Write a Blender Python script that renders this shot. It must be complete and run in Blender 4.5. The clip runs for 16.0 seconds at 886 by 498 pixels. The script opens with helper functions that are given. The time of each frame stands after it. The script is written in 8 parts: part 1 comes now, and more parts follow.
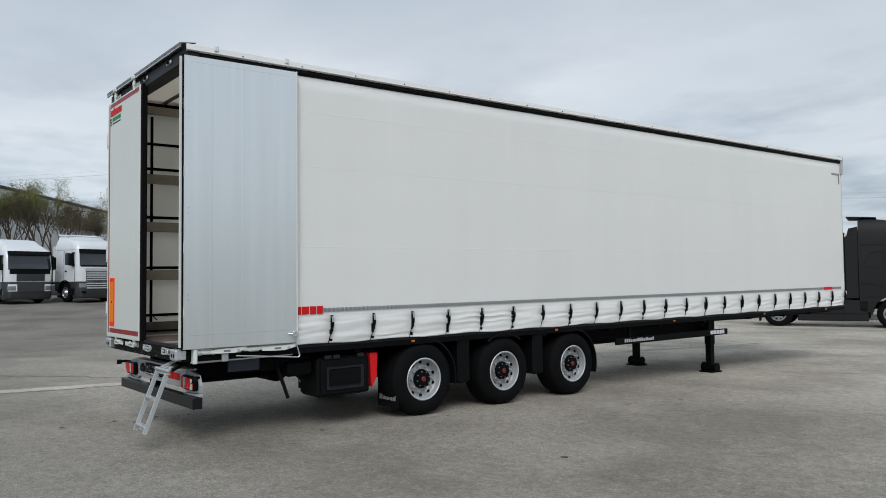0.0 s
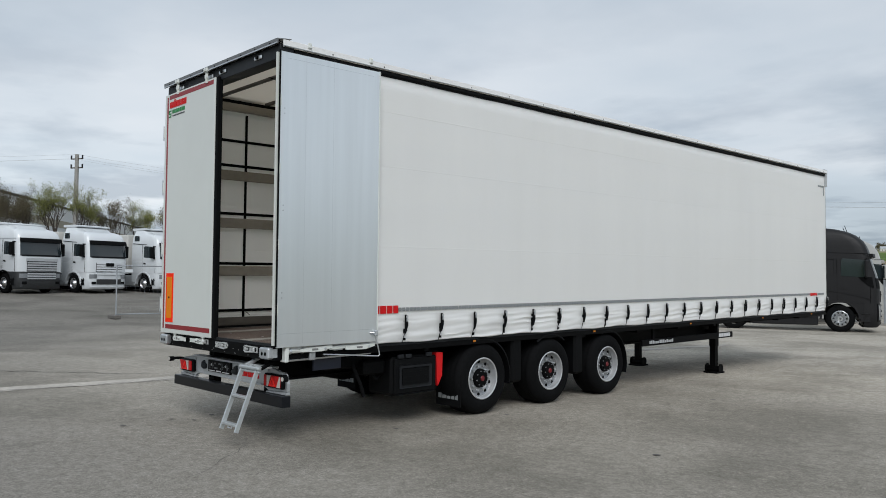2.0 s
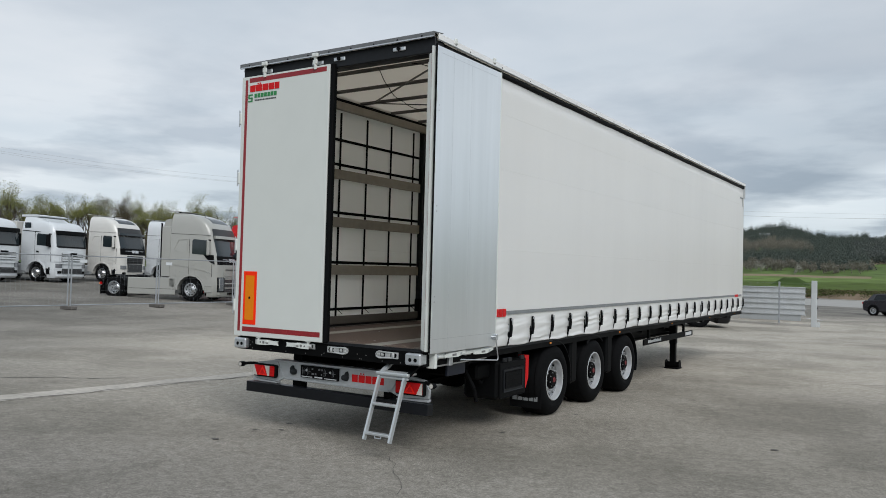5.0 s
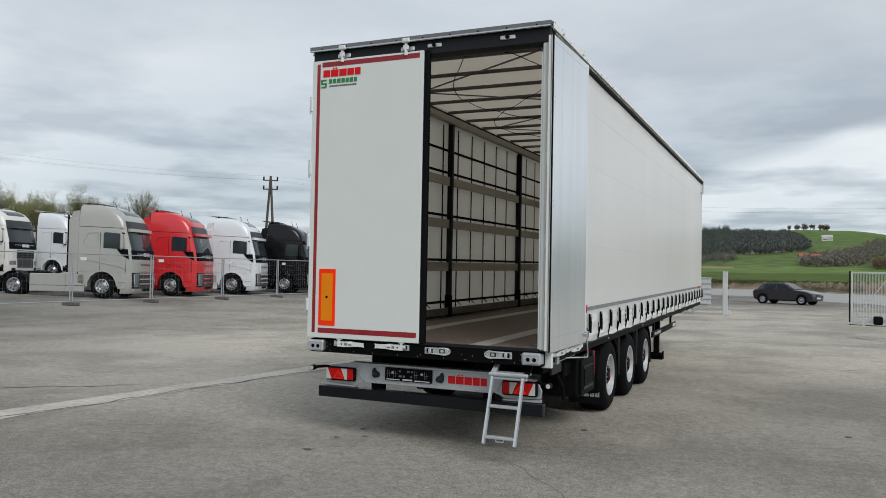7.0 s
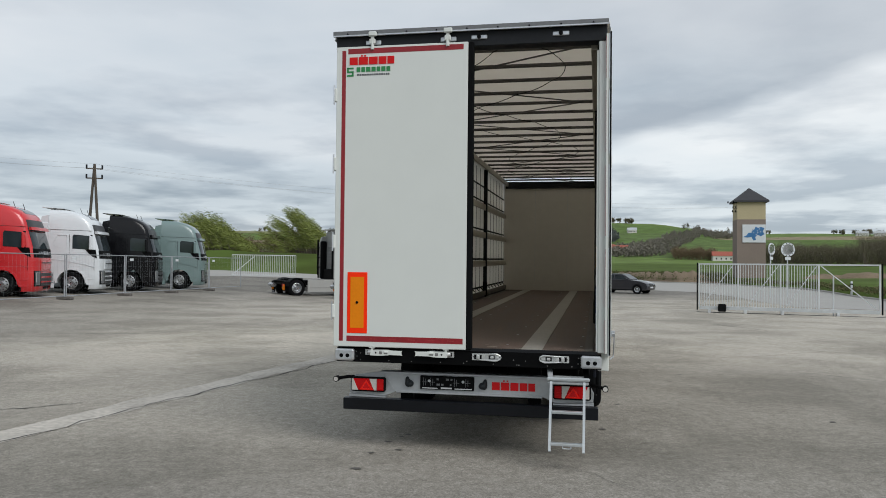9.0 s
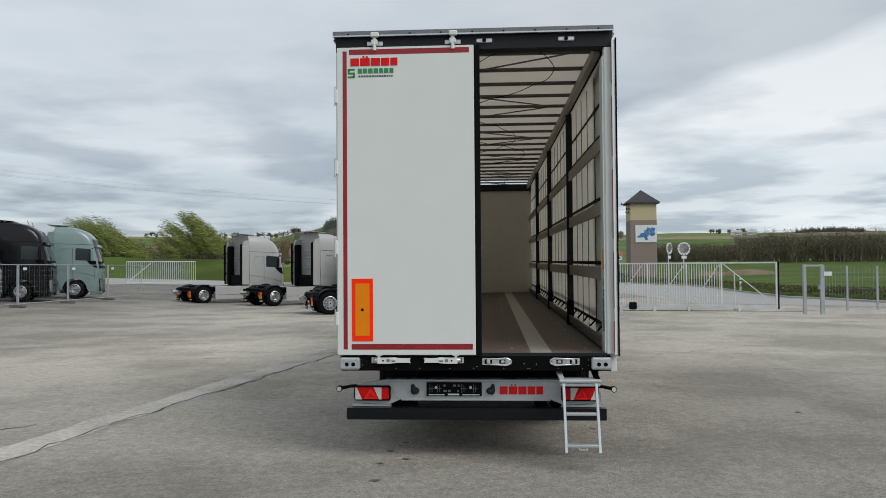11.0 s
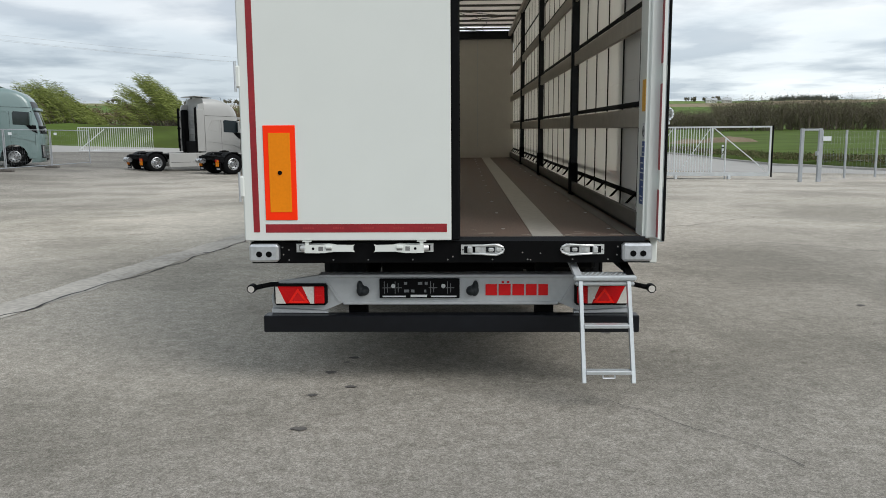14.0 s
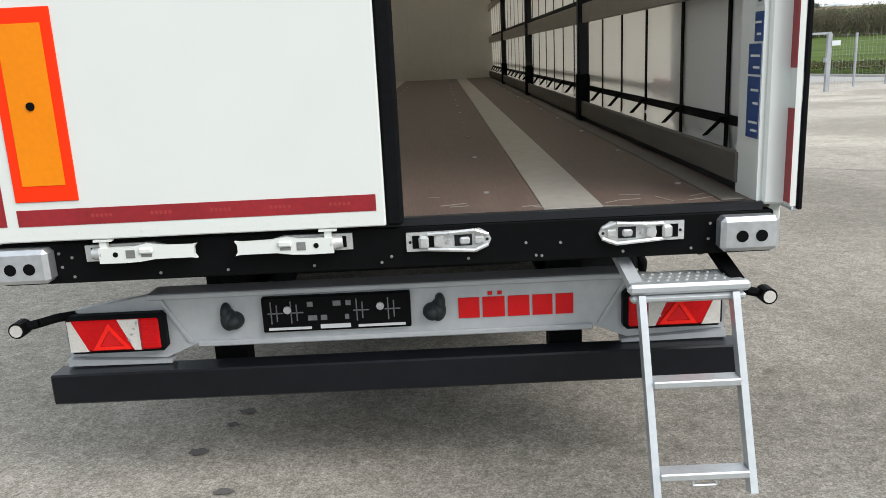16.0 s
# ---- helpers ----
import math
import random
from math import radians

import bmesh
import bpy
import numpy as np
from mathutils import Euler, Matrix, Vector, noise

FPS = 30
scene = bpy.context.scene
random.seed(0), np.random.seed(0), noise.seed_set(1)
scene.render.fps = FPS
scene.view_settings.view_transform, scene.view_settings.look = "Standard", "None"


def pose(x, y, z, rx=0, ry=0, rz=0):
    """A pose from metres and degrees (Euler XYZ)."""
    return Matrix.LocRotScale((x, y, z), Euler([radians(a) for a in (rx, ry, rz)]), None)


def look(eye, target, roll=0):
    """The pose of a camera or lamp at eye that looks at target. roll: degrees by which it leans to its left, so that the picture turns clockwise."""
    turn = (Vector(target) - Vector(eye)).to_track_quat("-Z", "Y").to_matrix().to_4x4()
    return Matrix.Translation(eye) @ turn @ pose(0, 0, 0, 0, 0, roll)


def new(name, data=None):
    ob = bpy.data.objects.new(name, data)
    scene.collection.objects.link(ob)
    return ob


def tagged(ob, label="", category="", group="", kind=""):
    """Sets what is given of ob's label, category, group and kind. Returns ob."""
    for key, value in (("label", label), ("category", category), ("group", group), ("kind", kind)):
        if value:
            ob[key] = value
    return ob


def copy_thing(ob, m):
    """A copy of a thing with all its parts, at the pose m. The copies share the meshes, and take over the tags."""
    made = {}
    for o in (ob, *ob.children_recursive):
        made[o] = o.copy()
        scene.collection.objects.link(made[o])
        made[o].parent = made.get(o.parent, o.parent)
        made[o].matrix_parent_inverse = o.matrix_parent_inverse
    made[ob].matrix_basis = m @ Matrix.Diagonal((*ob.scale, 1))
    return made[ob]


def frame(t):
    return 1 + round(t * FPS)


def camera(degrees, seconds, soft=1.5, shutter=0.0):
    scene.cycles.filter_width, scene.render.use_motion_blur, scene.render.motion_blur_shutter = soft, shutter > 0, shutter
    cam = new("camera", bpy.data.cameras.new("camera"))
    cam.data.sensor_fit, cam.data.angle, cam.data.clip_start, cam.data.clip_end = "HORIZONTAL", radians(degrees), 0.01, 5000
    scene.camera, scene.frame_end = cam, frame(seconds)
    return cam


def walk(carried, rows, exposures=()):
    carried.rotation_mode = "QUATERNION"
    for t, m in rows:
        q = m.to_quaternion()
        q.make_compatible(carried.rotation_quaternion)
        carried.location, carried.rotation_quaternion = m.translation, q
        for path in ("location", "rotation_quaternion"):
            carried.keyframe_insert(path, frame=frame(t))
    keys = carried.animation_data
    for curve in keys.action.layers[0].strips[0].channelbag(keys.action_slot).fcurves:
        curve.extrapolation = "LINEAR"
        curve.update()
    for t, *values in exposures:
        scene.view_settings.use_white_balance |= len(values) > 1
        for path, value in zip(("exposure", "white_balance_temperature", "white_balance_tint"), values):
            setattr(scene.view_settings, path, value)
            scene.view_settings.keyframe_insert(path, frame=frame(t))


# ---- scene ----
cam = camera(59.3, 16.0, soft=0.9)
PATH = [
    (0, (8.815, -2.676, 1.591), (7.241, -1.445, 1.678), -0.60),
    (0.5, (8.674, -2.979, 1.602), (7.108, -1.736, 1.683), -0.42),
    (1, (8.473, -3.265, 1.600), (6.928, -1.998, 1.675), -0.15),
    (1.5, (8.171, -3.593, 1.623), (6.663, -2.279, 1.699), 0.22),
    (2, (7.862, -4.007, 1.640), (6.409, -2.635, 1.719), 0.50),
    (2.5, (7.497, -4.354, 1.632), (6.110, -2.916, 1.706), 0.92),
    (3, (7.115, -4.745, 1.646), (5.796, -3.244, 1.713), 1.23),
    (3.5, (6.698, -5.130, 1.693), (5.447, -3.572, 1.755), 1.45),
    (4, (6.224, -5.425, 1.696), (5.034, -3.818, 1.759), 1.67),
    (4.5, (5.769, -5.788, 1.716), (4.637, -4.140, 1.784), 1.68),
    (5, (5.284, -6.044, 1.704), (4.207, -4.360, 1.771), 1.50),
    (5.2, (5.089, -6.127, 1.735), (4.032, -4.430, 1.801), 1.29),
    (7.5, (2.732, -6.967, 1.696), (2.016, -5.101, 1.744), 1.12),
    (8, (2.192, -7.071, 1.743), (1.584, -5.166, 1.784), 1.00),
    (10.3, (0.286, -7.135, 1.790), (0.119, -5.143, 1.838), -0.20),
    (10.5, (0.214, -7.166, 1.798), (0.067, -5.172, 1.846), -0.30),
    (11, (0.146, -7.154, 1.786), (0.026, -5.159, 1.834), -0.40),
    (11.5, (0.108, -7.122, 1.775), (0.000, -5.125, 1.810), -0.30),
    (12, (0.077, -6.954, 1.731), (-0.016, -4.956, 1.738), -0.30),
    (12.5, (0.097, -6.452, 1.724), (0.022, -4.454, 1.683), -0.30),
    (13, (0.048, -5.915, 1.684), (-0.007, -3.919, 1.578), -0.30),
    (13.5, (0.053, -5.348, 1.646), (0.008, -3.358, 1.455), -0.30),
    (14, (0.084, -4.766, 1.619), (0.032, -2.787, 1.332), -0.37),
    (14.5, (0.088, -4.171, 1.594), (0.030, -2.209, 1.215), -0.63),
    (15, (0.129, -3.542, 1.555), (0.068, -1.594, 1.105), -1.10),
    (15.5, (0.128, -2.980, 1.538), (0.074, -1.040, 1.052), -1.70),
    (16, (0.205, -2.415, 1.479), (0.189, -0.471, 1.010), -2.80),
]
walk(cam, [(t, look(eye, target, roll)) for t, eye, target, roll in PATH], [(0, -0.06, 6330, 10), (5, -0.05, 6380, 10), (8, -0.02, 6480, 10), (11, -0.02, 6480, 10), (12.5, 0.02, 6480, 10), (13.5, 0.14, 6520, 10), (14, 0.25, 6520, 10), (14.5, 0.48, 6530, 11), (15.2, 0.66, 6540, 11), (16, 0.80, 6550, 11)])


# ---- world, sun, exposure ----
SUN_AZ, SUN_EL = 128.0, 42.0  # from +y, clockwise; degrees


def build_world():
    w = bpy.data.worlds.new("overcast_sky")
    scene.world = w
    w.use_nodes = True
    nt = w.node_tree
    nt.nodes.clear()
    n = nt.nodes.new
    out, bg = n("ShaderNodeOutputWorld"), n("ShaderNodeBackground")
    sky = n("ShaderNodeTexSky")
    sky.sky_type, sky.sun_disc = "NISHITA", False
    sky.sun_elevation, sky.sun_rotation = radians(SUN_EL), radians(SUN_AZ)
    dim = n("ShaderNodeMix")
    dim.data_type, dim.blend_type = "RGBA", "MULTIPLY"
    dim.inputs[0].default_value = 1.0
    dim.inputs[7].default_value = (0.085, 0.085, 0.085, 1)
    nt.links.new(sky.outputs[0], dim.inputs[6])
    tc = n("ShaderNodeTexCoord")
    sep = n("ShaderNodeSeparateXYZ")
    nt.links.new(tc.outputs["Generated"], sep.inputs[0])
    # the cloud deck is a flat layer seen from below
    up = n("ShaderNodeMath")
    up.operation = "MAXIMUM"
    up.inputs[1].default_value = 0.0
    nt.links.new(sep.outputs[2], up.inputs[0])
    low = n("ShaderNodeMath")
    low.operation = "ADD"
    low.inputs[1].default_value = 0.085
    nt.links.new(up.outputs[0], low.inputs[0])
    div = n("ShaderNodeVectorMath")
    div.operation = "DIVIDE"
    comb = n("ShaderNodeCombineXYZ")
    for k in range(3):
        nt.links.new(low.outputs[0], comb.inputs[k])
    nt.links.new(tc.outputs["Generated"], div.inputs[0])
    nt.links.new(comb.outputs[0], div.inputs[1])
    big, mid = n("ShaderNodeTexNoise"), n("ShaderNodeTexNoise")
    for t, sc, det in ((big, 0.32, 6), (mid, 1.1, 8)):
        t.inputs["Scale"].default_value, t.inputs["Detail"].default_value = sc, det
        t.inputs["Roughness"].default_value = 0.52
        nt.links.new(div.outputs[0], t.inputs["Vector"])
    ramp = n("ShaderNodeValToRGB")
    e = ramp.color_ramp.elements
    e[0].position, e[0].color = 0.36, (0.50, 0.56, 0.615, 1)
    e[1].position, e[1].color = 0.62, (0.72, 0.755, 0.79, 1)
    e.new(0.5).color = (0.60, 0.66, 0.715, 1)
    nt.links.new(big.outputs[0], ramp.inputs[0])
    ramp2 = n("ShaderNodeValToRGB")
    e = ramp2.color_ramp.elements
    e[0].position, e[0].color = 0.40, (0.70, 0.74, 0.78, 1)
    e[1].position, e[1].color = 0.56, (1.30, 1.28, 1.24, 1)
    nt.links.new(mid.outputs[0], ramp2.inputs[0])
    # detail shows most near the horizon
    near = n("ShaderNodeMapRange")
    near.inputs[1].default_value, near.inputs[2].default_value = 0.03, 0.30
    near.inputs[3].default_value, near.inputs[4].default_value = 0.95, 0.15
    nt.links.new(up.outputs[0], near.inputs[0])
    mul = n("ShaderNodeMix")
    mul.data_type, mul.blend_type = "RGBA", "MULTIPLY"
    nt.links.new(near.outputs[0], mul.inputs[0])
    nt.links.new(ramp.outputs[0], mul.inputs[6])
    nt.links.new(ramp2.outputs[0], mul.inputs[7])
    # one long dark cloud bank with a crisp lower rim
    dot = n("ShaderNodeVectorMath")
    dot.operation = "DOT_PRODUCT"
    dot.inputs[1].default_value = (-0.299, -0.117, 0.947)
    nt.links.new(tc.outputs["Generated"], dot.inputs[0])
    rag = n("ShaderNodeTexNoise")
    rag.inputs["Scale"].default_value, rag.inputs["Detail"].default_value = 3.0, 6
    nt.links.new(tc.outputs["Generated"], rag.inputs["Vector"])
    wob = n("ShaderNodeMath")
    wob.operation = "MULTIPLY_ADD"
    wob.inputs[1].default_value = 0.05
    nt.links.new(rag.outputs[0], wob.inputs[0])
    nt.links.new(dot.outputs["Value"], wob.inputs[2])
    bank = n("ShaderNodeValToRGB")
    e = bank.color_ramp.elements
    e[0].position, e[0].color = 0.02, (1.05, 1.05, 1.04, 1)
    e[1].position, e[1].color = 0.36, (1, 1, 1, 1)
    e.new(0.035).color = (1.06, 1.06, 1.05, 1)
    e.new(0.055).color = (0.735, 0.76, 0.785, 1)
    e.new(0.15).color = (0.86, 0.875, 0.89, 1)
    nt.links.new(wob.outputs[0], bank.inputs[0])
    mb = n("ShaderNodeMix")
    mb.data_type, mb.blend_type = "RGBA", "MULTIPLY"
    mb.inputs[0].default_value = 1.0
    nt.links.new(mul.outputs[2], mb.inputs[6])
    nt.links.new(bank.outputs[0], mb.inputs[7])
    mul = mb
    mix = n("ShaderNodeMix")
    mix.data_type = "RGBA"
    mix.inputs[0].default_value = 0.9
    nt.links.new(dim.outputs[2], mix.inputs[6])
    nt.links.new(mul.outputs[2], mix.inputs[7])
    nt.links.new(mix.outputs[2], bg.inputs[0])
    bg.inputs[1].default_value = 1.04
    nt.links.new(bg.outputs[0], out.inputs[0])


build_world()
sun = new("sun", bpy.data.lights.new("sun", "SUN"))
sun.data.energy, sun.data.angle, sun.data.color = 1.95, radians(34), (1.0, 0.985, 0.965)
_a, _e = radians(SUN_AZ), radians(SUN_EL)
sun.matrix_world = look((math.sin(_a) * math.cos(_e) * 50, math.cos(_a) * math.cos(_e) * 50, math.sin(_e) * 50), (0, 0, 0))


# ---- materials ----
def mat(name, col, rough=0.5, metal=0.0, var=0.12, scale=6.0, bump=0.0, bscale=60.0, spec=0.5, stretch=(1, 1, 1), dark=None, rvar=0.08):
    """A surface with two scales of variation in colour, a change of gloss and a fine relief."""
    m = bpy.data.materials.new(name)
    m.use_nodes = True
    nt = m.node_tree
    n, bs = nt.nodes.new, nt.nodes["Principled BSDF"]
    tc, mp = n("ShaderNodeTexCoord"), n("ShaderNodeMapping")
    mp.inputs["Scale"].default_value = stretch
    nt.links.new(tc.outputs["Object"], mp.inputs[0])
    a, b = n("ShaderNodeTexNoise"), n("ShaderNodeTexNoise")
    a.inputs["Scale"].default_value, a.inputs["Detail"].default_value = scale * 0.2, 3
    b.inputs["Scale"].default_value, b.inputs["Detail"].default_value = scale * 3, 5
    for t in (a, b):
        nt.links.new(mp.outputs[0], t.inputs["Vector"])
    av = n("ShaderNodeMath")
    av.operation = "ADD"
    nt.links.new(a.outputs[0], av.inputs[0])
    nt.links.new(b.outputs[0], av.inputs[1])
    ramp = n("ShaderNodeValToRGB")
    lo = dark or tuple(c * (1 - var) for c in col)
    hi = tuple(min(1, c * (1 + var * 0.6)) for c in col)
    e = ramp.color_ramp.elements
    e[0].position, e[0].color = 0.35, (*lo, 1)
    e[1].position, e[1].color = 0.65, (*hi, 1)
    half = n("ShaderNodeMath")
    half.operation = "MULTIPLY"
    half.inputs[1].default_value = 0.5
    nt.links.new(av.outputs[0], half.inputs[0])
    nt.links.new(half.outputs[0], ramp.inputs[0])
    nt.links.new(ramp.outputs[0], bs.inputs["Base Color"])
    mr = n("ShaderNodeMapRange")
    mr.inputs[3].default_value, mr.inputs[4].default_value = max(0.02, rough - rvar), min(1, rough + rvar)
    nt.links.new(a.outputs[0], mr.inputs[0])
    nt.links.new(mr.outputs[0], bs.inputs["Roughness"])
    bs.inputs["Metallic"].default_value = metal
    bs.inputs["Specular IOR Level"].default_value = spec
    if bump:
        c, bp = n("ShaderNodeTexNoise"), n("ShaderNodeBump")
        c.inputs["Scale"].default_value, c.inputs["Detail"].default_value = bscale, 4
        nt.links.new(mp.outputs[0], c.inputs["Vector"])
        bp.inputs["Strength"].default_value, bp.inputs["Distance"].default_value = bump, 0.01
        nt.links.new(c.outputs[0], bp.inputs["Height"])
        nt.links.new(bp.outputs[0], bs.inputs["Normal"])
    return m


def asphalt():
    """Worn pale asphalt: bright and dark grit, wide stains, tyre-polished streaks and fine crazing."""
    m = mat("asphalt", (0.188, 0.176, 0.161), 0.80, var=0.06, scale=3.0, spec=0.16)
    nt = m.node_tree
    n, bs = nt.nodes.new, nt.nodes["Principled BSDF"]
    tc = n("ShaderNodeTexCoord")

    def layer(kind, scale, lo, hi, p0, p1, stretch=(1, 1, 1), detail=6, rough=0.6, turn=0.0):
        t = n("ShaderNodeTexVoronoi" if kind in ("cells", "grain") else "ShaderNodeTexNoise")
        mp = n("ShaderNodeMapping")
        mp.inputs["Scale"].default_value = stretch
        mp.inputs["Rotation"].default_value = (0, 0, radians(turn))
        nt.links.new(tc.outputs["Object"], mp.inputs[0])
        nt.links.new(mp.outputs[0], t.inputs["Vector"])
        t.inputs["Scale"].default_value = scale
        if kind == "grain":
            tone = n("ShaderNodeSeparateColor")
            nt.links.new(t.outputs["Color"], tone.inputs[0])
        if kind == "noise":
            t.inputs["Detail"].default_value, t.inputs["Roughness"].default_value = detail, rough
        r = n("ShaderNodeValToRGB")
        e = r.color_ramp.elements
        e[0].position, e[0].color = p0, (lo, lo, lo * 0.985, 1)
        e[1].position, e[1].color = p1, (hi, hi, hi, 1)
        nt.links.new(tone.outputs[0] if kind == "grain" else t.outputs[0], r.inputs[0])
        return t, r

    grit, r1 = layer("noise", 120, 0.72, 1.28, 0.36, 0.64, detail=6, rough=0.85)
    layers = [r1,
              layer("noise", 0.30, 0.76, 1.06, 0.40, 0.55, detail=9, rough=0.62)[1],
              layer("noise", 1.3, 0.82, 1.0, 0.30, 0.39, detail=7, rough=0.7)[1],
              layer("noise", 0.11, 0.90, 1.05, 0.40, 0.60, detail=7)[1],
              layer("noise", 9, 0.86, 1.08, 0.35, 0.62, detail=4, rough=0.7)[1],
              layer("noise", 28, 0.88, 1.10, 0.38, 0.62, detail=3, rough=0.7)[1],
              layer("grain", 150, 0.76, 1.26, 0.10, 0.95)[1],
              layer("grain", 72, 0.88, 1.13, 0.12, 0.92)[1],
              layer("noise", 6.5, 0.50, 1.0, 0.285, 0.33, detail=5, rough=0.75)[1],
              layer("cells", 1.15, 0.74, 1.0, 0.030, 0.050)[1],
              layer("cells", 3.1, 0.84, 1.0, 0.040, 0.075)[1],
              layer("cells", 95, 0.82, 1.04, 0.10, 0.28)[1]]
    # a paler field towards the gate
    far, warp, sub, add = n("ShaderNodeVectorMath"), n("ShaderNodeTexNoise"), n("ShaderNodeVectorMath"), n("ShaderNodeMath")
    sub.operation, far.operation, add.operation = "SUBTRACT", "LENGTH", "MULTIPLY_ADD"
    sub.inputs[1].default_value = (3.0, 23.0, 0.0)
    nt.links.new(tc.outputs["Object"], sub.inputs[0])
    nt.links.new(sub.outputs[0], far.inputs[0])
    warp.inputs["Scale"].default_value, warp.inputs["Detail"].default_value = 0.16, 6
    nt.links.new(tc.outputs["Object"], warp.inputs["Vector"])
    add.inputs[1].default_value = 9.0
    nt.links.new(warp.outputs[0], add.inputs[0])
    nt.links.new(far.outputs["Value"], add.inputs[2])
    faded, wr = n("ShaderNodeMapRange"), n("ShaderNodeValToRGB")
    faded.inputs[1].default_value, faded.inputs[2].default_value = 17.0, 33.0
    nt.links.new(add.outputs[0], faded.inputs[0])
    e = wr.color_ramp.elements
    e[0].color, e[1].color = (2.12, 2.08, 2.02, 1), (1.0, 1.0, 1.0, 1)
    nt.links.new(faded.outputs[0], wr.inputs[0])
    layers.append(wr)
    # and a smaller one beside and behind the trailer
    near, spread, near_tone, dr = n("ShaderNodeVectorMath"), n("ShaderNodeMath"), n("ShaderNodeMapRange"), n("ShaderNodeValToRGB")
    off2 = n("ShaderNodeVectorMath")
    off2.operation, near.operation, spread.operation = "SUBTRACT", "LENGTH", "MULTIPLY_ADD"
    off2.inputs[1].default_value = (-4.5, 6.5, 0.0)
    nt.links.new(tc.outputs["Object"], off2.inputs[0])
    nt.links.new(off2.outputs[0], near.inputs[0])
    spread.inputs[1].default_value = 4.0
    nt.links.new(warp.outputs[0], spread.inputs[0])
    nt.links.new(near.outputs["Value"], spread.inputs[2])
    near_tone.inputs[1].default_value, near_tone.inputs[2].default_value = 7.0, 11.5
    nt.links.new(spread.outputs[0], near_tone.inputs[0])
    e = dr.color_ramp.elements
    e[0].color, e[1].color = (1.30, 1.29, 1.27, 1), (1.0, 1.0, 1.0, 1)
    nt.links.new(near_tone.outputs[0], dr.inputs[0])
    layers.append(dr)
    # shade painted into the asphalt: a soft dark oval beside the right-hand wheels
    oval, off3, lane, fade, rr = n("ShaderNodeVectorMath"), n("ShaderNodeVectorMath"), n("ShaderNodeMath"), n("ShaderNodeMapRange"), n("ShaderNodeValToRGB")
    off3.operation, oval.operation, lane.operation = "MULTIPLY_ADD", "LENGTH", "MULTIPLY_ADD"
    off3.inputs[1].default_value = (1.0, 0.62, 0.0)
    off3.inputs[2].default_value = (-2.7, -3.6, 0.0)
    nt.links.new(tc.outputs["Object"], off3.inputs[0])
    nt.links.new(off3.outputs[0], oval.inputs[0])
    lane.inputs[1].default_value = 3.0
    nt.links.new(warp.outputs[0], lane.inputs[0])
    nt.links.new(oval.outputs["Value"], lane.inputs[2])
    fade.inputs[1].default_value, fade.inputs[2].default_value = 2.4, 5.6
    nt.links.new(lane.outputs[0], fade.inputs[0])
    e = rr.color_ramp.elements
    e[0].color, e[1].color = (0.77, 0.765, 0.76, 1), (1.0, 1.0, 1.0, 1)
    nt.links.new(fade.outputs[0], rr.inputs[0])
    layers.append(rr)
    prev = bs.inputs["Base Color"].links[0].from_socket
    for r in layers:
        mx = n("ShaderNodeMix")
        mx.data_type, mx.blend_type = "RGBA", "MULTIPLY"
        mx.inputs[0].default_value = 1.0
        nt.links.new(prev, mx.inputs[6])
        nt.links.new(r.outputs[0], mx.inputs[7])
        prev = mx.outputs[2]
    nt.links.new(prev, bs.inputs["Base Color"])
    bp = n("ShaderNodeBump")
    bp.inputs["Strength"].default_value, bp.inputs["Distance"].default_value = 0.42, 0.010
    nt.links.new(grit.outputs[0], bp.inputs["Height"])
    nt.links.new(bp.outputs[0], bs.inputs["Normal"])
    return m


def glassy(name, col):
    m = mat(name, col, 0.06, var=0.1, spec=0.7, rvar=0.02)
    return m


M = {}
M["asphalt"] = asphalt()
M["road"] = mat("road_asphalt", (0.33, 0.32, 0.30), 0.9, var=0.1, scale=2.0)
M["tarp"] = mat("white_tarpaulin", (0.80, 0.80, 0.79), 0.42, var=0.035, scale=1.2, bump=0.12, bscale=4.0)
M["white"] = mat("white_paint", (0.665, 0.69, 0.655), 0.32, var=0.03, scale=1.0)
M["black"] = mat("black_paint", (0.0028, 0.003, 0.0033), 0.6, var=0.3, scale=8, spec=0.08)
M["slate"] = mat("dark_grey_paint", (0.012, 0.0135, 0.016), 0.5, var=0.25, scale=6, spec=0.25)
M["rubber"] = mat("rubber", (0.0050, 0.0053, 0.0058), 0.8, var=0.3, scale=10, bump=0.2, spec=0.08)
M["galv"] = mat("galvanised_steel", (0.62, 0.64, 0.66), 0.38, 0.85, var=0.18, scale=14)
M["alu"] = mat("dull_metal_sheet", (0.81, 0.84, 0.86), 0.30, 0.80, var=0.06, scale=4, stretch=(1, 1, 0.04), rvar=0.09)
M["sheetjoint"] = mat("sheet_joint", (0.62, 0.65, 0.67), 0.4, 0.65, var=0.1, scale=8)
M["greyprofile"] = mat("grey_coated_steel", (0.44, 0.46, 0.47), 0.42, 0.2, var=0.1, scale=8)
M["tape"] = mat("red_reflective_tape", (0.27, 0.012, 0.018), 0.4, var=0.2, scale=20)
M["orange"] = mat("orange_plate", (0.80, 0.23, 0.006), 0.6, var=0.06, scale=20, spec=0.12)
M["fluo"] = mat("fluorescent_red", (1.0, 0.035, 0.004), 0.6, var=0.04, spec=0.12)
M["red"] = mat("red_paint", (0.60, 0.012, 0.014), 0.5, var=0.1, spec=0.15)
M["green_ink"] = mat("green_print", (0.02, 0.22, 0.06), 0.5, var=0.05)
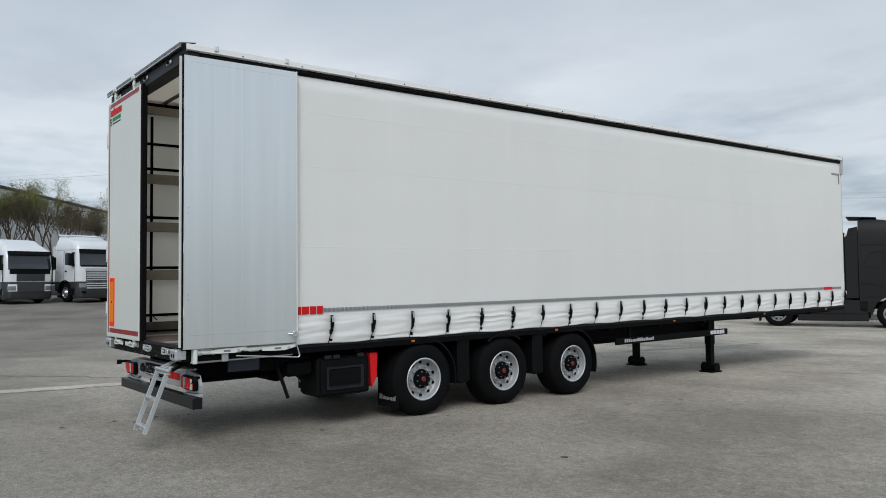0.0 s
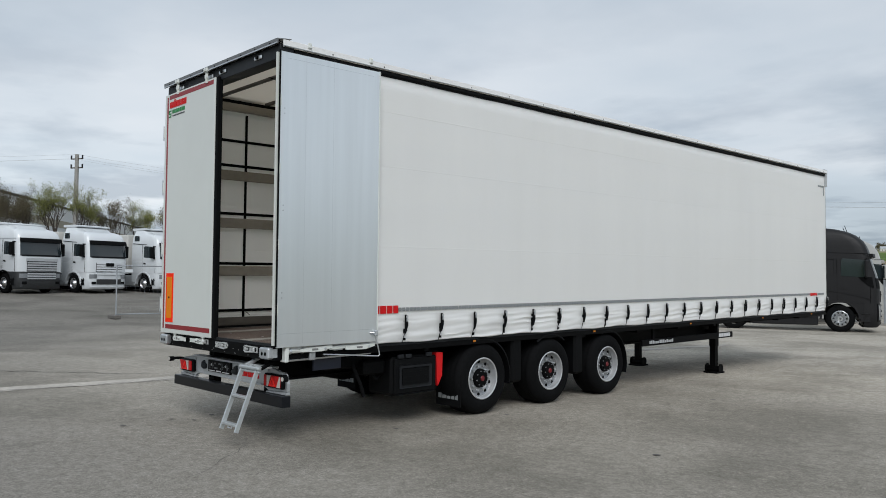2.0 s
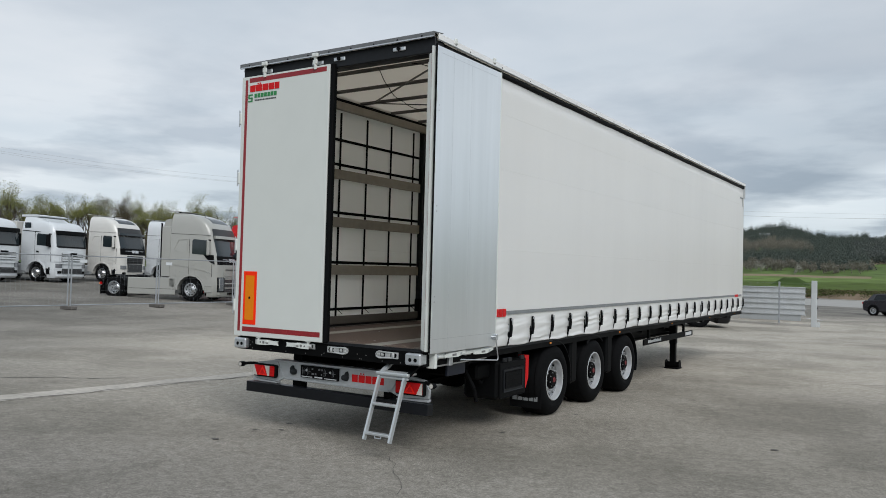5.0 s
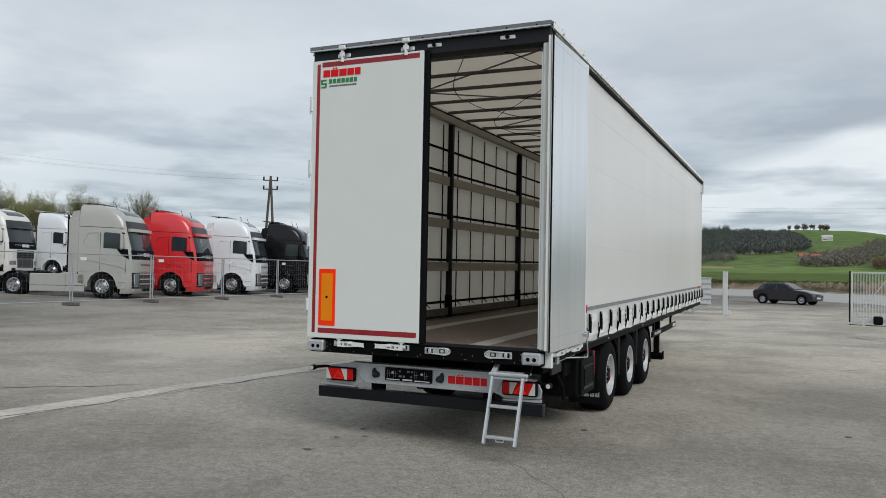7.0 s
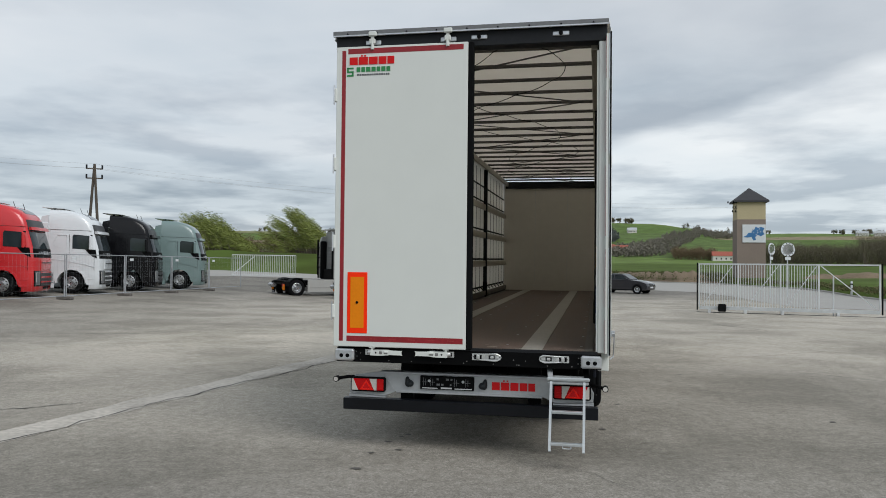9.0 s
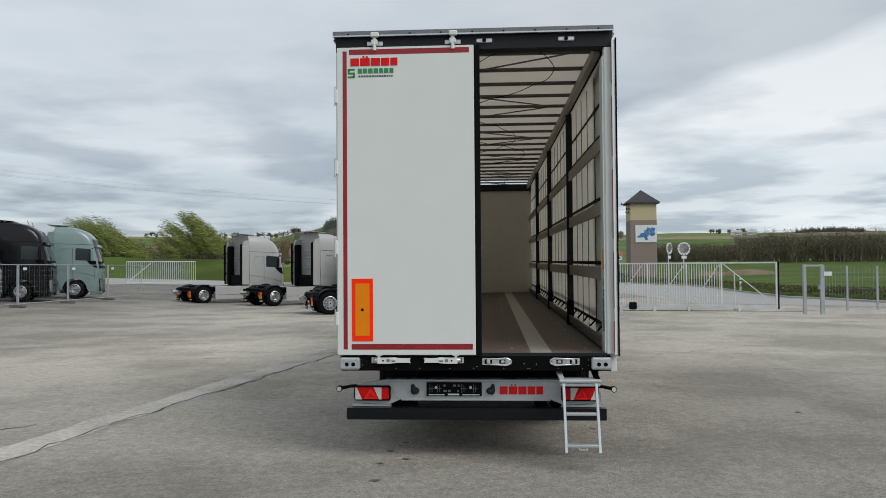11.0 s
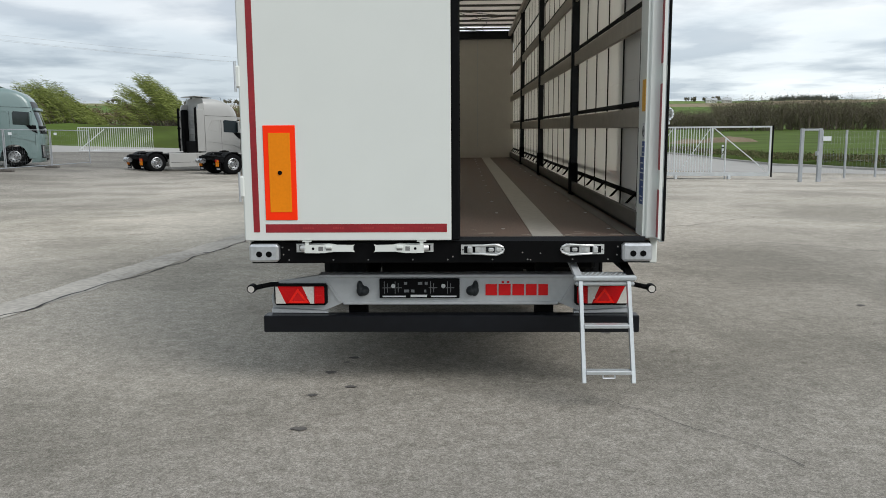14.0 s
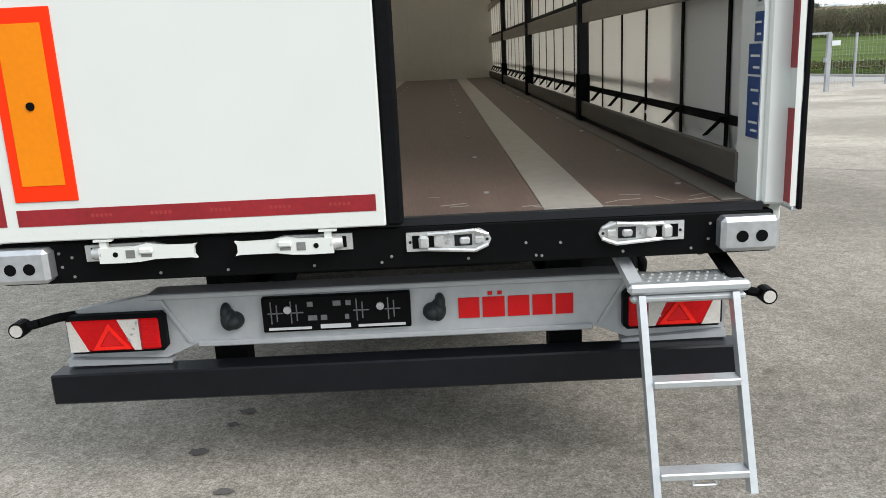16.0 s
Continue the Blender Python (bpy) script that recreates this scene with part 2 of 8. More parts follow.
M["ink"] = mat("dark_print", (0.05, 0.05, 0.055), 0.5, var=0.05)
M["wood"] = mat("brown_plywood_floor", (0.115, 0.078, 0.062), 0.55, var=0.3, scale=8, bump=0.1, stretch=(6, 0.4, 1))
M["lath"] = mat("aluminium_lath", (0.36, 0.33, 0.28), 0.5, 0.4, var=0.12, scale=4)
M["redlens"] = mat("red_lamp_lens", (0.52, 0.006, 0.008), 0.3, var=0.2, scale=30, spec=0.18)
M["whitelens"] = mat("clear_lamp_lens", (0.56, 0.54, 0.50), 0.15, var=0.15, scale=40)
M["amber"] = mat("amber_lens", (0.50, 0.17, 0.02), 0.2)
M["hash"] = mat("grey_reflective_strip", (0.22, 0.235, 0.24), 0.5, var=0.1)
M["blue"] = mat("blue_sticker", (0.018, 0.06, 0.20), 0.4, var=0.15, scale=30)
M["navy"] = mat("navy_panel", (0.004, 0.007, 0.018), 0.5, var=0.2, scale=20)
M["yellow"] = mat("yellow_sticker", (0.75, 0.38, 0.02), 0.4)
M["glass"] = glassy("dark_cab_glass", (0.02, 0.028, 0.032))
M["plastic"] = mat("black_plastic", (0.0040, 0.0044, 0.0049), 0.6, var=0.2, scale=8, spec=0.09)
M["conc"] = mat("concrete", (0.42, 0.40, 0.37), 0.9, var=0.15, scale=6)


# ---- mesh helpers ----
def finish(name, bm, material, parent=None, label="", smooth=False):
    me = bpy.data.meshes.new(name)
    bmesh.ops.recalc_face_normals(bm, faces=bm.faces)
    bm.to_mesh(me)
    bm.free()
    me.materials.append(material)
    if smooth:
        for p in me.polygons:
            p.use_smooth = True
        me.set_sharp_from_angle(angle=radians(38))
    ob = new(name, me)
    if parent is not None:
        ob.parent = parent
    if label:
        ob["label"] = label
    return ob


def part(name, bm, material, parent, label="", smooth=False):
    return finish(name, bm, material, parent, label, smooth)


def thing(name, label, category, group="", kind="", at=None):
    ob = new(name)
    if at is not None:
        ob.matrix_world = at
    ob.empty_display_size = 0.2
    return tagged(ob, label, category, group, kind)


def box(bm, x0, x1, y0, y1, z0, z1, bevel=0.0):
    vs = [bm.verts.new((x, y, z)) for z in (z0, z1) for y in (y0, y1) for x in (x0, x1)]
    fs = [bm.faces.new([vs[i] for i in q]) for q in ((0, 2, 3, 1), (4, 5, 7, 6), (0, 1, 5, 4), (1, 3, 7, 5), (3, 2, 6, 7), (2, 0, 4, 6))]
    if bevel:
        bmesh.ops.bevel(bm, geom=list({e for f in fs for e in f.edges}), offset=bevel, segments=1, affect="EDGES")
    return bm


def B(*a, bevel=0.0):
    return box(bmesh.new(), *a, bevel=bevel)


def rod(bm, p0, p1, r, seg=8, r1=None, cap=True):
    p0, p1 = Vector(p0), Vector(p1)
    q = (p1 - p0).to_track_quat("Z", "Y").to_matrix()
    rings = []
    for p, rr in ((p0, r), (p1, r if r1 is None else r1)):
        rings.append([bm.verts.new(p + q @ Vector((math.cos(2 * math.pi * k / seg) * rr, math.sin(2 * math.pi * k / seg) * rr, 0))) for k in range(seg)])
    for k in range(seg):
        j = (k + 1) % seg
        bm.faces.new((rings[0][k], rings[0][j], rings[1][j], rings[1][k]))
    if cap:
        bm.faces.new(rings[0][::-1])
        bm.faces.new(rings[1])
    return bm


def beam(bm, p0, p1, w, h):
    """A bar of rectangular section between two points: w across, h upwards."""
    p0, p1 = Vector(p0), Vector(p1)
    d = (p1 - p0).normalized()
    side = d.cross(Vector((0, 0, 1)))
    if side.length < 1e-4:
        side = Vector((1, 0, 0))
    side.normalize()
    upv = side.cross(d).normalized()
    vs = [[bm.verts.new(p + side * sx * w / 2 + upv * sz * h / 2) for sx, sz in ((-1, -1), (1, -1), (1, 1), (-1, 1))] for p in (p0, p1)]
    for k in range(4):
        j = (k + 1) % 4
        bm.faces.new((vs[0][k], vs[0][j], vs[1][j], vs[1][k]))
    bm.faces.new(vs[0][::-1])
    bm.faces.new(vs[1])
    return bm


def path_rod(bm, pts, r, seg=6):
    for a, b in zip(pts, pts[1:]):
        rod(bm, a, b, r, seg)
    return bm


def lathe(bm, prof, seg=32, at=(0, 0, 0)):
    """A ring turned about the x axis: prof is a list of (x, radius)."""
    o = Vector(at)
    rings = [[bm.verts.new(o + Vector((x, math.cos(2 * math.pi * k / seg) * r, math.sin(2 * math.pi * k / seg) * r))) for k in range(seg)] for x, r in prof]
    for a, b in zip(rings, rings[1:]):
        for k in range(seg):
            j = (k + 1) % seg
            bm.faces.new((a[k], a[j], b[j], b[k]))
    return bm, rings


def prism(bm, outline, axis, a0, a1):
    """An outline of (u, v) pulled along an axis: u, v are the two other axes in order."""
    def put(u, v, a):
        return {"x": (a, u, v), "y": (u, a, v), "z": (u, v, a)}[axis]
    r0, r1 = [[bm.verts.new(put(u, v, a)) for u, v in outline] for a in (a0, a1)]
    n = len(outline)
    for k in range(n):
        j = (k + 1) % n
        bm.faces.new((r0[k], r0[j], r1[j], r1[k]))
    bm.faces.new(r0[::-1])
    bm.faces.new(r1)
    return bm


# ---- ground and far country ----
def rise(x, y):
    """Height of the yard: level round the trailer, rising towards the parked lorries, falling a little towards the gate."""
    u = max(0.0, min(1.0, (x + 20.0) / 7.0))
    return min(1.1, 0.037 * max(0.0, -19.0 - x)) - 0.0085 * max(0.0, min(22.5, y - 6.0)) * u * u * (3 - 2 * u)


def ground_sheet():
    bm = bmesh.new()
    xs = [-3000, -1200, -400, -120, -70, -48.73, -40, -30, -24] + [-21 + 0.5 * k for k in range(18)] + [-8, 0, 12, 40, 120, 400, 1200, 3000]
    ys = [-3000, -1000, -300, -80, -20, 0] + [6 + 1.5 * k for k in range(16)] + [40, 60, 120, 300, 1000, 3000]
    g = [[bm.verts.new((x, y, rise(x, y))) for x in xs] for y in ys]
    for j in range(len(ys) - 1):
        for i in range(len(xs) - 1):
            bm.faces.new((g[j][i], g[j][i + 1], g[j + 1][i + 1], g[j + 1][i]))
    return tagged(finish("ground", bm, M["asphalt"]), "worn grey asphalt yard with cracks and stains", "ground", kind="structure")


ground_sheet()

# ---- the curtain-sided trailer ----
W, L = 1.275, 13.72        # half width, length
FLOOR, SILL_B = 1.0, 0.84  # load floor, underside of the rear sill
ROOF = 4.0
trailer = thing("semi_trailer", "white curtain-sided semi-trailer with one rear door open", "trailer")


def blocks(name, x0, z0, widths, h, gap, y, material, parent, face="rear", mirror=False):
    """A name on the bodywork, drawn as a row of plain blocks: one part."""
    bm = bmesh.new()
    u = x0
    for w in widths:
        if face == "rear":
            box(bm, u, u + w, y - 0.003, y + 0.001, z0, z0 + h)
        else:
            box(bm, y - 0.001, y + 0.003, u, u + w, z0, z0 + h)
        u += w + gap
    return part(name, bm, material, parent)


LOGO = (0.062, 0.070, 0.066, 0.056, 0.052)


def rear_frame():
    f = part("rear_top_beam", B(-W, W, 0.0, 0.16, 3.80, 3.945, bevel=0.006), M["slate"], trailer, "dark grey steel top beam")
    bm = bmesh.new()
    prism(bm, [(-0.045, 3.935), (-0.03, 3.935), (-0.03, 3.975), (0.12, 4.0), (0.12, 4.006), (-0.045, 3.985)], "x", -W - 0.02, W + 0.01)
    part("roof_flange", bm, M["flange"], trailer, "dull grey metal roof edge profile")
    part("flange_lip", B(-W - 0.018, W + 0.008, -0.049, -0.044, 3.934, 3.946), M["galv"], trailer, "bright lower lip of the roof edge")
    part("rear_sill", B(-W + 0.04, W - 0.04, 0.0, 0.14, SILL_B, 0.975, bevel=0.005), M["black"], trailer, "black steel rear sill with bolt holes")
    part("sill_ledge", B(-0.02, 1.2, 0.002, 0.035, 0.976, 1.0012), M["slate"], trailer, "worn dark threshold plate")
    for s in (-1, 1):
        x0, x1 = sorted((s * 1.20, s * W))
        part("corner_post", B(x0, x1, 0.005, 0.11, 0.99, 3.80, bevel=0.008), M["white"], trailer, "white steel corner post")
        b0, b1 = sorted((s * 1.055, s * (W - 0.038)))
        ob = part("corner_buffer", B(b0, b1, -0.055, 0.06, 0.855, 0.965, bevel=0.014), M["galv"], trailer, "galvanised corner buffer with two holes")
        for k in (0.35, 0.68):
            c = b0 + (b1 - b0) * k
            part("hole", rod(bmesh.new(), (c, -0.0565, 0.905), (c, -0.05, 0.905), 0.019, 12), M["black"], ob)
    # small bolt heads along the sill and the flange
    bm = bmesh.new()
    for k in range(9):
        x = -1.0 + k * 0.247 + 0.03 * (k % 2)
        rod(bm, (x, -0.003, 0.862), (x, 0.0, 0.862), 0.005, 6)
    for x, z in ((-1.04, 0.94), (-1.035, 0.895), (-1.0, 0.925), (1.035, 0.94), (1.03, 0.89), (0.45, 0.905), (0.50, 0.86), (0.56, 0.90), (0.02, 0.88)):
        rod(bm, (x, -0.003, z), (x, 0.0, z), 0.005, 6)
    part("sill_bolts", bm, M["latchdark"], trailer)["kind"] = "stuff"
    bm = bmesh.new()
    for k in range(9):
        x = -1.15 + k * 0.2875
        rod(bm, (x, -0.049, 3.955), (x, -0.044, 3.955), 0.009, 6)
    part("flange_bolts", bm, M["black"], trailer)["kind"] = "stuff"


def latch(x, z, s, lever):
    """A door fastener on the sill: pressed plate, one end square, the other pointed; a forked lever where the door is shut."""
    if not lever:
        h = 0.135
        bm = bmesh.new()
        o = [(-1, -0.030), (-1, 0.030), (0.45, 0.032), (0.72, 0.036), (0.93, 0.020), (1, 0.0), (0.93, -0.020), (0.72, -0.036), (0.45, -0.032)]
        prism(bm, [(x + s * h * u, z + v) for u, v in o], "y", -0.010, 0.0)
        p = part("door_latch", bm, M["latchsteel"], trailer, "galvanised door latch without its lever")
        for dz in (-0.027, 0.027):
            bm = bmesh.new()
            path_rod(bm, [(x - s * h * 0.5, -0.012, z + dz * 0.9), (x, -0.02, z + dz), (x + s * h * 0.6, -0.02, z + dz * 1.2), (x + s * h * 0.92, -0.012, z + dz * 0.6)], 0.0065, 6)
            part("rim", bm, M["latchsteel"], p, smooth=True)
        for u, w in ((-0.77, 0.012), (-0.42, 0.010)):
            part("slot", B(x + s * h * u - w, x + s * h * u + w, -0.0115, -0.009, z - 0.021, z + 0.021), M["black"], p)
        part("bridge", B(x + s * h * 0 - s * h * 0.59 - 0.016, x - s * h * 0.59 + 0.016, -0.026, -0.008, z - 0.022, z + 0.020, bevel=0.007), M["latchsteel"], p)
        part("boss", rod(bmesh.new(), (x - s * h * 0.22, -0.022, z), (x - s * h * 0.22, -0.008, z), 0.017, 10, 0.012), M["latchsteel"], p)
        part("stud", rod(bmesh.new(), (x - s * h * 0.02, -0.014, z), (x - s * h * 0.02, -0.009, z), 0.007, 8), M["galv"], p)
        part("recess", B(x + s * h * 0.34 - 0.028, x + s * h * 0.34 + 0.028, -0.0118, -0.009, z - 0.018, z + 0.018), M["slate"], p)
        part("cam", B(x + s * h * 0.36 - 0.014, x + s * h * 0.36 + 0.018, -0.027, -0.010, z - 0.011, z + 0.012, bevel=0.005), M["latchsteel"], p)
        part("cam", B(x + s * h * 0.71 - 0.016, x + s * h * 0.71 + 0.016, -0.021, -0.009, z - 0.013, z + 0.013, bevel=0.005), M["latchsteel"], p)
        for u in (-0.91, 0.90):
            part("bolt_hole", rod(bmesh.new(), (x + s * h * u, -0.0115, z), (x + s * h * u, -0.009, z), 0.005, 8), M["slate"], p)
        return
    bm = bmesh.new()
    prism(bm, [(x + s * u, z + v) for u, v in ((0.185, -0.026), (0.185, 0.026), (-0.03, 0.028), (-0.07, 0.018), (-0.07, -0.018), (-0.03, -0.028))], "y", -0.010, 0.0)
    p = part("door_latch", bm, M["latchsteel"], trailer, "galvanised door latch with a closed white lever")
    part("barrel", rod(bmesh.new(), (x + s * 0.118, -0.022, z), (x + s * 0.155, -0.018, z + 0.002), 0.026, 12, 0.019), M["latchsteel"], p, smooth=True)
    part("slot", B(x + s * 0.158 - 0.008, x + s * 0.158 + 0.008, -0.012, -0.009, z - 0.018, z + 0.018), M["black"], p)
    bm = bmesh.new()
    o = [(0.128, -0.027), (0.128, 0.022), (0.02, 0.022), (-0.02, 0.030), (-0.07, 0.023), (-0.162, 0.021), (-0.180, 0.024), (-0.172, 0.012), (-0.172, -0.010), (-0.180, -0.022), (-0.162, -0.019), (-0.05, -0.019), (0.0, -0.026), (0.05, -0.028)]
    prism(bm, [(x + s * u, z + v) for u, v in o], "y", -0.046, -0.030)
    lv = part("lever", bm, M["white"], p, "white forked lever")
    part("post", B(x + s * 0.113 - 0.011, x + s * 0.113 + 0.011, -0.040, -0.020, z + 0.015, z + 0.044), M["white"], lv)
    part("post_foot", B(x + s * 0.113 - 0.028, x + s * 0.113 + 0.028, -0.044, -0.020, z + 0.042, z + 0.048), M["white"], lv)
    part("hole", rod(bmesh.new(), (x + s * 0.075, -0.0475, z), (x + s * 0.075, -0.045, z), 0.0085, 10), M["black"], lv)
    part("catch_slot", B(x + s * 0.028 - 0.014, x + s * 0.028 + 0.014, -0.0475, -0.045, z - 0.013, z + 0.013), M["latchdark"], lv)
    part("catch", B(x - s * 0.022 - 0.022, x - s * 0.022 + 0.022, -0.056, -0.044, z + 0.000, z + 0.020, bevel=0.005), M["white"], lv)
    part("catch_slot", B(x - s * 0.022 - 0.017, x - s * 0.022 + 0.017, -0.0475, -0.045, z - 0.011, z - 0.001), M["latchdark"], lv)


def left_door():
    d = part("left_door", B(-1.259, 0.012, -0.038, -0.002, 0.988, 3.835, bevel=0.004), M["white"], trailer, "closed white rear door panel")
    bm = bmesh.new()
    box(bm, 0.0125, 0.066, -0.032, 0.03, 0.985, 3.84, bevel=0.01)
    part("door_seal", bm, M["rubber"], d, "black rubber door seal")
    y = -0.0395
    part("tape", B(-1.204, -1.166, y, -0.037, 1.04, 3.80), M["tape"], d, "dark red reflective tape")
    part("tape", B(-1.145, -0.03, y, -0.037, 3.765, 3.815), M["tape"], d, "dark red reflective tape")
    part("tape", B(-1.130, -0.015, y, -0.037, 1.038, 1.09), M["tape"], d, "dark red reflective tape")
    bm = bmesh.new()
    for k in range(5):
        u = -0.90 + k * 0.185
        for j, w in enumerate(LOGO):
            box(bm, u + j * 0.014, u + j * 0.014 + 0.009, y - 0.0006, y + 0.0005, 1.060, 1.070)
    part("tape_print", bm, M["tapeprint"], d)["kind"] = "stuff"
    plate = part("warning_plate", B(-1.126, -0.930, -0.043, -0.037, 1.115, 1.69, bevel=0.002), M["fluo"], d, "fluorescent red framed orange marker plate")
    part("plate_centre", B(-1.094, -0.962, -0.045, -0.0425, 1.165, 1.645), M["orange"], plate, "orange centre")
    part("bolt", rod(bmesh.new(), (-1.028, -0.049, 1.405), (-1.028, -0.044, 1.405), 0.013, 10), M["black"], plate)
    blocks("maker_mark", -1.130, 3.660, (0.080, 0.090, 0.086, 0.076, 0.066), 0.072, 0.010, -0.0395, M["red"], d)
    for u in (-1.018, -0.986):
        part("maker_dot", B(u, u + 0.018, -0.0425, -0.0375, 3.737, 3.752), M["red"], d)
    bm = bmesh.new()
    for z0, z1, x0, x1 in ((3.62, 3.636, -1.155, -1.09), (3.585, 3.601, -1.155, -1.09), (3.55, 3.566, -1.155, -1.09), (3.60, 3.63, -1.155, -1.138), (3.56, 3.59, -1.107, -1.09)):
        box(bm, x0, x1, -0.0415, -0.0375, z0, z1)
    part("dealer_mark", bm, M["green_ink"], d)
    blocks("dealer_name", -1.06, 3.592, [0.036, 0.036, 0.042, 0.040, 0.034, 0.040, 0.036], 0.044, 0.011, -0.0395, M["green_ink"], d)
    bm = bmesh.new()
    random.seed(5)
    u = -1.055
    while u < -0.74:
        w = random.uniform(0.010, 0.02)
        box(bm, u, u + w, -0.0405, -0.0375, 3.556, 3.572)
        u += w + 0.007
    part("small_print", bm, M["ink"], d)["kind"] = "stuff"
    # hinges on the outer edge and rivets along the foot
    for z in (1.32, 1.98, 2.72, 3.38):
        h = part("hinge", B(-1.285, -1.250, -0.045, 0.05, z - 0.065, z + 0.065, bevel=0.008), M["white"], d, "white door hinge")
        part("pin", rod(bmesh.new(), (-1.279, -0.04, z - 0.09), (-1.279, -0.04, z + 0.09), 0.008, 8), M["galv"], h)
    bm = bmesh.new()
    for k in range(24):
        x = -1.2 + k * 0.05
        rod(bm, (x, -0.039, 1.012), (x, -0.037, 1.012), 0.004, 6)
    part("rivets", bm, M["white"], d)["kind"] = "stuff"
    for x in (-0.905, -0.18):
        # the upper fasteners reach over the top beam
        k = part("top_latch", B(x - 0.075, x + 0.075, -0.015, 0.0, 3.853, 3.895, bevel=0.006), M["galv"], trailer, "galvanised top latch")
        bm = bmesh.new()
        rod(bm, (x, -0.045, 3.80), (x, -0.045, 3.935), 0.017, 8)
        box(bm, x - 0.035, x + 0.045, -0.075, -0.045, 3.92, 3.965, bevel=0.008)
        box(bm, x - 0.03, x + 0.03, -0.06, -0.04, 3.85, 3.90, bevel=0.006)
        part("claw", bm, M["white"], k, "white claw")
    for x in (0.11, 0.86):
        k = part("top_latch", B(x - 0.075, x + 0.075, -0.014, 0.0, 3.86, 3.90, bevel=0.006), M["galv"], trailer, "galvanised top latch")
        part("cam", rod(bmesh.new(), (x, -0.03, 3.88), (x, -0.01, 3.88), 0.019, 10), M["black"], k)


def right_door():
    """Swung right round and lying along the side."""
    x0, x1 = 1.316, 1.338
    d = part("right_door", B(x0, x1, 0.03, 1.195, 0.968, 3.862, bevel=0.003), M["alu"], trailer, "open rear door lying along the side, dull metal inner face")
    bm = bmesh.new()
    for y in (0.31, 0.63):
        box(bm, x1 - 0.001, x1 + 0.0008, y - 0.001, y + 0.001, 1.0, 3.85)
    box(bm, x1 - 0.001, x1 + 0.0012, 0.10, 1.12, 3.80, 3.803)
    box(bm, x1 - 0.001, x1 + 0.0012, 0.06, 1.18, 1.10, 1.103)
    part("panel_joint", bm, M["sheetjoint"], d)
    part("door_seal", B(x1 - 0.010, x1 + 0.004, 0.014, 0.03, 0.975, 3.875, bevel=0.003), M["rubber"], d, "black rubber edge seal")
    part("edge_frame", B(x0 - 0.002, x1 + 0.002, 1.195, 1.208, 0.985, 3.868, bevel=0.003), M["white"], d)
    part("door_edge", B(1.296, x0 - 0.002, 0.0, 0.3, 0.99, 3.85), M["white"], d)
    for z in (1.35, 1.98, 2.73, 3.40):
        h = part("hinge", B(1.286, 1.308, -0.014, 0.010, z - 0.05, z + 0.05, bevel=0.006), M["white"], d, "white door hinge")
        part("pin", rod(bmesh.new(), (1.311, -0.006, z - 0.075), (1.311, -0.006, z + 0.03), 0.006, 8), M["white"], h)
    bm = bmesh.new()
    for z in (3.30, 3.25, 2.35, 2.3, 1.5, 1.45):
        rod(bm, (x1, 0.075, z), (x1 + 0.004, 0.075, z), 0.007, 6)
    part("screws", bm, M["galv"], d)["kind"] = "stuff"
    # reflective tape down its folded edge, broken at the hinges
    for z0, z1 in ((1.0, 1.29), (1.41, 1.92), (2.04, 2.67), (2.79, 3.34), (3.46, 3.83)):
        part("edge_tape", B(1.2935, 1.2962, 0.001, 0.046, z0, z1), M["tape"], d, "dark red reflective tape")
    # levers of its own fasteners, hanging below the sheet
    for y0, y1, z in ((0.30, 0.66, 0.925), (0.83, 1.19, 0.915)):
        o = [(y0, z - 0.012), (y0, z + 0.014), (y0 + 0.10, z + 0.026), (y1 - 0.12, z + 0.030), (y1, z + 0.038), (y1, z + 0.008), (y1 - 0.12, z - 0.020), (y0 + 0.10, z - 0.018)]
        lv = part("foot_latch", prism(bmesh.new(), o, "x", 1.302, 1.320), M["white"], d, "white lever of the door fastener")
        part("slot", B(1.3195, 1.3215, y0 + 0.13, y0 + 0.20, z - 0.006, z + 0.014), M["latchdark"], lv)
        part("pivot", rod(bmesh.new(), (1.318, y1 - 0.08, z + 0.008), (1.326, y1 - 0.08, z + 0.008), 0.013, 10), M["galv"], lv)
    # rod that holds the open door
    bm = bmesh.new()
    path_rod(bm, [(1.345, 1.10, 1.065), (1.372, 1.135, 1.065), (1.374, 1.15, 1.04), (1.365, 1.215, 0.83), (1.36, 1.20, 0.815), (1.335, 0.55, 0.875)], 0.007, 8)
    part("door_stay", bm, M["galv"], d, "galvanised door stay rod")
    part("stay_bracket", B(1.339, 1.378, 1.155, 1.185, 1.03, 1.09, bevel=0.005), M["galv"], d)
    # it lies not quite flat: its hinged edge is drawn in and back
    for ob in [d] + list(d.children_recursive):
        if ob.name.split(".")[0] not in ("hinge", "pin"):
            for v in ob.data.vertices:
                f = max(0.0, 1.0 - v.co.y / 1.2)
                v.co.x -= 0.030 * f
                v.co.y -= 0.040 * f


def wavy(y, z, amp):
    return amp * (noise.noise((y * 1.1, z * 2.0, 3.0)) + 0.5 * noise.noise((y * 3.1, z * 3.0, 7.0)))


STRAPS = [1.655 + k * 0.5477 for k in range(23)]


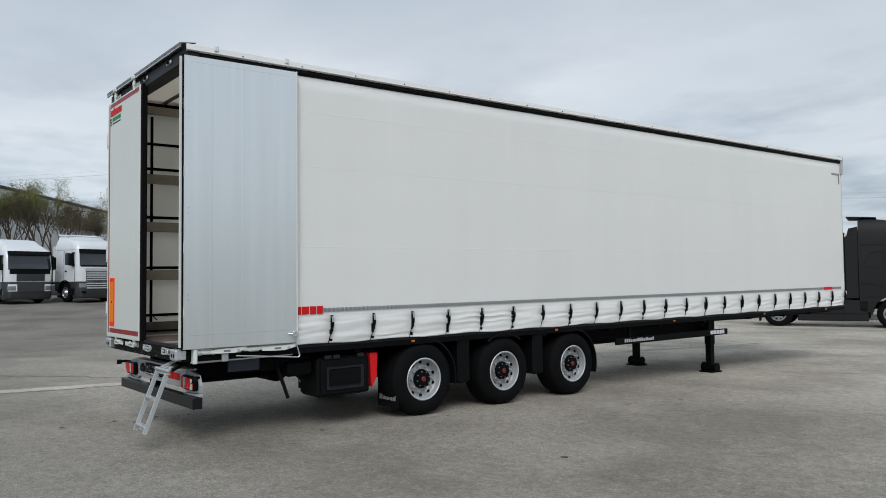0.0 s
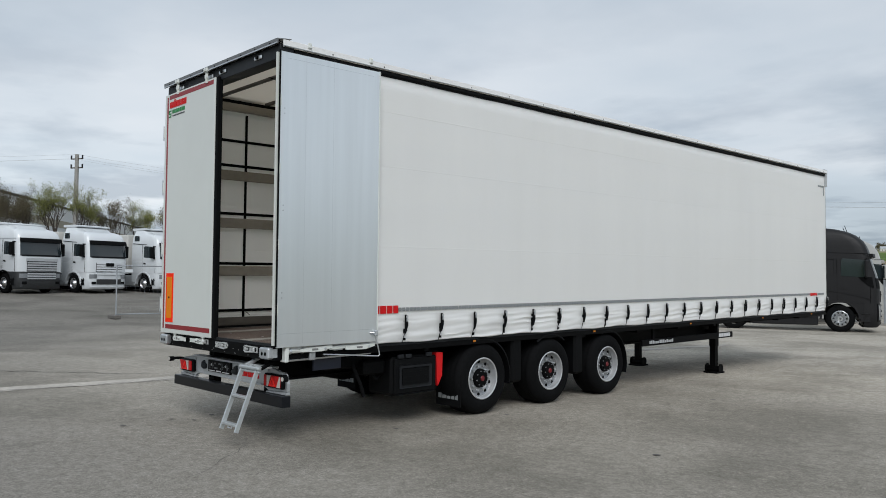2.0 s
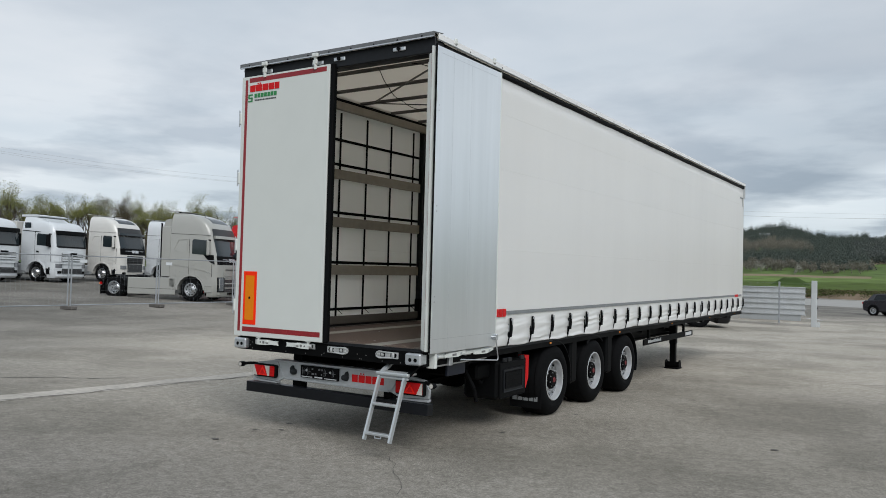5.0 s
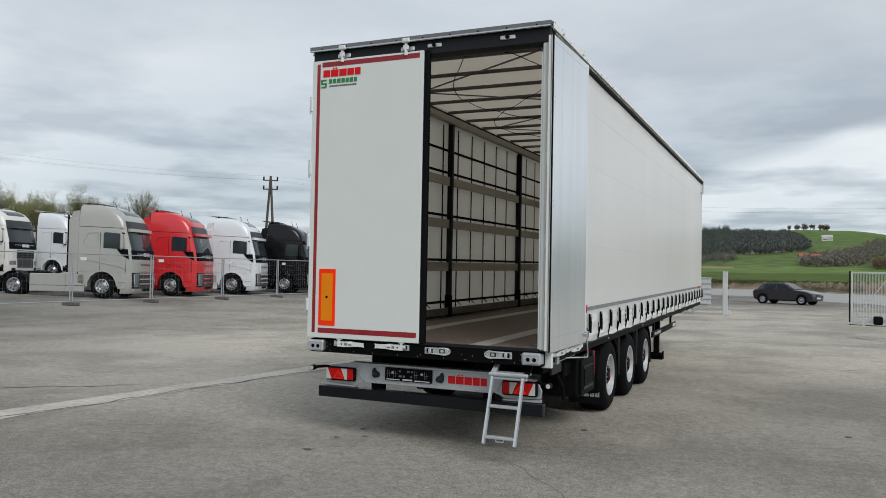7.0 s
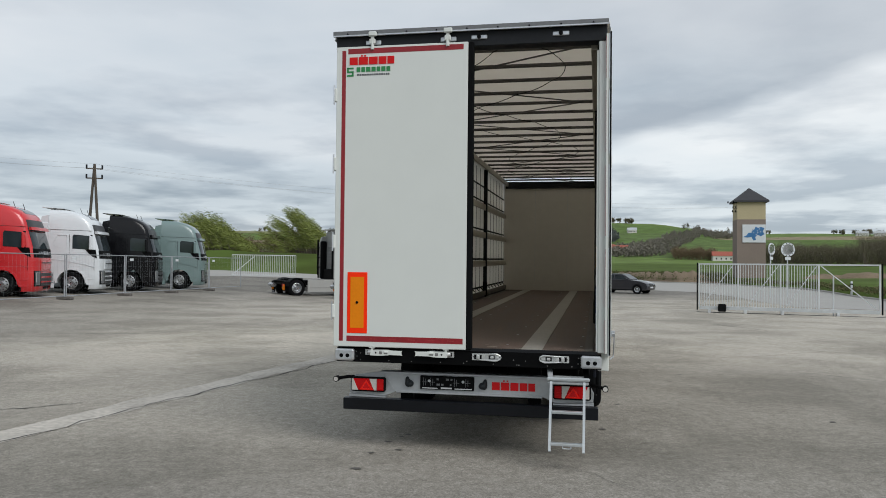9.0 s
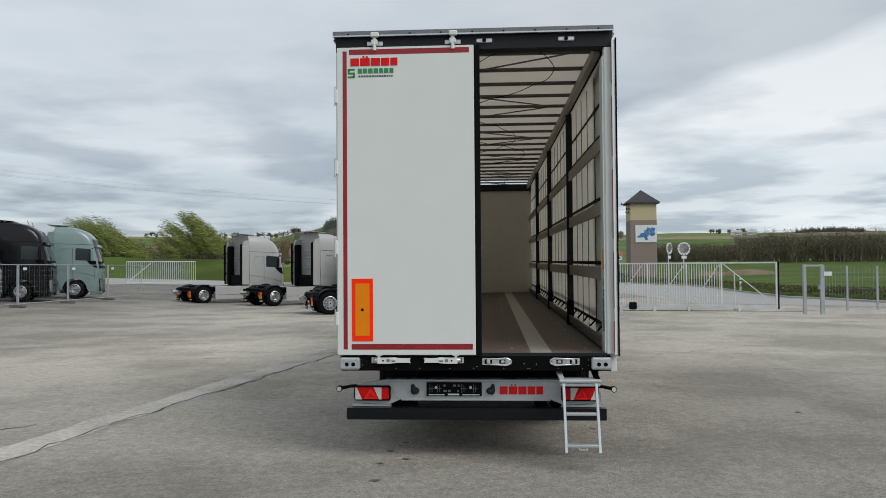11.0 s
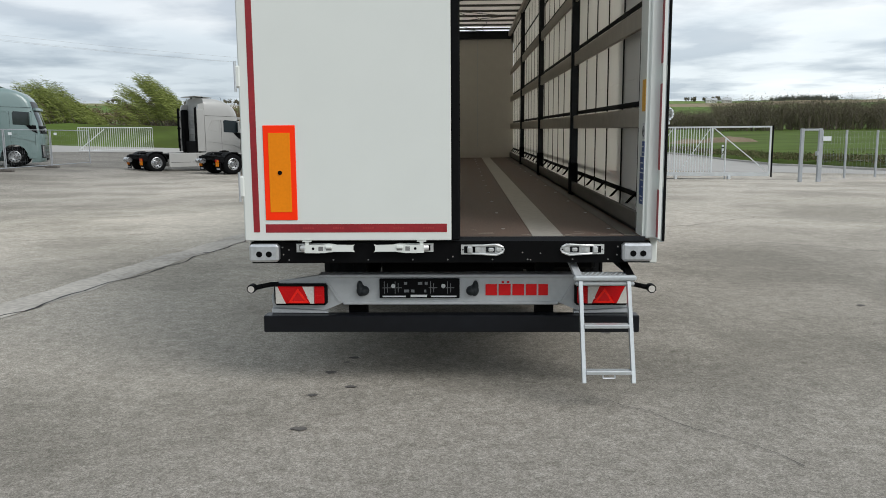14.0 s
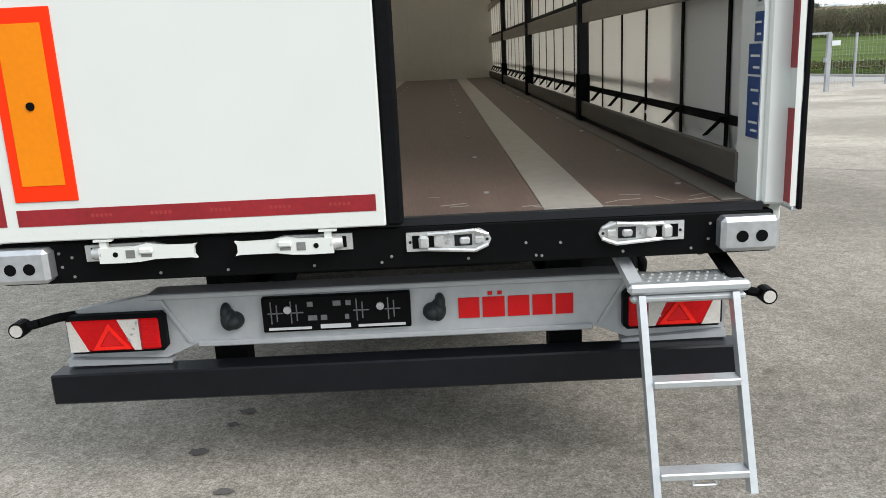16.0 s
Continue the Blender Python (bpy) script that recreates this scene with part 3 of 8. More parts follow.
def curtain(side):
    """One side curtain: a hanging sheet, thicker at its hem, drawn in where the straps hold it."""
    s = side
    bm = bmesh.new()
    y0 = 0.12
    hem_rows = [(0.930 + 0.013 * k, 0.0) for k in range(24)]
    welds = [(z + dz, dx) for z in (1.98, 2.86, 3.46) for dz, dx in ((0, 0), (0.001, 0.0012), (0.012, 0.0012), (0.013, 0))]
    ny, zs = 420, sorted(hem_rows + [(1.26, 0), (1.35, 0), (1.6, 0), (2.4, 0), (3.1, 0), (3.7, 0), (3.86, 0)] + welds)
    rows = []
    for z, step in zs:
        row = []
        for i in range(ny + 1):
            y = y0 + (L - y0) * i / ny
            near = min(abs(y - q) for q in STRAPS)
            pinch = math.exp(-((near / 0.10) ** 2))
            hem = max(0.0, min(1.0, (1.235 - z) / 0.10))
            fold = 1.0 - abs(noise.noise((y * 0.75, z * 15 + 0.12 * math.sin(y * 11.5), 5.0))) * 2.0
            x = 1.262 + step + wavy(y, z, 0.004) + hem * (0.012 * (1 - pinch) + wavy(y * 1.2, z * 3, 0.006) + 0.012 * (fold - 0.5)) - hem * 0.010 * pinch
            zz = z + (0.007 * math.sin(y * 5.7) * (1 - pinch) if z < 0.97 else 0)
            row.append(bm.verts.new((s * x, y, zz)))
        rows.append(row)
    for a, b in zip(rows, rows[1:]):
        for i in range(ny):
            bm.faces.new((a[i], a[i + 1], b[i + 1], b[i]))
    ob = part("side_curtain", bm, M["curtain"], trailer, "white tarpaulin side curtain with a creased hem", smooth=True)
    sol = ob.modifiers.new("thickness", "SOLIDIFY")
    sol.thickness, sol.offset = 0.004, -1 * s
    return ob


def curtain_fittings(cur):
    # grey reflective strip made of short dashes, with plain blocks at its ends
    bm = bmesh.new()
    y = 1.55
    while y < 12.75:
        box(bm, 1.268, 1.2735, y, y + 0.042, 1.275, 1.315)
        y += 0.055
    for y0, y1 in ((12.75, 12.80), (13.22, 13.55)):
        box(bm, 1.268, 1.2735, y0, y1, 1.275, 1.315)
    box(bm, 1.268, 1.272, 1.55, 13.55, 1.288, 1.302)
    part("reflective_strip", bm, M["hash"], cur, "grey dashed reflective strip")
    blocks("maker_mark", 1.09, 1.255, (0.085, 0.09, 0.085, 0.075, 0.07), 0.085, 0.012, 1.272, M["red"], cur, "side")
    blocks("maker_mark", 12.83, 1.265, (0.06, 0.07, 0.065, 0.055, 0.05), 0.055, 0.012, 1.272, M["red"], cur, "side")
    bm = bmesh.new()
    box(bm, 1.266, 1.270, 13.30, 13.62, 3.60, 3.635)
    box(bm, 1.266, 1.270, 13.585, 13.62, 3.42, 3.60)
    part("corner_strip", bm, M["hash"], cur, "grey corner marking")
    # buckles with strap and lever
    for y in STRAPS:
        p = part("strap", B(1.268, 1.286, y - 0.014, y + 0.014, 1.05, 1.235, bevel=0.003), M["black"], cur, "black buckle strap")
        bm = bmesh.new()
        box(bm, 1.284, 1.299, y - 0.019, y + 0.019, 1.11, 1.205, bevel=0.006)
        beam(bm, (1.290, y + 0.010, 1.12), (1.296, y - 0.028, 1.03), 0.020, 0.010)
        part("buckle", bm, M["plastic"], p, "black tension buckle")
        bm = bmesh.new()
        box(bm, 1.2885, 1.303, y - 0.010, y + 0.010, 1.16, 1.225)
        part("lever", bm, M["greyprofile"], p)
        part("webbing", beam(bmesh.new(), (1.272, y - 0.004, 1.06), (1.25, y - 0.03, 0.93), 0.028, 0.006), M["black"], p)


def roof():
    # longitudinal top rails with the runner track, and the sheet above them
    for s in (-1, 1):
        x0, x1 = sorted((s * 1.19, s * 1.285))
        rl = part("top_rail", B(x0, x1 - 0.03 if s > 0 else x1, 0.16, L, 3.855, 3.915, bevel=0.006), M["black"], trailer, "black curtain rail")
        part("rail_roll", rod(bmesh.new(), (s * 1.252, 0.16, 3.884), (s * 1.252, L, 3.884), 0.036, 14), M["plastic"], rl, "rounded black rail face", smooth=True)
    bm = bmesh.new()
    n = 120
    rows = []
    for i in range(n + 1):
        y = 0.02 + (L - 0.02) * i / n
        sag = 0.012 * abs(math.sin(y * math.pi / 0.68))
        row = []
        for x, z in ((-1.288, 3.912), (-1.290, 3.968), (-1.275, 3.985), (-0.6, 4.0 - sag), (0, 4.003 - sag), (0.6, 4.0 - sag), (1.275, 3.985), (1.290, 3.968), (1.288, 3.912)):
            e = 0.003 * math.sin(y * 9.0) if abs(x) > 1.2 else 0.0
            row.append(bm.verts.new((x + (e if x > 0 else -e), y, z + e)))
        rows.append(row)
    for a, b in zip(rows, rows[1:]):
        for k in range(8):
            bm.faces.new((a[k], a[k + 1], b[k + 1], b[k]))
    ob = part("roof_sheet", bm, M["roofsheet"], trailer, "white translucent roof tarpaulin", smooth=True)
    sol = ob.modifiers.new("thickness", "SOLIDIFY")
    sol.thickness = 0.004
    for s in (-1, 1):
        a, b = sorted((s * 1.2925, s * 1.2985))
        part("sheet_edge", B(a, b, 0.02, L, 3.918, 3.982, bevel=0.002), M["tarp"], ob, "white sheet edge")
        part("edge_cord", rod(bmesh.new(), (s * 1.299, 0.02, 3.922), (s * 1.299, L, 3.922), 0.006, 6), M["greyprofile"], ob)
    for k in range(20):
        y = 0.6 + k * 0.68
        part("roof_bow", B(-1.2, 1.2, y, y + 0.03, 3.90, 3.94, bevel=0.005), M["bow"], trailer, "grey steel roof bow")
        for s in (-1, 1):
            part("runner", B(min(s * 1.296, s * 1.3), max(s * 1.296, s * 1.3), y, y + 0.012, 3.935, 3.949), M["black"], trailer)
    for k in range(0, 19, 2):
        y = 0.62 + k * 0.68
        e = 1.0 if k % 4 else -1.0
        part("roof_brace", beam(bmesh.new(), (-e, y, 3.915), (e, y + 1.36, 3.915), 0.02, 0.012), M["bow"], trailer, "thin diagonal roof brace")
    bm = bmesh.new()
    # two thin cables slung from bow to bow, crossing slowly from side to side
    for phase, amp in ((0.4, 0.85), (2.3, 0.6)):
        pts = []
        for i in range(120):
            y = 0.5 + i * 0.11
            pts.append((amp * math.sin(y * 0.95 + phase), y, 3.898 - 0.020 * abs(math.sin((y - 0.6) * math.pi / 0.68))))
        path_rod(bm, pts, 0.005, 4)
    part("roof_cable", bm, M["black"], trailer, "thin black cables slung under the roof bows")
    bm = bmesh.new()
    prism(bm, [(13.66, 3.63), (13.74, 3.63), (13.76, 3.99), (13.6, 4.0), (13.6, 3.95), (13.66, 3.9)], "x", 1.2, 1.292)
    part("front_cap", bm, M["greyprofile"], trailer, "grey front corner cap")
    for y in (0.30, 1.08):
        part("sheet_latch", B(1.29, 1.314, y, y + 0.045, 3.945, 4.005, bevel=0.008), M["white"], trailer)


def inside():
    part("load_floor", B(-1.235, 1.235, 0.035, L - 0.05, 0.977, 1.0), M["wood"], trailer, "brown plywood load floor")
    for x in (-0.705, 0.515):
        part("floor_strip", B(x, x + 0.19, 0.04, L - 0.08, 1.0, 1.004), M["strip"], trailer, "grey steel floor strip")
    bm = bmesh.new()
    for k in range(13):
        for x in (-1.05, -0.35, 0.35, 1.05):
            rod(bm, (x, 0.4 + k, 1.0), (x, 0.4 + k, 1.0035), 0.012, 6)
    part("floor_screws", bm, M["galv"], trailer)["kind"] = "stuff"
    rs = random.Random(29)
    bm = bmesh.new()
    for k in range(16):
        x, y, a = rs.uniform(0.12, 1.02), 0.05 + abs(rs.gauss(0, 0.16)), rs.gauss(0, 0.5)
        q = rs.uniform(0.03, 0.13)
        beam(bm, (x, y, 1.0005), (x + q * math.cos(a), y + q * math.sin(a), 1.0005), 0.006, 0.0012)
    part("floor_scuff", bm, M["lath"], trailer, "pale scuffs near the threshold")["kind"] = "stuff"
    fw = part("front_wall", B(-1.25, 1.25, L - 0.06, L, 0.95, 3.88), M["frontwall"], trailer, "light beige front wall")
    part("kick_plate", B(-1.2, 1.2, L - 0.07, L - 0.062, 1.0, 1.25), M["frontwall"], fw)
    for x in (-0.42, 0.42):
        part("seam", B(x, x + 0.008, L - 0.064, L - 0.0605, 1.0, 3.88), M["greyprofile"], fw)
    part("wall_top", B(-1.2, 1.2, L - 0.12, L - 0.061, 3.70, 3.88), M["slate"], fw)
    for s in (-1, 1):
        x0, x1 = sorted((s * 1.20, s * 1.24))
        part("side_rave", B(x0, x1, 0.14, L - 0.06, 0.88, 1.03), M["slate"], trailer, "dark steel side rave")
        a0, a1 = sorted((s * 1.175, s * 1.20))
        part("lower_board", B(a0, a1, 0.185, L - 0.08, 1.032, 1.135, bevel=0.004), M["rave"], trailer, "soiled grey lower board")
        e0, e1 = sorted((s * 1.085, s * 1.165))
        part("floor_edge", B(e0, e1, 0.05, L - 0.09, 1.0, 1.006, bevel=0.002), M["rave"], trailer, "worn metal edge strip of the floor")
        part("inner_top_rail", B(min(s * 1.13, s * 1.19), max(s * 1.13, s * 1.19), 0.17, L - 0.08, 3.76, 3.86, bevel=0.006), M["lath"], trailer)
        for y in ((3.13, 6.53, 10.03) if s > 0 else (3.42, 6.55, 9.75)):
            p0, p1 = sorted((s * 1.16, s * 1.235))
            p = part("stanchion", B(p0, p1, y, y + 0.075, 1.0, 3.78, bevel=0.01), M["slate"], trailer, "dark sliding stanchion")
            part("stanchion_foot", B(p0 - 0.008, p1 + 0.004, y - 0.01, y + 0.085, 1.0, 1.32, bevel=0.01), M["black"], p)
        q0, q1 = sorted((s * 1.185, s * 1.21))
        for z in (1.66, 2.27, 2.88):
            for a, b in (((0.2, 3.12), (3.22, 6.52), (6.62, 10.02), (10.12, L - 0.1)) if s > 0 else ((0.2, 3.41), (3.51, 6.54), (6.64, 9.74), (9.84, L - 0.1))):
                part("lath", B(q0, q1, a, b, z, z + 0.125, bevel=0.004), M["lath"], trailer, "grey aluminium lath")
        # webbing sewn on the inside of the curtain
        bm = bmesh.new()
        for y in STRAPS + [1.05, 0.49]:
            w0, w1 = sorted((s * 1.249, s * 1.2525))
            box(bm, w0, w1, y - 0.018, y + 0.018, 0.95, 3.75)
        for z in (1.20, 1.80, 2.44, 3.06, 3.38):
            w0, w1 = sorted((s * 1.247, s * 1.2505))
            box(bm, w0, w1, 0.2, L - 0.1, z, z + 0.035)
        part("webbing", bm, M["black"], trailer, "black vertical and horizontal webbing")
        for y in STRAPS + [1.05, 0.49]:
            part("strap_tail", beam(bmesh.new(), (s * 1.240, y, 1.225), (s * 1.192, y + 0.06, 1.155), 0.03, 0.004), M["black"], trailer)
    # stickers on the inside of the right post
    st = part("post_lining", B(1.185, 1.2, 0.02, 0.20, 1.0, 3.72), M["white"], trailer, "white inner post lining")
    for z0, z1, y0, y1, m in ((1.195, 1.385, 0.03, 0.125, "blue"), (1.392, 1.485, 0.03, 0.125, "blue"), (1.492, 1.58, 0.02, 0.085, "blue"), (1.76, 1.95, 0.03, 0.115, "yellow")):
        part("sticker", B(1.1825, 1.185, y0, y1, z0, z1), M[m], st)
    bm = bmesh.new()
    for z, w in ((1.215, 0.05), (1.24, 0.07), (1.30, 0.04), (1.34, 0.06), (1.41, 0.05), (1.445, 0.07), (1.51, 0.03), (1.545, 0.045)):
        box(bm, 1.1815, 1.183, 0.035, 0.035 + w, z, z + 0.007)
    part("sticker_print", bm, M["white"], st)["kind"] = "stuff"
    sym = part("symbol", B(1.1825, 1.185, 0.022, 0.082, 1.595, 1.69), M["markwhite"], st, "pale sign with a dark ring")
    bm = bmesh.new()
    for k in range(16):
        a, b = 2 * math.pi * k / 16, 2 * math.pi * (k + 1) / 16
        beam(bm, (1.1815, 0.052 + 0.022 * math.cos(a), 1.64 + 0.030 * math.sin(a)), (1.1815, 0.052 + 0.022 * math.cos(b), 1.64 + 0.030 * math.sin(b)), 0.002, 0.005)
    beam(bm, (1.1815, 0.036, 1.66), (1.1815, 0.068, 1.62), 0.002, 0.005)
    part("ring", bm, M["ink"], sym)


def wheel_at(x, y, z, s):
    """Trailer wheel: tyre, dished rim with hand holes, hub and nuts. s: which side faces out."""
    r = 0.437
    hub = part("wheel", lathe(bmesh.new(), [(s * (x + 0.10), 0.02), (s * (x + 0.10), 0.085), (s * (x + 0.05), 0.10), (s * (x - 0.15), 0.11)], 20, (0, y, z))[0], M["black"], trailer, "trailer wheel", smooth=True)
    prof = [(-0.37, 0.25), (-0.375, 0.33), (-0.355, 0.41), (-0.31, r), (-0.19, r + 0.004), (-0.075, r - 0.002), (-0.035, 0.418), (-0.008, 0.38), (0.0, 0.33), (-0.006, 0.268), (-0.03, 0.235)]
    part("tyre", lathe(bmesh.new(), [(s * (x + 0.125 + a), b) for a, b in prof], 48, (0, y, z))[0], M["rubber"], hub, "black tyre", smooth=True)
    bm = bmesh.new()
    for i in range(4):
        lathe(bm, [(s * (x + 0.125 - 0.075 - i * 0.075), r + 0.0052), (s * (x + 0.125 - 0.083 - i * 0.075), r + 0.0052)], 40, (0, y, z))
    part("tread_groove", bm, M["black"], hub)
    rim = [(0.112, 0.256), (0.118, 0.246), (0.112, 0.236), (0.075, 0.231), (0.045, 0.224)]
    part("rim", lathe(bmesh.new(), [(s * (x + a), b) for a, b in rim], 40, (0, y, z))[0], M["rimsilver"], hub, "bright silver rim edge", smooth=True)
    dish = [(0.045, 0.224), (0.034, 0.212), (0.030, 0.188), (0.046, 0.168), (0.050, 0.118), (0.03, 0.095)]
    part("dish", lathe(bmesh.new(), [(s * (x + a), b) for a, b in dish], 40, (0, y, z))[0], M["rimdish"], hub, "grey rim dish", smooth=True)
    for k in range(10):
        a = 2 * math.pi * (k + 0.5) / 10
        c = Vector((s * (x + 0.032), y + math.cos(a) * 0.199, z + math.sin(a) * 0.199))
        part("hand_hole", rod(bmesh.new(), c, c + Vector((s * 0.006, 0, 0)), 0.021, 10), M["black"], hub)
        a = 2 * math.pi * k / 10
        c = Vector((s * (x + 0.049), y + math.cos(a) * 0.152, z + math.sin(a) * 0.152))
        part("wheel_nut", rod(bmesh.new(), c, c + Vector((s * 0.028, 0, 0)), 0.015, 6, 0.012), M["galv"], hub)
    part("hub_flange", lathe(bmesh.new(), [(s * (x + 0.052), 0.118), (s * (x + 0.085), 0.110), (s * (x + 0.09), 0.062), (s * (x + 0.101), 0.058), (s * (x + 0.104), 0.001)], 20, (0, y, z))[0], M["black"], hub, "black hub flange", smooth=True)
    for k in range(8):
        a = 2 * math.pi * (k + 0.3) / 8
        c = Vector((s * (x + 0.086), y + math.cos(a) * 0.086, z + math.sin(a) * 0.086))
        part("hub_bolt", rod(bmesh.new(), c, c + Vector((s * 0.012, 0, 0)), 0.009, 6), M["rimdish"], hub)
    part("hub_cap", lathe(bmesh.new(), [(s * (x + 0.112), 0.001), (s * (x + 0.112), 0.027), (s * (x + 0.104), 0.034)], 14, (0, y, z))[0], M["rimred"], hub, "dull red hub cap", smooth=True)


def running_gear():
    for s in (-1, 1):
        x0, x1 = sorted((s * 0.58, s * 0.72))
        bm = bmesh.new()
        box(bm, x0, x1, 0.3, L - 1.4, 0.90, 0.93)
        box(bm, x0, x1, 0.3, 9.9, 0.56, 0.585)
        box(bm, (x0 + x1) / 2 - 0.008, (x0 + x1) / 2 + 0.008, 0.3, 9.9, 0.585, 0.90)
        box(bm, (x0 + x1) / 2 - 0.008, (x0 + x1) / 2 + 0.008, 9.9, L - 1.4, 0.76, 0.90)
        part("chassis_beam", bm, M["black"], trailer, "black chassis beam")
        for y in (2.94, 4.25, 5.56):
            wheel_at(1.128, y, 0.437, s)
            # mudguard
            bm = bmesh.new()
            a0, a1 = (-0.2, math.pi * 0.62) if y < 3.5 else ((math.pi * 0.42, math.pi * 1.1) if y > 5 else (math.pi * 0.3, math.pi * 0.7))
            prev = None
            for k in range(13):
                a = a0 + (a1 - a0) * k / 12 if y > 5 else math.pi - (a0 + (a1 - a0) * k / 12)
                a = math.pi - a
                pr = [bm.verts.new((s * xx, y + math.cos(a) * rr, 0.437 + math.sin(a) * rr)) for xx, rr in ((0.80, 0.50), (1.24, 0.50), (1.25, 0.485), (1.25, 0.475), (0.80, 0.475))]
                if prev:
                    for i in range(5):
                        bm.faces.new((prev[i], prev[(i + 1) % 5], pr[(i + 1) % 5], pr[i]))
                prev = pr
            part("mudguard", bm, M["plastic"], trailer, "black plastic mudguard", smooth=True)
        for y in (3.595, 4.905):
            part("spray_panel", B(min(s * 0.80, s * 1.22), max(s * 0.80, s * 1.22), y - 0.10, y + 0.10, 0.30, 0.92, bevel=0.03), M["plastic"], trailer, "black spray panel between wheels")
    for y in (2.94, 4.25, 5.56):
        part("axle", rod(bmesh.new(), (-0.95, y, 0.437), (0.95, y, 0.437), 0.065, 12), M["black"], trailer, "black axle beam")
        for s in (-1, 1):
            part("air_spring", rod(bmesh.new(), (s * 0.65, y + 0.28, 0.38), (s * 0.65, y + 0.28, 0.58), 0.13, 14), M["rubber"], trailer)
            part("trailing_arm", beam(bmesh.new(), (s * 0.65, y - 0.55, 0.56), (s * 0.65, y + 0.3, 0.38), 0.09, 0.07), M["black"], trailer)
    for y in (0.9, 2.0, 3.6, 5.0, 6.4, 7.6, 8.8, 10.2, 11.4, 12.4):
        part("cross_member", B(-1.2, 1.2, y, y + 0.08, 0.80, 0.94), M["black"], trailer)
    part("neck_plate", B(-1.1, 1.1, 9.9, L - 0.3, 0.80, 0.90, bevel=0.01), M["black"], trailer, "black neck plate")
    # side walls of the frame under the curtain
    for s in (-1, 1):
        part("outer_rail", B(min(s * 1.19, s * 1.245), max(s * 1.19, s * 1.245), 0.14, L, 0.84, 0.90), M["black"], trailer)


def toolbox():
    t = part("tool_box", B(0.76, 1.20, 1.52, 2.18, 0.33, 0.765, bevel=0.035), M["plastic"], trailer, "black plastic tool box")
    part("lid", B(1.198, 1.222, 1.54, 2.165, 0.345, 0.755, bevel=0.02), M["plastic"], t, "raised lid with a recessed field")
    part("lid_field", B(1.2215, 1.226, 1.61, 2.09, 0.41, 0.67, bevel=0.012), M["slate"], t)
    part("lid_step", B(1.2255, 1.230, 1.65, 2.05, 0.445, 0.635, bevel=0.010), M["plastic"], t)
    for k in range(3):
        part("lid_rib", B(1.2295, 1.2325, 1.68, 2.02, 0.475 + 0.055 * k, 0.482 + 0.055 * k), M["plastic"], t)
    for y in (1.59, 1.70, 2.01):
        part("catch", B(1.205, 1.236, y, y + 0.085, 0.745, 0.79, bevel=0.006), M["slate"], t, "grey lid catch")
    w = bmesh.new()
    prism(w, [(2.20, 0.775), (2.305, 0.77), (2.295, 0.50), (2.23, 0.385), (2.215, 0.46)], "x", 1.10, 1.190)
    part("wheel_chock", w, M["red"], trailer, "red wheel chock in its holder")
    part("chock_holder", B(1.02, 1.10, 2.17, 2.32, 0.45, 0.80, bevel=0.01), M["black"], trailer)
    for s in (-1, 1):
        f = part("mudflap", B(min(s * 0.82, s * 1.24), max(s * 0.82, s * 1.24), 2.55, 2.565, 0.12, 0.52), M["rubber"], trailer, "black rubber mudflap")
        blocks("maker_mark", s * 1.03 - 0.17, 0.185, (0.056, 0.064, 0.06, 0.052, 0.048), 0.058, 0.014, 2.549, M["hash"], f)
    # pallet locker and gear behind the rear axle
    part("reservoir", rod(bmesh.new(), (-0.55, 1.35, 0.60), (0.55, 1.35, 0.60), 0.13, 18), M["black"], trailer, "black air reservoir", smooth=True)
    part("spare_wheel_carrier", B(0.30, 1.02, 0.75, 1.55, 0.66, 0.80, bevel=0.02), M["black"], trailer, "black carrier under the tail")
    part("blue_panel", B(1.16, 1.19, 0.50, 0.84, 0.70, 0.84, bevel=0.005), M["navy"], trailer, "dark blue control panel")
    bm = bmesh.new()
    path_rod(bm, [(1.0, 1.25, 0.8), (1.05, 1.3, 0.62), (1.05, 1.42, 0.52), (1.02, 1.55, 0.62), (1.0, 1.7, 0.78)], 0.018, 8)
    path_rod(bm, [(0.98, 1.1, 0.78), (1.12, 1.15, 0.5), (1.12, 1.2, 0.36)], 0.02, 8)
    part("air_hose", bm, M["rubber"], trailer, "black air hose loop")
    part("valve_block", B(0.95, 1.12, 1.2, 1.5, 0.58, 0.74, bevel=0.02), M["black"], trailer)


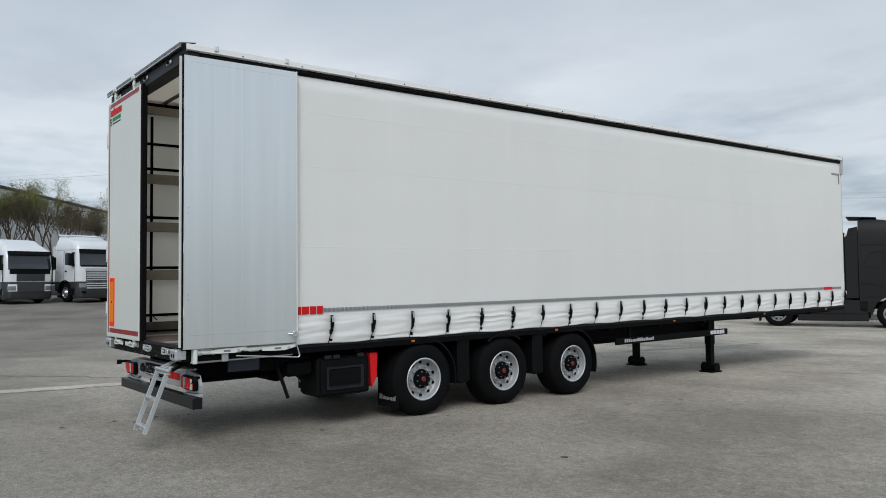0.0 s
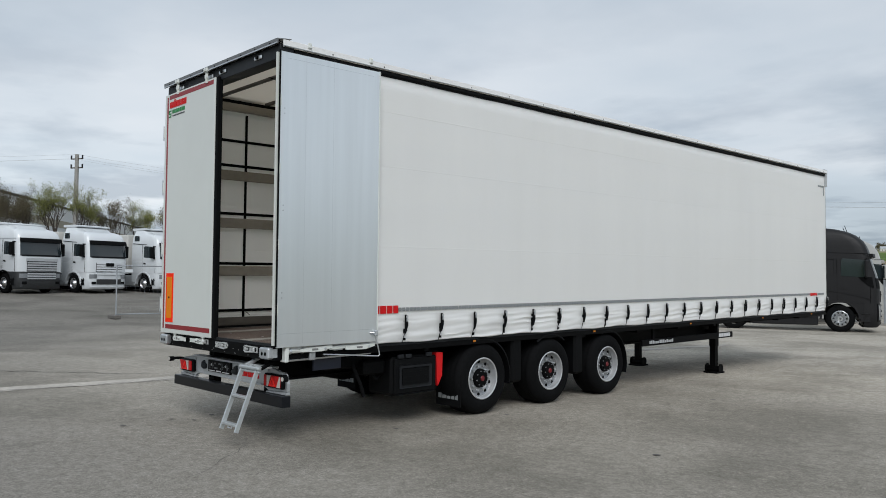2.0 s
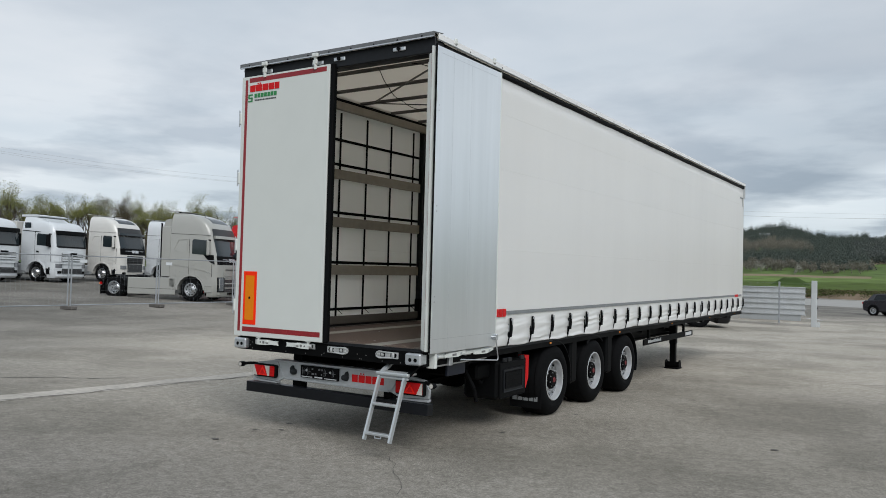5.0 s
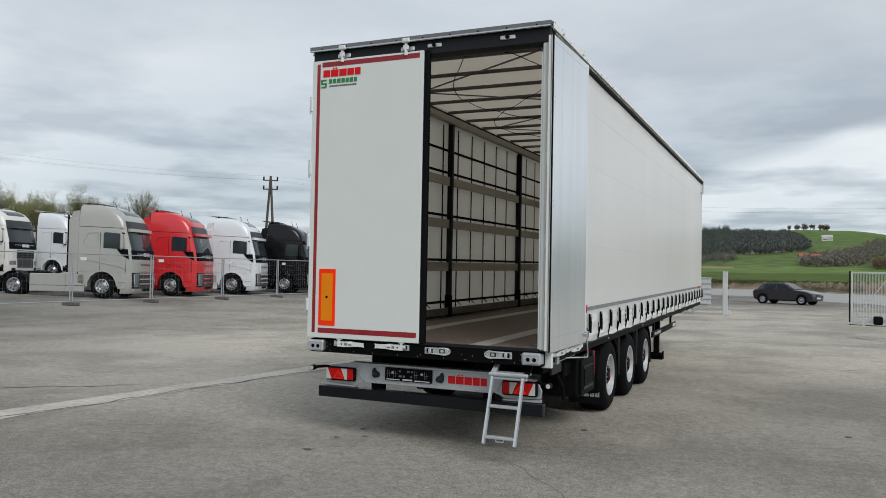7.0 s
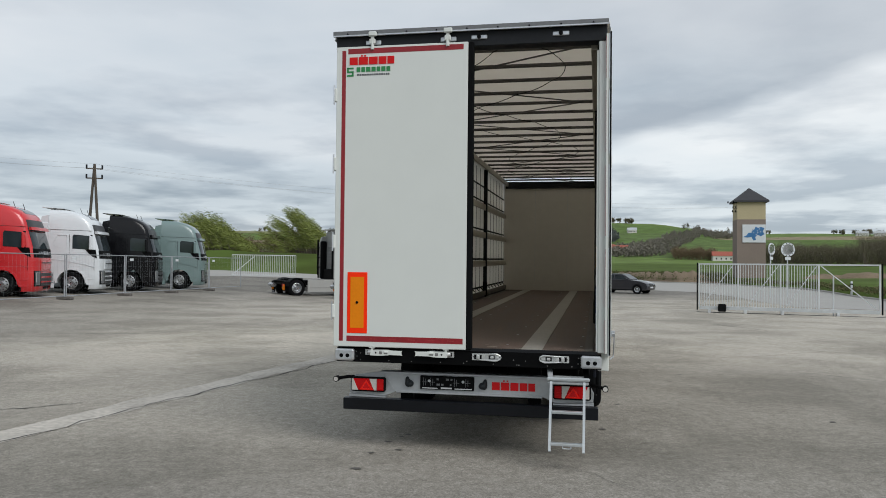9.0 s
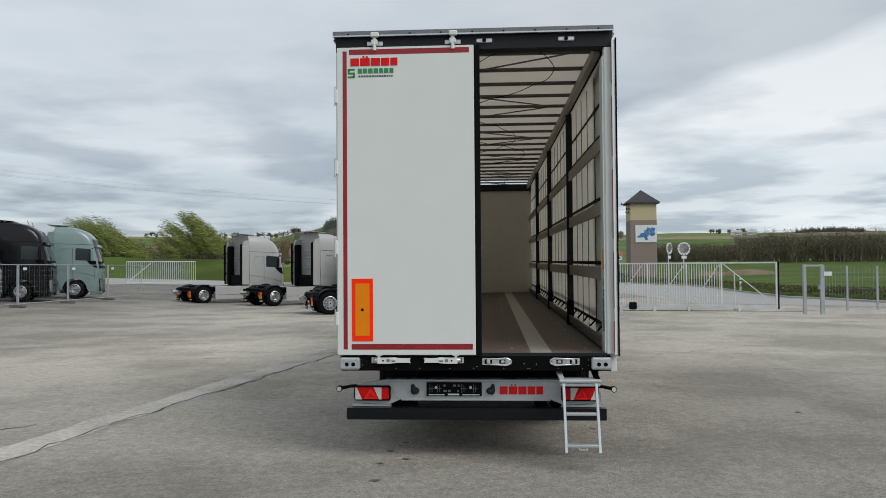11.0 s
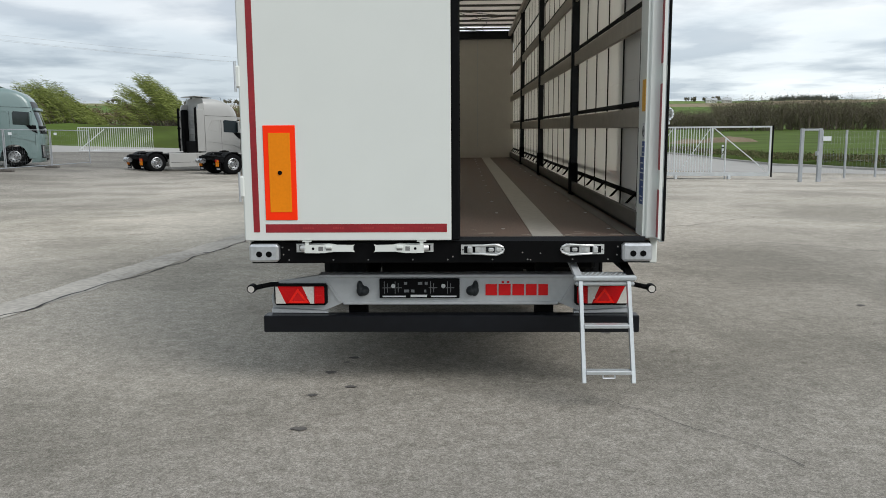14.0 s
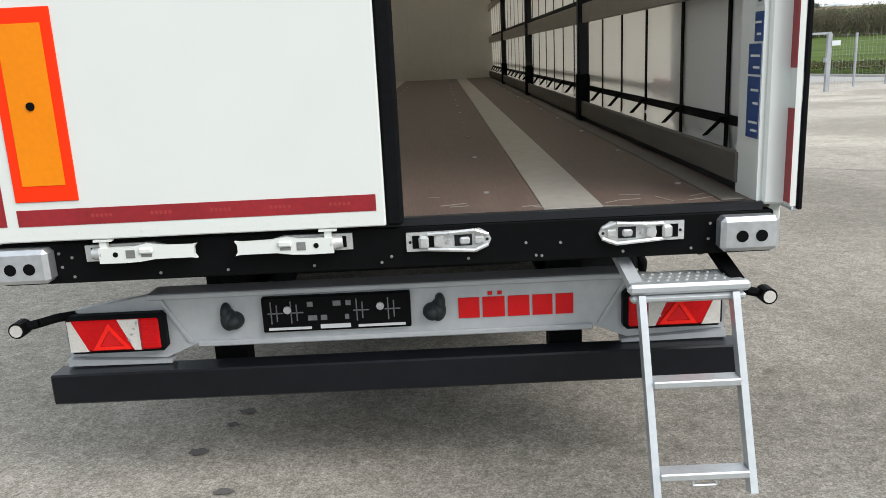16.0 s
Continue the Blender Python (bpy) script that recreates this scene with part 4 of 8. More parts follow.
def tail():
    """Lamp carrier, under-run bar, ladder and number plate."""
    b = part("under_run_bar", B(-1.21, 1.21, 0.125, 0.225, 0.365, 0.475, bevel=0.006), M["barpaint"], trailer, "black steel under-run bar")
    for x in (-0.62, 0.62):
        part("bar_bracket", B(x - 0.06, x + 0.06, 0.305, 0.40, 0.38, 0.92), M["black"], trailer)
    bm = bmesh.new()
    out = [(-1.165, 0.515), (-1.172, 0.59), (-1.12, 0.685), (-0.86, 0.725), (0.86, 0.725), (1.12, 0.685), (1.172, 0.59), (1.165, 0.515), (0.82, 0.495), (0.70, 0.545), (-0.70, 0.545), (-0.82, 0.495)]
    prism(bm, out, "y", 0.205, 0.24)
    c = part("lamp_carrier", bm, M["greyprofile"], trailer, "grey coated lamp carrier panel")
    part("carrier_top", B(-0.86, 0.86, 0.19, 0.30, 0.711, 0.732, bevel=0.004), M["greyprofile"], c)
    part("carrier_foot", B(-0.70, 0.70, 0.19, 0.30, 0.532, 0.552, bevel=0.004), M["greyprofile"], c)
    for s in (-1, 1):
        bm = bmesh.new()
        prism(bm, [(s * 0.832, 0.72), (s * 0.818, 0.72), (s * 0.715, 0.55), (s * 0.73, 0.55)], "y", 0.196, 0.206)
        part("carrier_rib", bm, M["greyprofile"], c)
        bm = prism(bmesh.new(), [(s * 1.17, 0.482), (s * 1.17, 0.508), (s * 0.80, 0.49), (s * 0.80, 0.478)], "y", 0.19, 0.24)
        part("lower_rib", bm, M["greyprofile"], c)
    for s in (-1, 1):
        x0, x1 = sorted((s * 0.80, s * 1.145))
        lamp = part("tail_lamp", B(x0, x1, 0.155, 0.21, 0.535, 0.675, bevel=0.014), M["plastic"], trailer, "red and white tail lamp cluster")
        part("red_lens", B(min(s * 0.815, s * 1.13), max(s * 0.815, s * 1.13), 0.146, 0.157, 0.55, 0.662, bevel=0.006), M["redlens"], lamp)
        for o in ([(s * 1.130, 0.662), (s * 1.116, 0.662), (s * 1.066, 0.551), (s * 1.130, 0.551)], [(s * 0.955, 0.662), (s * 0.882, 0.662), (s * 0.882, 0.551), (s * 0.906, 0.551)]):
            part("clear_lens", prism(bmesh.new(), o, "y", 0.1435, 0.148), M["whitelens"], lamp, "clear lens block")
        for k in range(3):
            part("lens_rib", B(min(s * 0.825, s * 0.872), max(s * 0.825, s * 0.872), 0.144, 0.147, 0.572 + 0.03 * k, 0.575 + 0.03 * k), M["red"], lamp)
        part("lens_divider", B(min(s * 0.876, s * 0.881), max(s * 0.876, s * 0.881), 0.1435, 0.147, 0.551, 0.662), M["tape"], lamp)
        for k in range(4):
            x, z = s * (0.888 + 0.011 * k), 0.648 - 0.020 * k
            part("lamp_bead", rod(bmesh.new(), (x, 0.1425, z), (x, 0.144, z), 0.005, 8), M["galv"], lamp)
        tri = [Vector((s * 0.987, 0, 0.650)), Vector((s * 1.050, 0, 0.556)), Vector((s * 0.918, 0, 0.556))]
        mid = (tri[0] + tri[1] + tri[2]) / 3
        part("reflector_field", prism(bmesh.new(), [tuple(mid.lerp(p, 0.56))[::2] for p in tri], "y", 0.1435, 0.147), M["red"], lamp)
        for p, q in zip(tri, tri[1:] + tri[:1]):
            a, b = mid.lerp(p, 0.62), mid.lerp(q, 0.62)
            part("reflector", prism(bmesh.new(), [tuple(p)[::2], tuple(q)[::2], tuple(b)[::2], tuple(a)[::2]], "y", 0.1415, 0.147), M["brightred"], lamp, "bright red triangular reflector")
        arm = bmesh.new()
        path_rod(arm, [(s * 1.12, 0.22, 0.665), (s * 1.17, 0.17, 0.672), (s * 1.215, 0.13, 0.668), (s * 1.26, 0.12, 0.660)], 0.016, 8)
        a = part("marker_arm", arm, M["rubber"], trailer, "rubber arm with a round marker lamp", smooth=True)
        part("marker_lamp", rod(bmesh.new(), (s * 1.272, 0.085, 0.658), (s * 1.272, 0.14, 0.658), 0.028, 14), M["plastic"], a)
        part("marker_lens", rod(bmesh.new(), (s * 1.272, 0.081, 0.658), (s * 1.272, 0.086, 0.658), 0.021, 14), M["whitelens"], a)
    for x, s in ((-0.572, 1), (0.145, -1)):
        bf = bmesh.new()
        for dx, dz, rx, rz, ry in ((-0.018, 0.022, 0.020, 0.036, 0.040), (-0.010, -0.004, 0.030, 0.040, 0.045), (0.010, -0.008, 0.034, 0.032, 0.05)):
            g = bmesh.ops.create_uvsphere(bf, u_segments=14, v_segments=8, radius=1.0)
            bmesh.ops.scale(bf, verts=g["verts"], vec=(rx, ry, rz))
            bmesh.ops.translate(bf, verts=g["verts"], vec=(x + s * dx, 0.20, 0.632 + dz))
        part("rubber_buffer", bf, M["softrubber"], trailer, "black ear-shaped rubber buffer", smooth=True)
    pl = part("number_plate_holder", B(-0.46, 0.06, 0.18, 0.206, 0.577, 0.705, bevel=0.004), M["black"], trailer, "black empty number plate holder")
    bm = bmesh.new()
    random.seed(11)
    for x0 in (-0.43, -0.36, -0.13, -0.02):
        box(bm, x0, x0 + 0.004, 0.178, 0.181, 0.609, 0.689)
        box(bm, x0 + 0.02, x0 + 0.024, 0.178, 0.181, 0.617, 0.677)
        box(bm, x0 - 0.01, x0 + 0.045, 0.178, 0.181, 0.645, 0.649)
    for x0, z0, w in ((-0.30, 0.617, 0.032), (-0.255, 0.617, 0.022), (-0.21, 0.667, 0.028), (-0.165, 0.667, 0.018), (-0.30, 0.667, 0.02), (-0.17, 0.617, 0.014)):
        box(bm, x0, x0 + w, 0.178, 0.181, z0, z0 + 0.018)
    part("holder_ribs", bm, M["ribgrey"], pl, "grey moulded ribs and windows")["kind"] = "stuff"
    for x in (-0.37, -0.045):
        part("clip", rod(bmesh.new(), (x, 0.174, 0.659), (x, 0.18, 0.659), 0.014, 8), M["galv"], pl)
    for x0, x1, h in ((-0.44, -0.29, 0.009), (-0.258, -0.152, 0.015), (-0.125, 0.04, 0.009)):
        part("small_print", B(x0, x1, 0.1775, 0.1805, 0.586, 0.586 + h), M["markwhite"], pl)
    blocks("maker_mark", 0.228, 0.592, (0.074, 0.078, 0.076, 0.070, 0.062), 0.074, 0.011, 0.2035, M["red"], c)
    for u in (0.332, 0.366):
        part("maker_dot", B(u, u + 0.016, 0.2005, 0.2045, 0.673, 0.686), M["red"], c)


def ladder():
    g = part("step_ladder", B(0.775, 1.125, -0.07, 0.06, 0.752, 0.772, bevel=0.004), M["latchsteel"], trailer, "galvanised fold-out ladder with two rungs")
    bm = bmesh.new()
    for k in range(9):
        for j in range(3):
            rod(bm, (0.83 + k * 0.030 + (j % 2) * 0.015, -0.045 + j * 0.036, 0.772), (0.83 + k * 0.030 + (j % 2) * 0.015, -0.045 + j * 0.036, 0.776), 0.0065, 6)
    part("tread_studs", bm, M["ladderzinc"], g)["kind"] = "stuff"
    part("front_lip", B(0.755, 1.135, -0.105, -0.065, 0.742, 0.776, bevel=0.010), M["ladderzinc"], g)
    for x in (0.797, 1.088):
        part("stile", beam(bmesh.new(), (x, -0.085, 0.735), (x, -0.30, 0.166), 0.022, 0.04), M["ladderzinc"], g)
    for z, y in ((0.485, -0.179), (0.228, -0.276)):
        part("rung", B(0.808, 1.077, y - 0.03, y + 0.028, z - 0.012, z + 0.012, bevel=0.004), M["ladderzinc"], g)
    bm = bmesh.new()
    path_rod(bm, [(0.91, -0.285, 0.215), (0.91, -0.29, 0.193), (0.98, -0.29, 0.193), (0.98, -0.285, 0.215)], 0.005, 6)
    part("pull_wire", bm, M["galv"], g)
    part("lower_tube", B(0.765, 1.125, -0.095, -0.062, 0.712, 0.736, bevel=0.008), M["ladderzinc"], g)
    for x in (0.79, 1.11):
        part("ladder_bracket", beam(bmesh.new(), (x, -0.06, 0.755), (x - 0.03, 0.2, 0.86), 0.045, 0.025), M["greyprofile"] if x < 1 else M["black"], g)


def side_guard():
    for s in (-1, 1):
        g = part("side_guard", B(min(s * 1.165, s * 1.195), max(s * 1.165, s * 1.195), 6.55, 9.52, 0.575, 0.675, bevel=0.008), M["black"], trailer, "black side guard rail")
        for y in (6.9, 9.0):
            part("guard_bracket", B(min(s * 1.13, s * 1.165), max(s * 1.13, s * 1.165), y, y + 0.06, 0.57, 0.88), M["black"], g)
        if s > 0:
            blocks("maker_mark", 9.0, 0.597, (0.07, 0.08, 0.075, 0.065, 0.06), 0.062, 0.014, 1.196, M["markwhite"], g, "side")
            bm = bmesh.new()
            random.seed(3)
            u = 6.75
            while u < 7.45:
                w = random.uniform(0.028, 0.05)
                box(bm, 1.195, 1.199, u, u + w, 0.605, 0.605 + random.choice((0.036, 0.036, 0.05)))
                u += w + 0.014
            part("small_print", bm, M["greyprofile"], g)["kind"] = "stuff"
        x0, x1 = sorted((s * 0.74, s * 0.87))
        leg = part("landing_leg", B(x0, x1, 9.50, 9.63, 0.38, 0.95, bevel=0.008), M["black"], trailer, "black landing leg")
        part("inner_leg", B(x0 + 0.012, x1 - 0.012, 9.512, 9.618, 0.08, 0.52), M["black"], leg)
        bm = bmesh.new()
        xm = (x0 + x1) / 2
        rod(bm, (xm - 0.11, 9.565, 0.07), (xm + 0.11, 9.565, 0.07), 0.065, 14)
        box(bm, xm - 0.14, xm + 0.14, 9.42, 9.71, 0.0, 0.03, bevel=0.008)
        for k in (-0.13, 0.13):
            rod(bm, (xm + k - 0.01, 9.565, 0.085), (xm + k + 0.01, 9.565, 0.085), 0.085, 14)
        bmesh.ops.translate(bm, verts=bm.verts, vec=(0, 0, rise(xm, 9.565)))
        part("foot", bm, M["black"], leg, "black swivel foot")
    part("leg_brace", B(-0.8, 0.8, 9.54, 9.59, 0.62, 0.68), M["black"], trailer)
    for y in (2.75, 5.2, 7.9, 10.6, 12.9):
        part("side_marker", B(1.247, 1.254, y, y + 0.05, 0.868, 0.892, bevel=0.003), M["amber"], trailer, "amber side marker lamp")
    # hand-operated gear along the side behind the door
    bm = bmesh.new()
    box(bm, 1.20, 1.30, 0.10, 0.14, 0.82, 0.99, bevel=0.006)
    part("post_foot", bm, M["white"], trailer, "white post foot")
    lv = part("tension_lever", beam(bmesh.new(), (1.285, 0.62, 0.928), (1.285, 1.08, 0.938), 0.018, 0.030), M["white"], trailer, "white curtain tension lever")
    part("ratchet", B(1.25, 1.285, 0.68, 0.80, 0.90, 0.955, bevel=0.008), M["galv"], lv)
    part("lever_end", B(1.262, 1.30, 1.05, 1.16, 0.915, 0.955, bevel=0.008), M["galv"], lv)
    part("tension_shaft", rod(bmesh.new(), (1.26, 0.15, 0.925), (1.26, 0.60, 0.925), 0.024, 10), M["white"], trailer, "white tension shaft")
    for y in (0.16, 0.30):
        part("shaft_ring", rod(bmesh.new(), (1.26, y, 0.925), (1.26, y + 0.02, 0.925), 0.032, 10), M["galv"], trailer)
    part("bracket", B(1.21, 1.27, 0.40, 0.47, 0.82, 0.90, bevel=0.006), M["galv"], trailer)
    part("side_tube", rod(bmesh.new(), (1.22, 0.12, 0.835), (1.22, 1.2, 0.845), 0.02, 8), M["galv"], trailer)


M["curtain"] = mat("curtain_cloth", (0.95, 0.965, 0.97), 0.25, var=0.03, scale=1.2, bump=0.16, bscale=3.0, stretch=(1, 1, 0.12), spec=0.9)
M["roofsheet"] = mat("roof_cloth", (0.84, 0.84, 0.83), 0.5, var=0.03, scale=1.2)


def let_light_through(m, amount, tint):
    """Cloth: part of the light passes through it."""
    nt = m.node_tree
    bs, out = nt.nodes["Principled BSDF"], nt.nodes["Material Output"]
    tr, mx = nt.nodes.new("ShaderNodeBsdfTranslucent"), nt.nodes.new("ShaderNodeMixShader")
    tr.inputs[0].default_value = (*tint, 1)
    mx.inputs[0].default_value = amount
    nt.links.new(bs.outputs[0], mx.inputs[1])
    nt.links.new(tr.outputs[0], mx.inputs[2])
    nt.links.new(mx.outputs[0], out.inputs[0])


let_light_through(M["curtain"], 0.36, (1.0, 0.96, 0.88))
let_light_through(M["roofsheet"], 0.50, (0.85, 0.80, 0.72))
M["flange"] = mat("dull_grey_flange", (0.17, 0.175, 0.18), 0.5, 0.3, var=0.15, scale=10)
M["rave"] = mat("soiled_rave_board", (0.125, 0.115, 0.10), 0.55, 0.2, var=0.25, scale=5, stretch=(1, 0.2, 1))
M["brightred"] = mat("bright_red_reflector", (0.86, 0.02, 0.012), 0.3, var=0.15, scale=60, spec=0.2)
M["bow"] = mat("roof_bow_steel", (0.10, 0.095, 0.09), 0.5, 0.3)
M["strip"] = mat("steel_floor_strip", (0.42, 0.40, 0.36), 0.45, 0.4, var=0.15, scale=6)
M["frontwall"] = mat("beige_front_wall", (0.55, 0.52, 0.46), 0.5, var=0.05, scale=2)
M["latchsteel"] = mat("pressed_zinc_steel", (0.60, 0.61, 0.60), 0.34, 0.55, var=0.2, scale=30, bump=0.15, bscale=90)
M["markwhite"] = mat("pale_grey_print", (0.55, 0.56, 0.57), 0.5, var=0.05)
M["tapeprint"] = mat("faded_tape_print", (0.34, 0.03, 0.03), 0.45, var=0.1)
M["ribgrey"] = mat("dull_grey_ribs", (0.13, 0.135, 0.14), 0.5, var=0.3, scale=40)
M["ladderzinc"] = mat("bright_zinc_tube", (0.52, 0.55, 0.56), 0.34, 0.5, var=0.1, scale=12)
M["softrubber"] = mat("grey_black_buffer_rubber", (0.018, 0.022, 0.024), 0.6, var=0.2, scale=20, spec=0.25)
# latch steel darkened to stand for shade inside slots; also on sill bolts
M["latchdark"] = mat("shaded_slot_steel", (0.20, 0.20, 0.195), 0.6, 0.2, var=0.2, scale=30)
M["barpaint"] = mat("black_bar_paint", (0.006, 0.007, 0.0095), 0.34, var=0.3, scale=5, spec=0.25)
M["rimdish"] = mat("grey_rim_dish", (0.30, 0.31, 0.32), 0.42, 0.55, var=0.2, scale=10)
M["rimred"] = mat("dull_red_hub_paint", (0.15, 0.008, 0.012), 0.5, var=0.25, scale=25)
M["rimsilver"] = mat("silver_rim", (0.60, 0.61, 0.62), 0.34, 0.6, var=0.1, scale=8)

rear_frame()
for _x, _s, _l in ((-0.765, -1, True), (-0.285, 1, True), (0.205, 1, False), (0.815, -1, False)):
    latch(_x, 0.938 if _l else 0.925, _s, _l)
left_door()
right_door()
right_curtain = curtain(1)
left_curtain = curtain(-1)
curtain_fittings(right_curtain)
roof()
inside()
running_gear()
toolbox()
tail()
ladder()
side_guard()

# the trailer stands on its legs with its nose a little high; wheels, legs' feet and ladder stay on the ground
NOSE_UP = 0.0085
GROUNDED = ("wheel", "tyre", "tread_groove", "rim", "dish", "hand_hole", "wheel_nut", "hub_flange", "hub_bolt", "hub_cap", "axle", "inner_leg", "foot", "mudguard", "mudflap", "maker_flap")


def tip_up(ob):
    if ob.type == "MESH" and ob.name.split(".")[0] not in GROUNDED:
        for v in ob.data.vertices:
            v.co.z += NOSE_UP * max(0.0, v.co.y)
    for c in ob.children:
        tip_up(c)


tip_up(trailer)

# ---- parked lorries ----
def painted(name, col, rough=0.28):
    m = mat(name, col, rough, var=0.04, scale=0.8, spec=0.6)
    m.node_tree.nodes["Principled BSDF"].inputs["Coat Weight"].default_value = 0.5
    return m


PAINT = {
    "white": painted("lorry_white", (0.64, 0.67, 0.69)),
    "warm_white": painted("lorry_warm_white", (0.63, 0.62, 0.585)),
    "grey": painted("lorry_grey_beige", (0.35, 0.35, 0.325), 0.30),
    "silver": painted("lorry_silver", (0.36, 0.36, 0.345), 0.33),
    "red": painted("lorry_red", (0.56, 0.02, 0.025)),
    "black": painted("lorry_black", (0.004, 0.004, 0.005), 0.2),
    "matt_black": painted("lorry_satin_black", (0.012, 0.012, 0.013), 0.5),
    "green": painted("lorry_sage_green", (0.16, 0.23, 0.225), 0.33),
}
PAINT["black"].node_tree.nodes["Principled BSDF"].inputs["Coat Weight"].default_value = 0.0
PAINT["black"].node_tree.nodes["Principled BSDF"].inputs["Specular IOR Level"].default_value = 0.35
PAINT["matt_black"].node_tree.nodes["Principled BSDF"].inputs["Coat Weight"].default_value = 0.0
PAINT["matt_black"].node_tree.nodes["Principled BSDF"].inputs["Specular IOR Level"].default_value = 0.25
M["chrome"] = mat("polished_alloy", (0.58, 0.59, 0.60), 0.28, 0.9, var=0.1, scale=20)
M["grille"] = mat("dark_grille", (0.03, 0.032, 0.034), 0.45, var=0.2)


def lorry_wheel(root, x, y, r, s, dual=False):
    w = part("wheel", lathe(bmesh.new(), [(s * 0.10, 0.03), (s * 0.10, 0.10), (s * 0.02, 0.13), (-s * 0.15, 0.14)], 14, (y, 0, 0))[0], M["chrome"], root, "lorry wheel", smooth=True)
    wd = 0.54 if dual else 0.30
    part("tyre", lathe(bmesh.new(), [(-s * wd, 0.28), (-s * wd, r - 0.05), (-s * (wd - 0.05), r), (-s * 0.05, r), (s * 0.0, r - 0.05), (s * 0.012, 0.36), (-s * 0.01, 0.29)], 30, (y, 0, 0))[0], M["rubber"], w, "black tyre", smooth=True)
    dish = [(0.0, 0.295), (0.005, 0.28), (-0.03, 0.26), (-0.06 if not dual else -0.14, 0.22), (0.03 if not dual else -0.10, 0.13), (0.10 if not dual else -0.05, 0.08)]
    part("rim", lathe(bmesh.new(), [(s * a, b) for a, b in dish], 26, (y, 0, 0))[0], M["chrome"], w, "alloy rim", smooth=True)
    bm = bmesh.new()
    for k in range(10):
        a = 2 * math.pi * k / 10
        c = Vector((y + s * (-0.045 if not dual else -0.12), math.cos(a) * 0.215, math.sin(a) * 0.215))
        rod(bm, c, c + Vector((s * 0.012, 0, 0)), 0.026, 8)
    part("hand_holes", bm, M["black"], w)["kind"] = "stuff"
    # the turned shapes lie about the local x axis; the lorry runs along x, so turn them a quarter
    w.matrix_local = pose(x, 0, r, 0, 0, 90)
    return w


def signed_pow(v, p):
    return math.copysign(abs(v) ** p, v)


class CabShell:
    """The skin of a cab: plan outlines with rounded front corners, one above another."""

    def __init__(self, levels, back):
        self.levels, self.back = levels, back

    def at(self, z):
        ls = self.levels
        for a, b in zip(ls, ls[1:]):
            if a[0] <= z <= b[0]:
                u = (z - a[0]) / (b[0] - a[0])
                return [p + (q - p) * u for p, q in zip(a, b)]
        return list(ls[-1] if z > ls[-1][0] else ls[0])

    def point(self, z, deg, off=0.0):
        _, xf, w, depth = self.at(z)
        c, s = math.cos(radians(deg)), math.sin(radians(deg))
        u, v = signed_pow(c, 0.5), signed_pow(s, 0.5)
        n = Vector((u ** 3 / depth, v ** 3 / w, 0)).normalized()
        return Vector((xf - depth + depth * u, w * v, z)) + n * off

    def body(self):
        bm = bmesh.new()
        degs = [-90, -80, -68, -56, -45, -34, -22, -10, 0, 10, 22, 34, 45, 56, 68, 80, 90]
        rows = []
        for z, xf, w, depth in self.levels:
            r = [bm.verts.new((self.back, -w, z))] + [bm.verts.new(self.point(z, d)) for d in degs] + [bm.verts.new((self.back, w, z))]
            rows.append(r)
        for a, b in zip(rows, rows[1:]):
            for k in range(len(a)):
                j = (k + 1) % len(a)
                bm.faces.new((a[k], a[j], b[j], b[k]))
        bm.faces.new(rows[0][::-1])
        bm.faces.new(rows[-1])
        return bm

    def patch(self, z0, z1, d0, d1, off=0.012, nz=5, nd=12, narrow=0.0):
        """A panel laid on the skin, with turned-in edges."""
        bm = bmesh.new()
        us = [0.0] + [0.0015 + 0.997 * i / nz for i in range(nz + 1)] + [1.0]
        vs = [0.0] + [0.0015 + 0.997 * k / nd for k in range(nd + 1)] + [1.0]
        m = (d0 + d1) / 2
        grid = []
        for u in us:
            row = []
            for v in vs:
                edge = u in (0.0, 1.0) or v in (0.0, 1.0)
                d = m + (d0 + (d1 - d0) * v - m) * (1 - narrow * u)
                row.append(bm.verts.new(self.point(z0 + (z1 - z0) * u, d, -0.006 if edge else off)))
            grid.append(row)
        for a, b in zip(grid, grid[1:]):
            for k in range(len(vs) - 1):
                bm.faces.new((a[k], a[k + 1], b[k + 1], b[k]))
        return bm


# height, front, half width, depth of the rounded front
HIGH_CAB = [(1.10, 1.36, 1.235, 0.60), (1.55, 1.37, 1.245, 0.60), (1.80, 1.35, 1.245, 0.60), (2.10, 1.29, 1.24, 0.58), (2.80, 1.08, 1.22, 0.56), (2.98, 1.04, 1.21, 0.56), (3.20, 0.97, 1.20, 0.56), (3.42, 0.84, 1.18, 0.58), (3.62, 0.62, 1.15, 0.62), (3.78, 0.30, 1.09, 0.6), (3.88, -0.08, 1.0, 0.5), (3.93, -0.45, 0.88, 0.35), (3.945, -0.75, 0.7, 0.15)]
UPRIGHT_CAB = [(1.10, 1.38, 1.235, 0.50), (1.80, 1.385, 1.245, 0.50), (2.0, 1.37, 1.245, 0.50), (2.72, 1.25, 1.22, 0.48), (2.95, 1.19, 1.20, 0.48), (3.12, 1.08, 1.17, 0.50), (3.25, 0.86, 1.13, 0.52), (3.33, 0.55, 1.08, 0.5), (3.38, 0.2, 1.05, 0.45), (3.52, -0.02, 1.02, 0.35), (3.60, -0.25, 0.95, 0.3), (3.63, -0.55, 0.85, 0.2)]
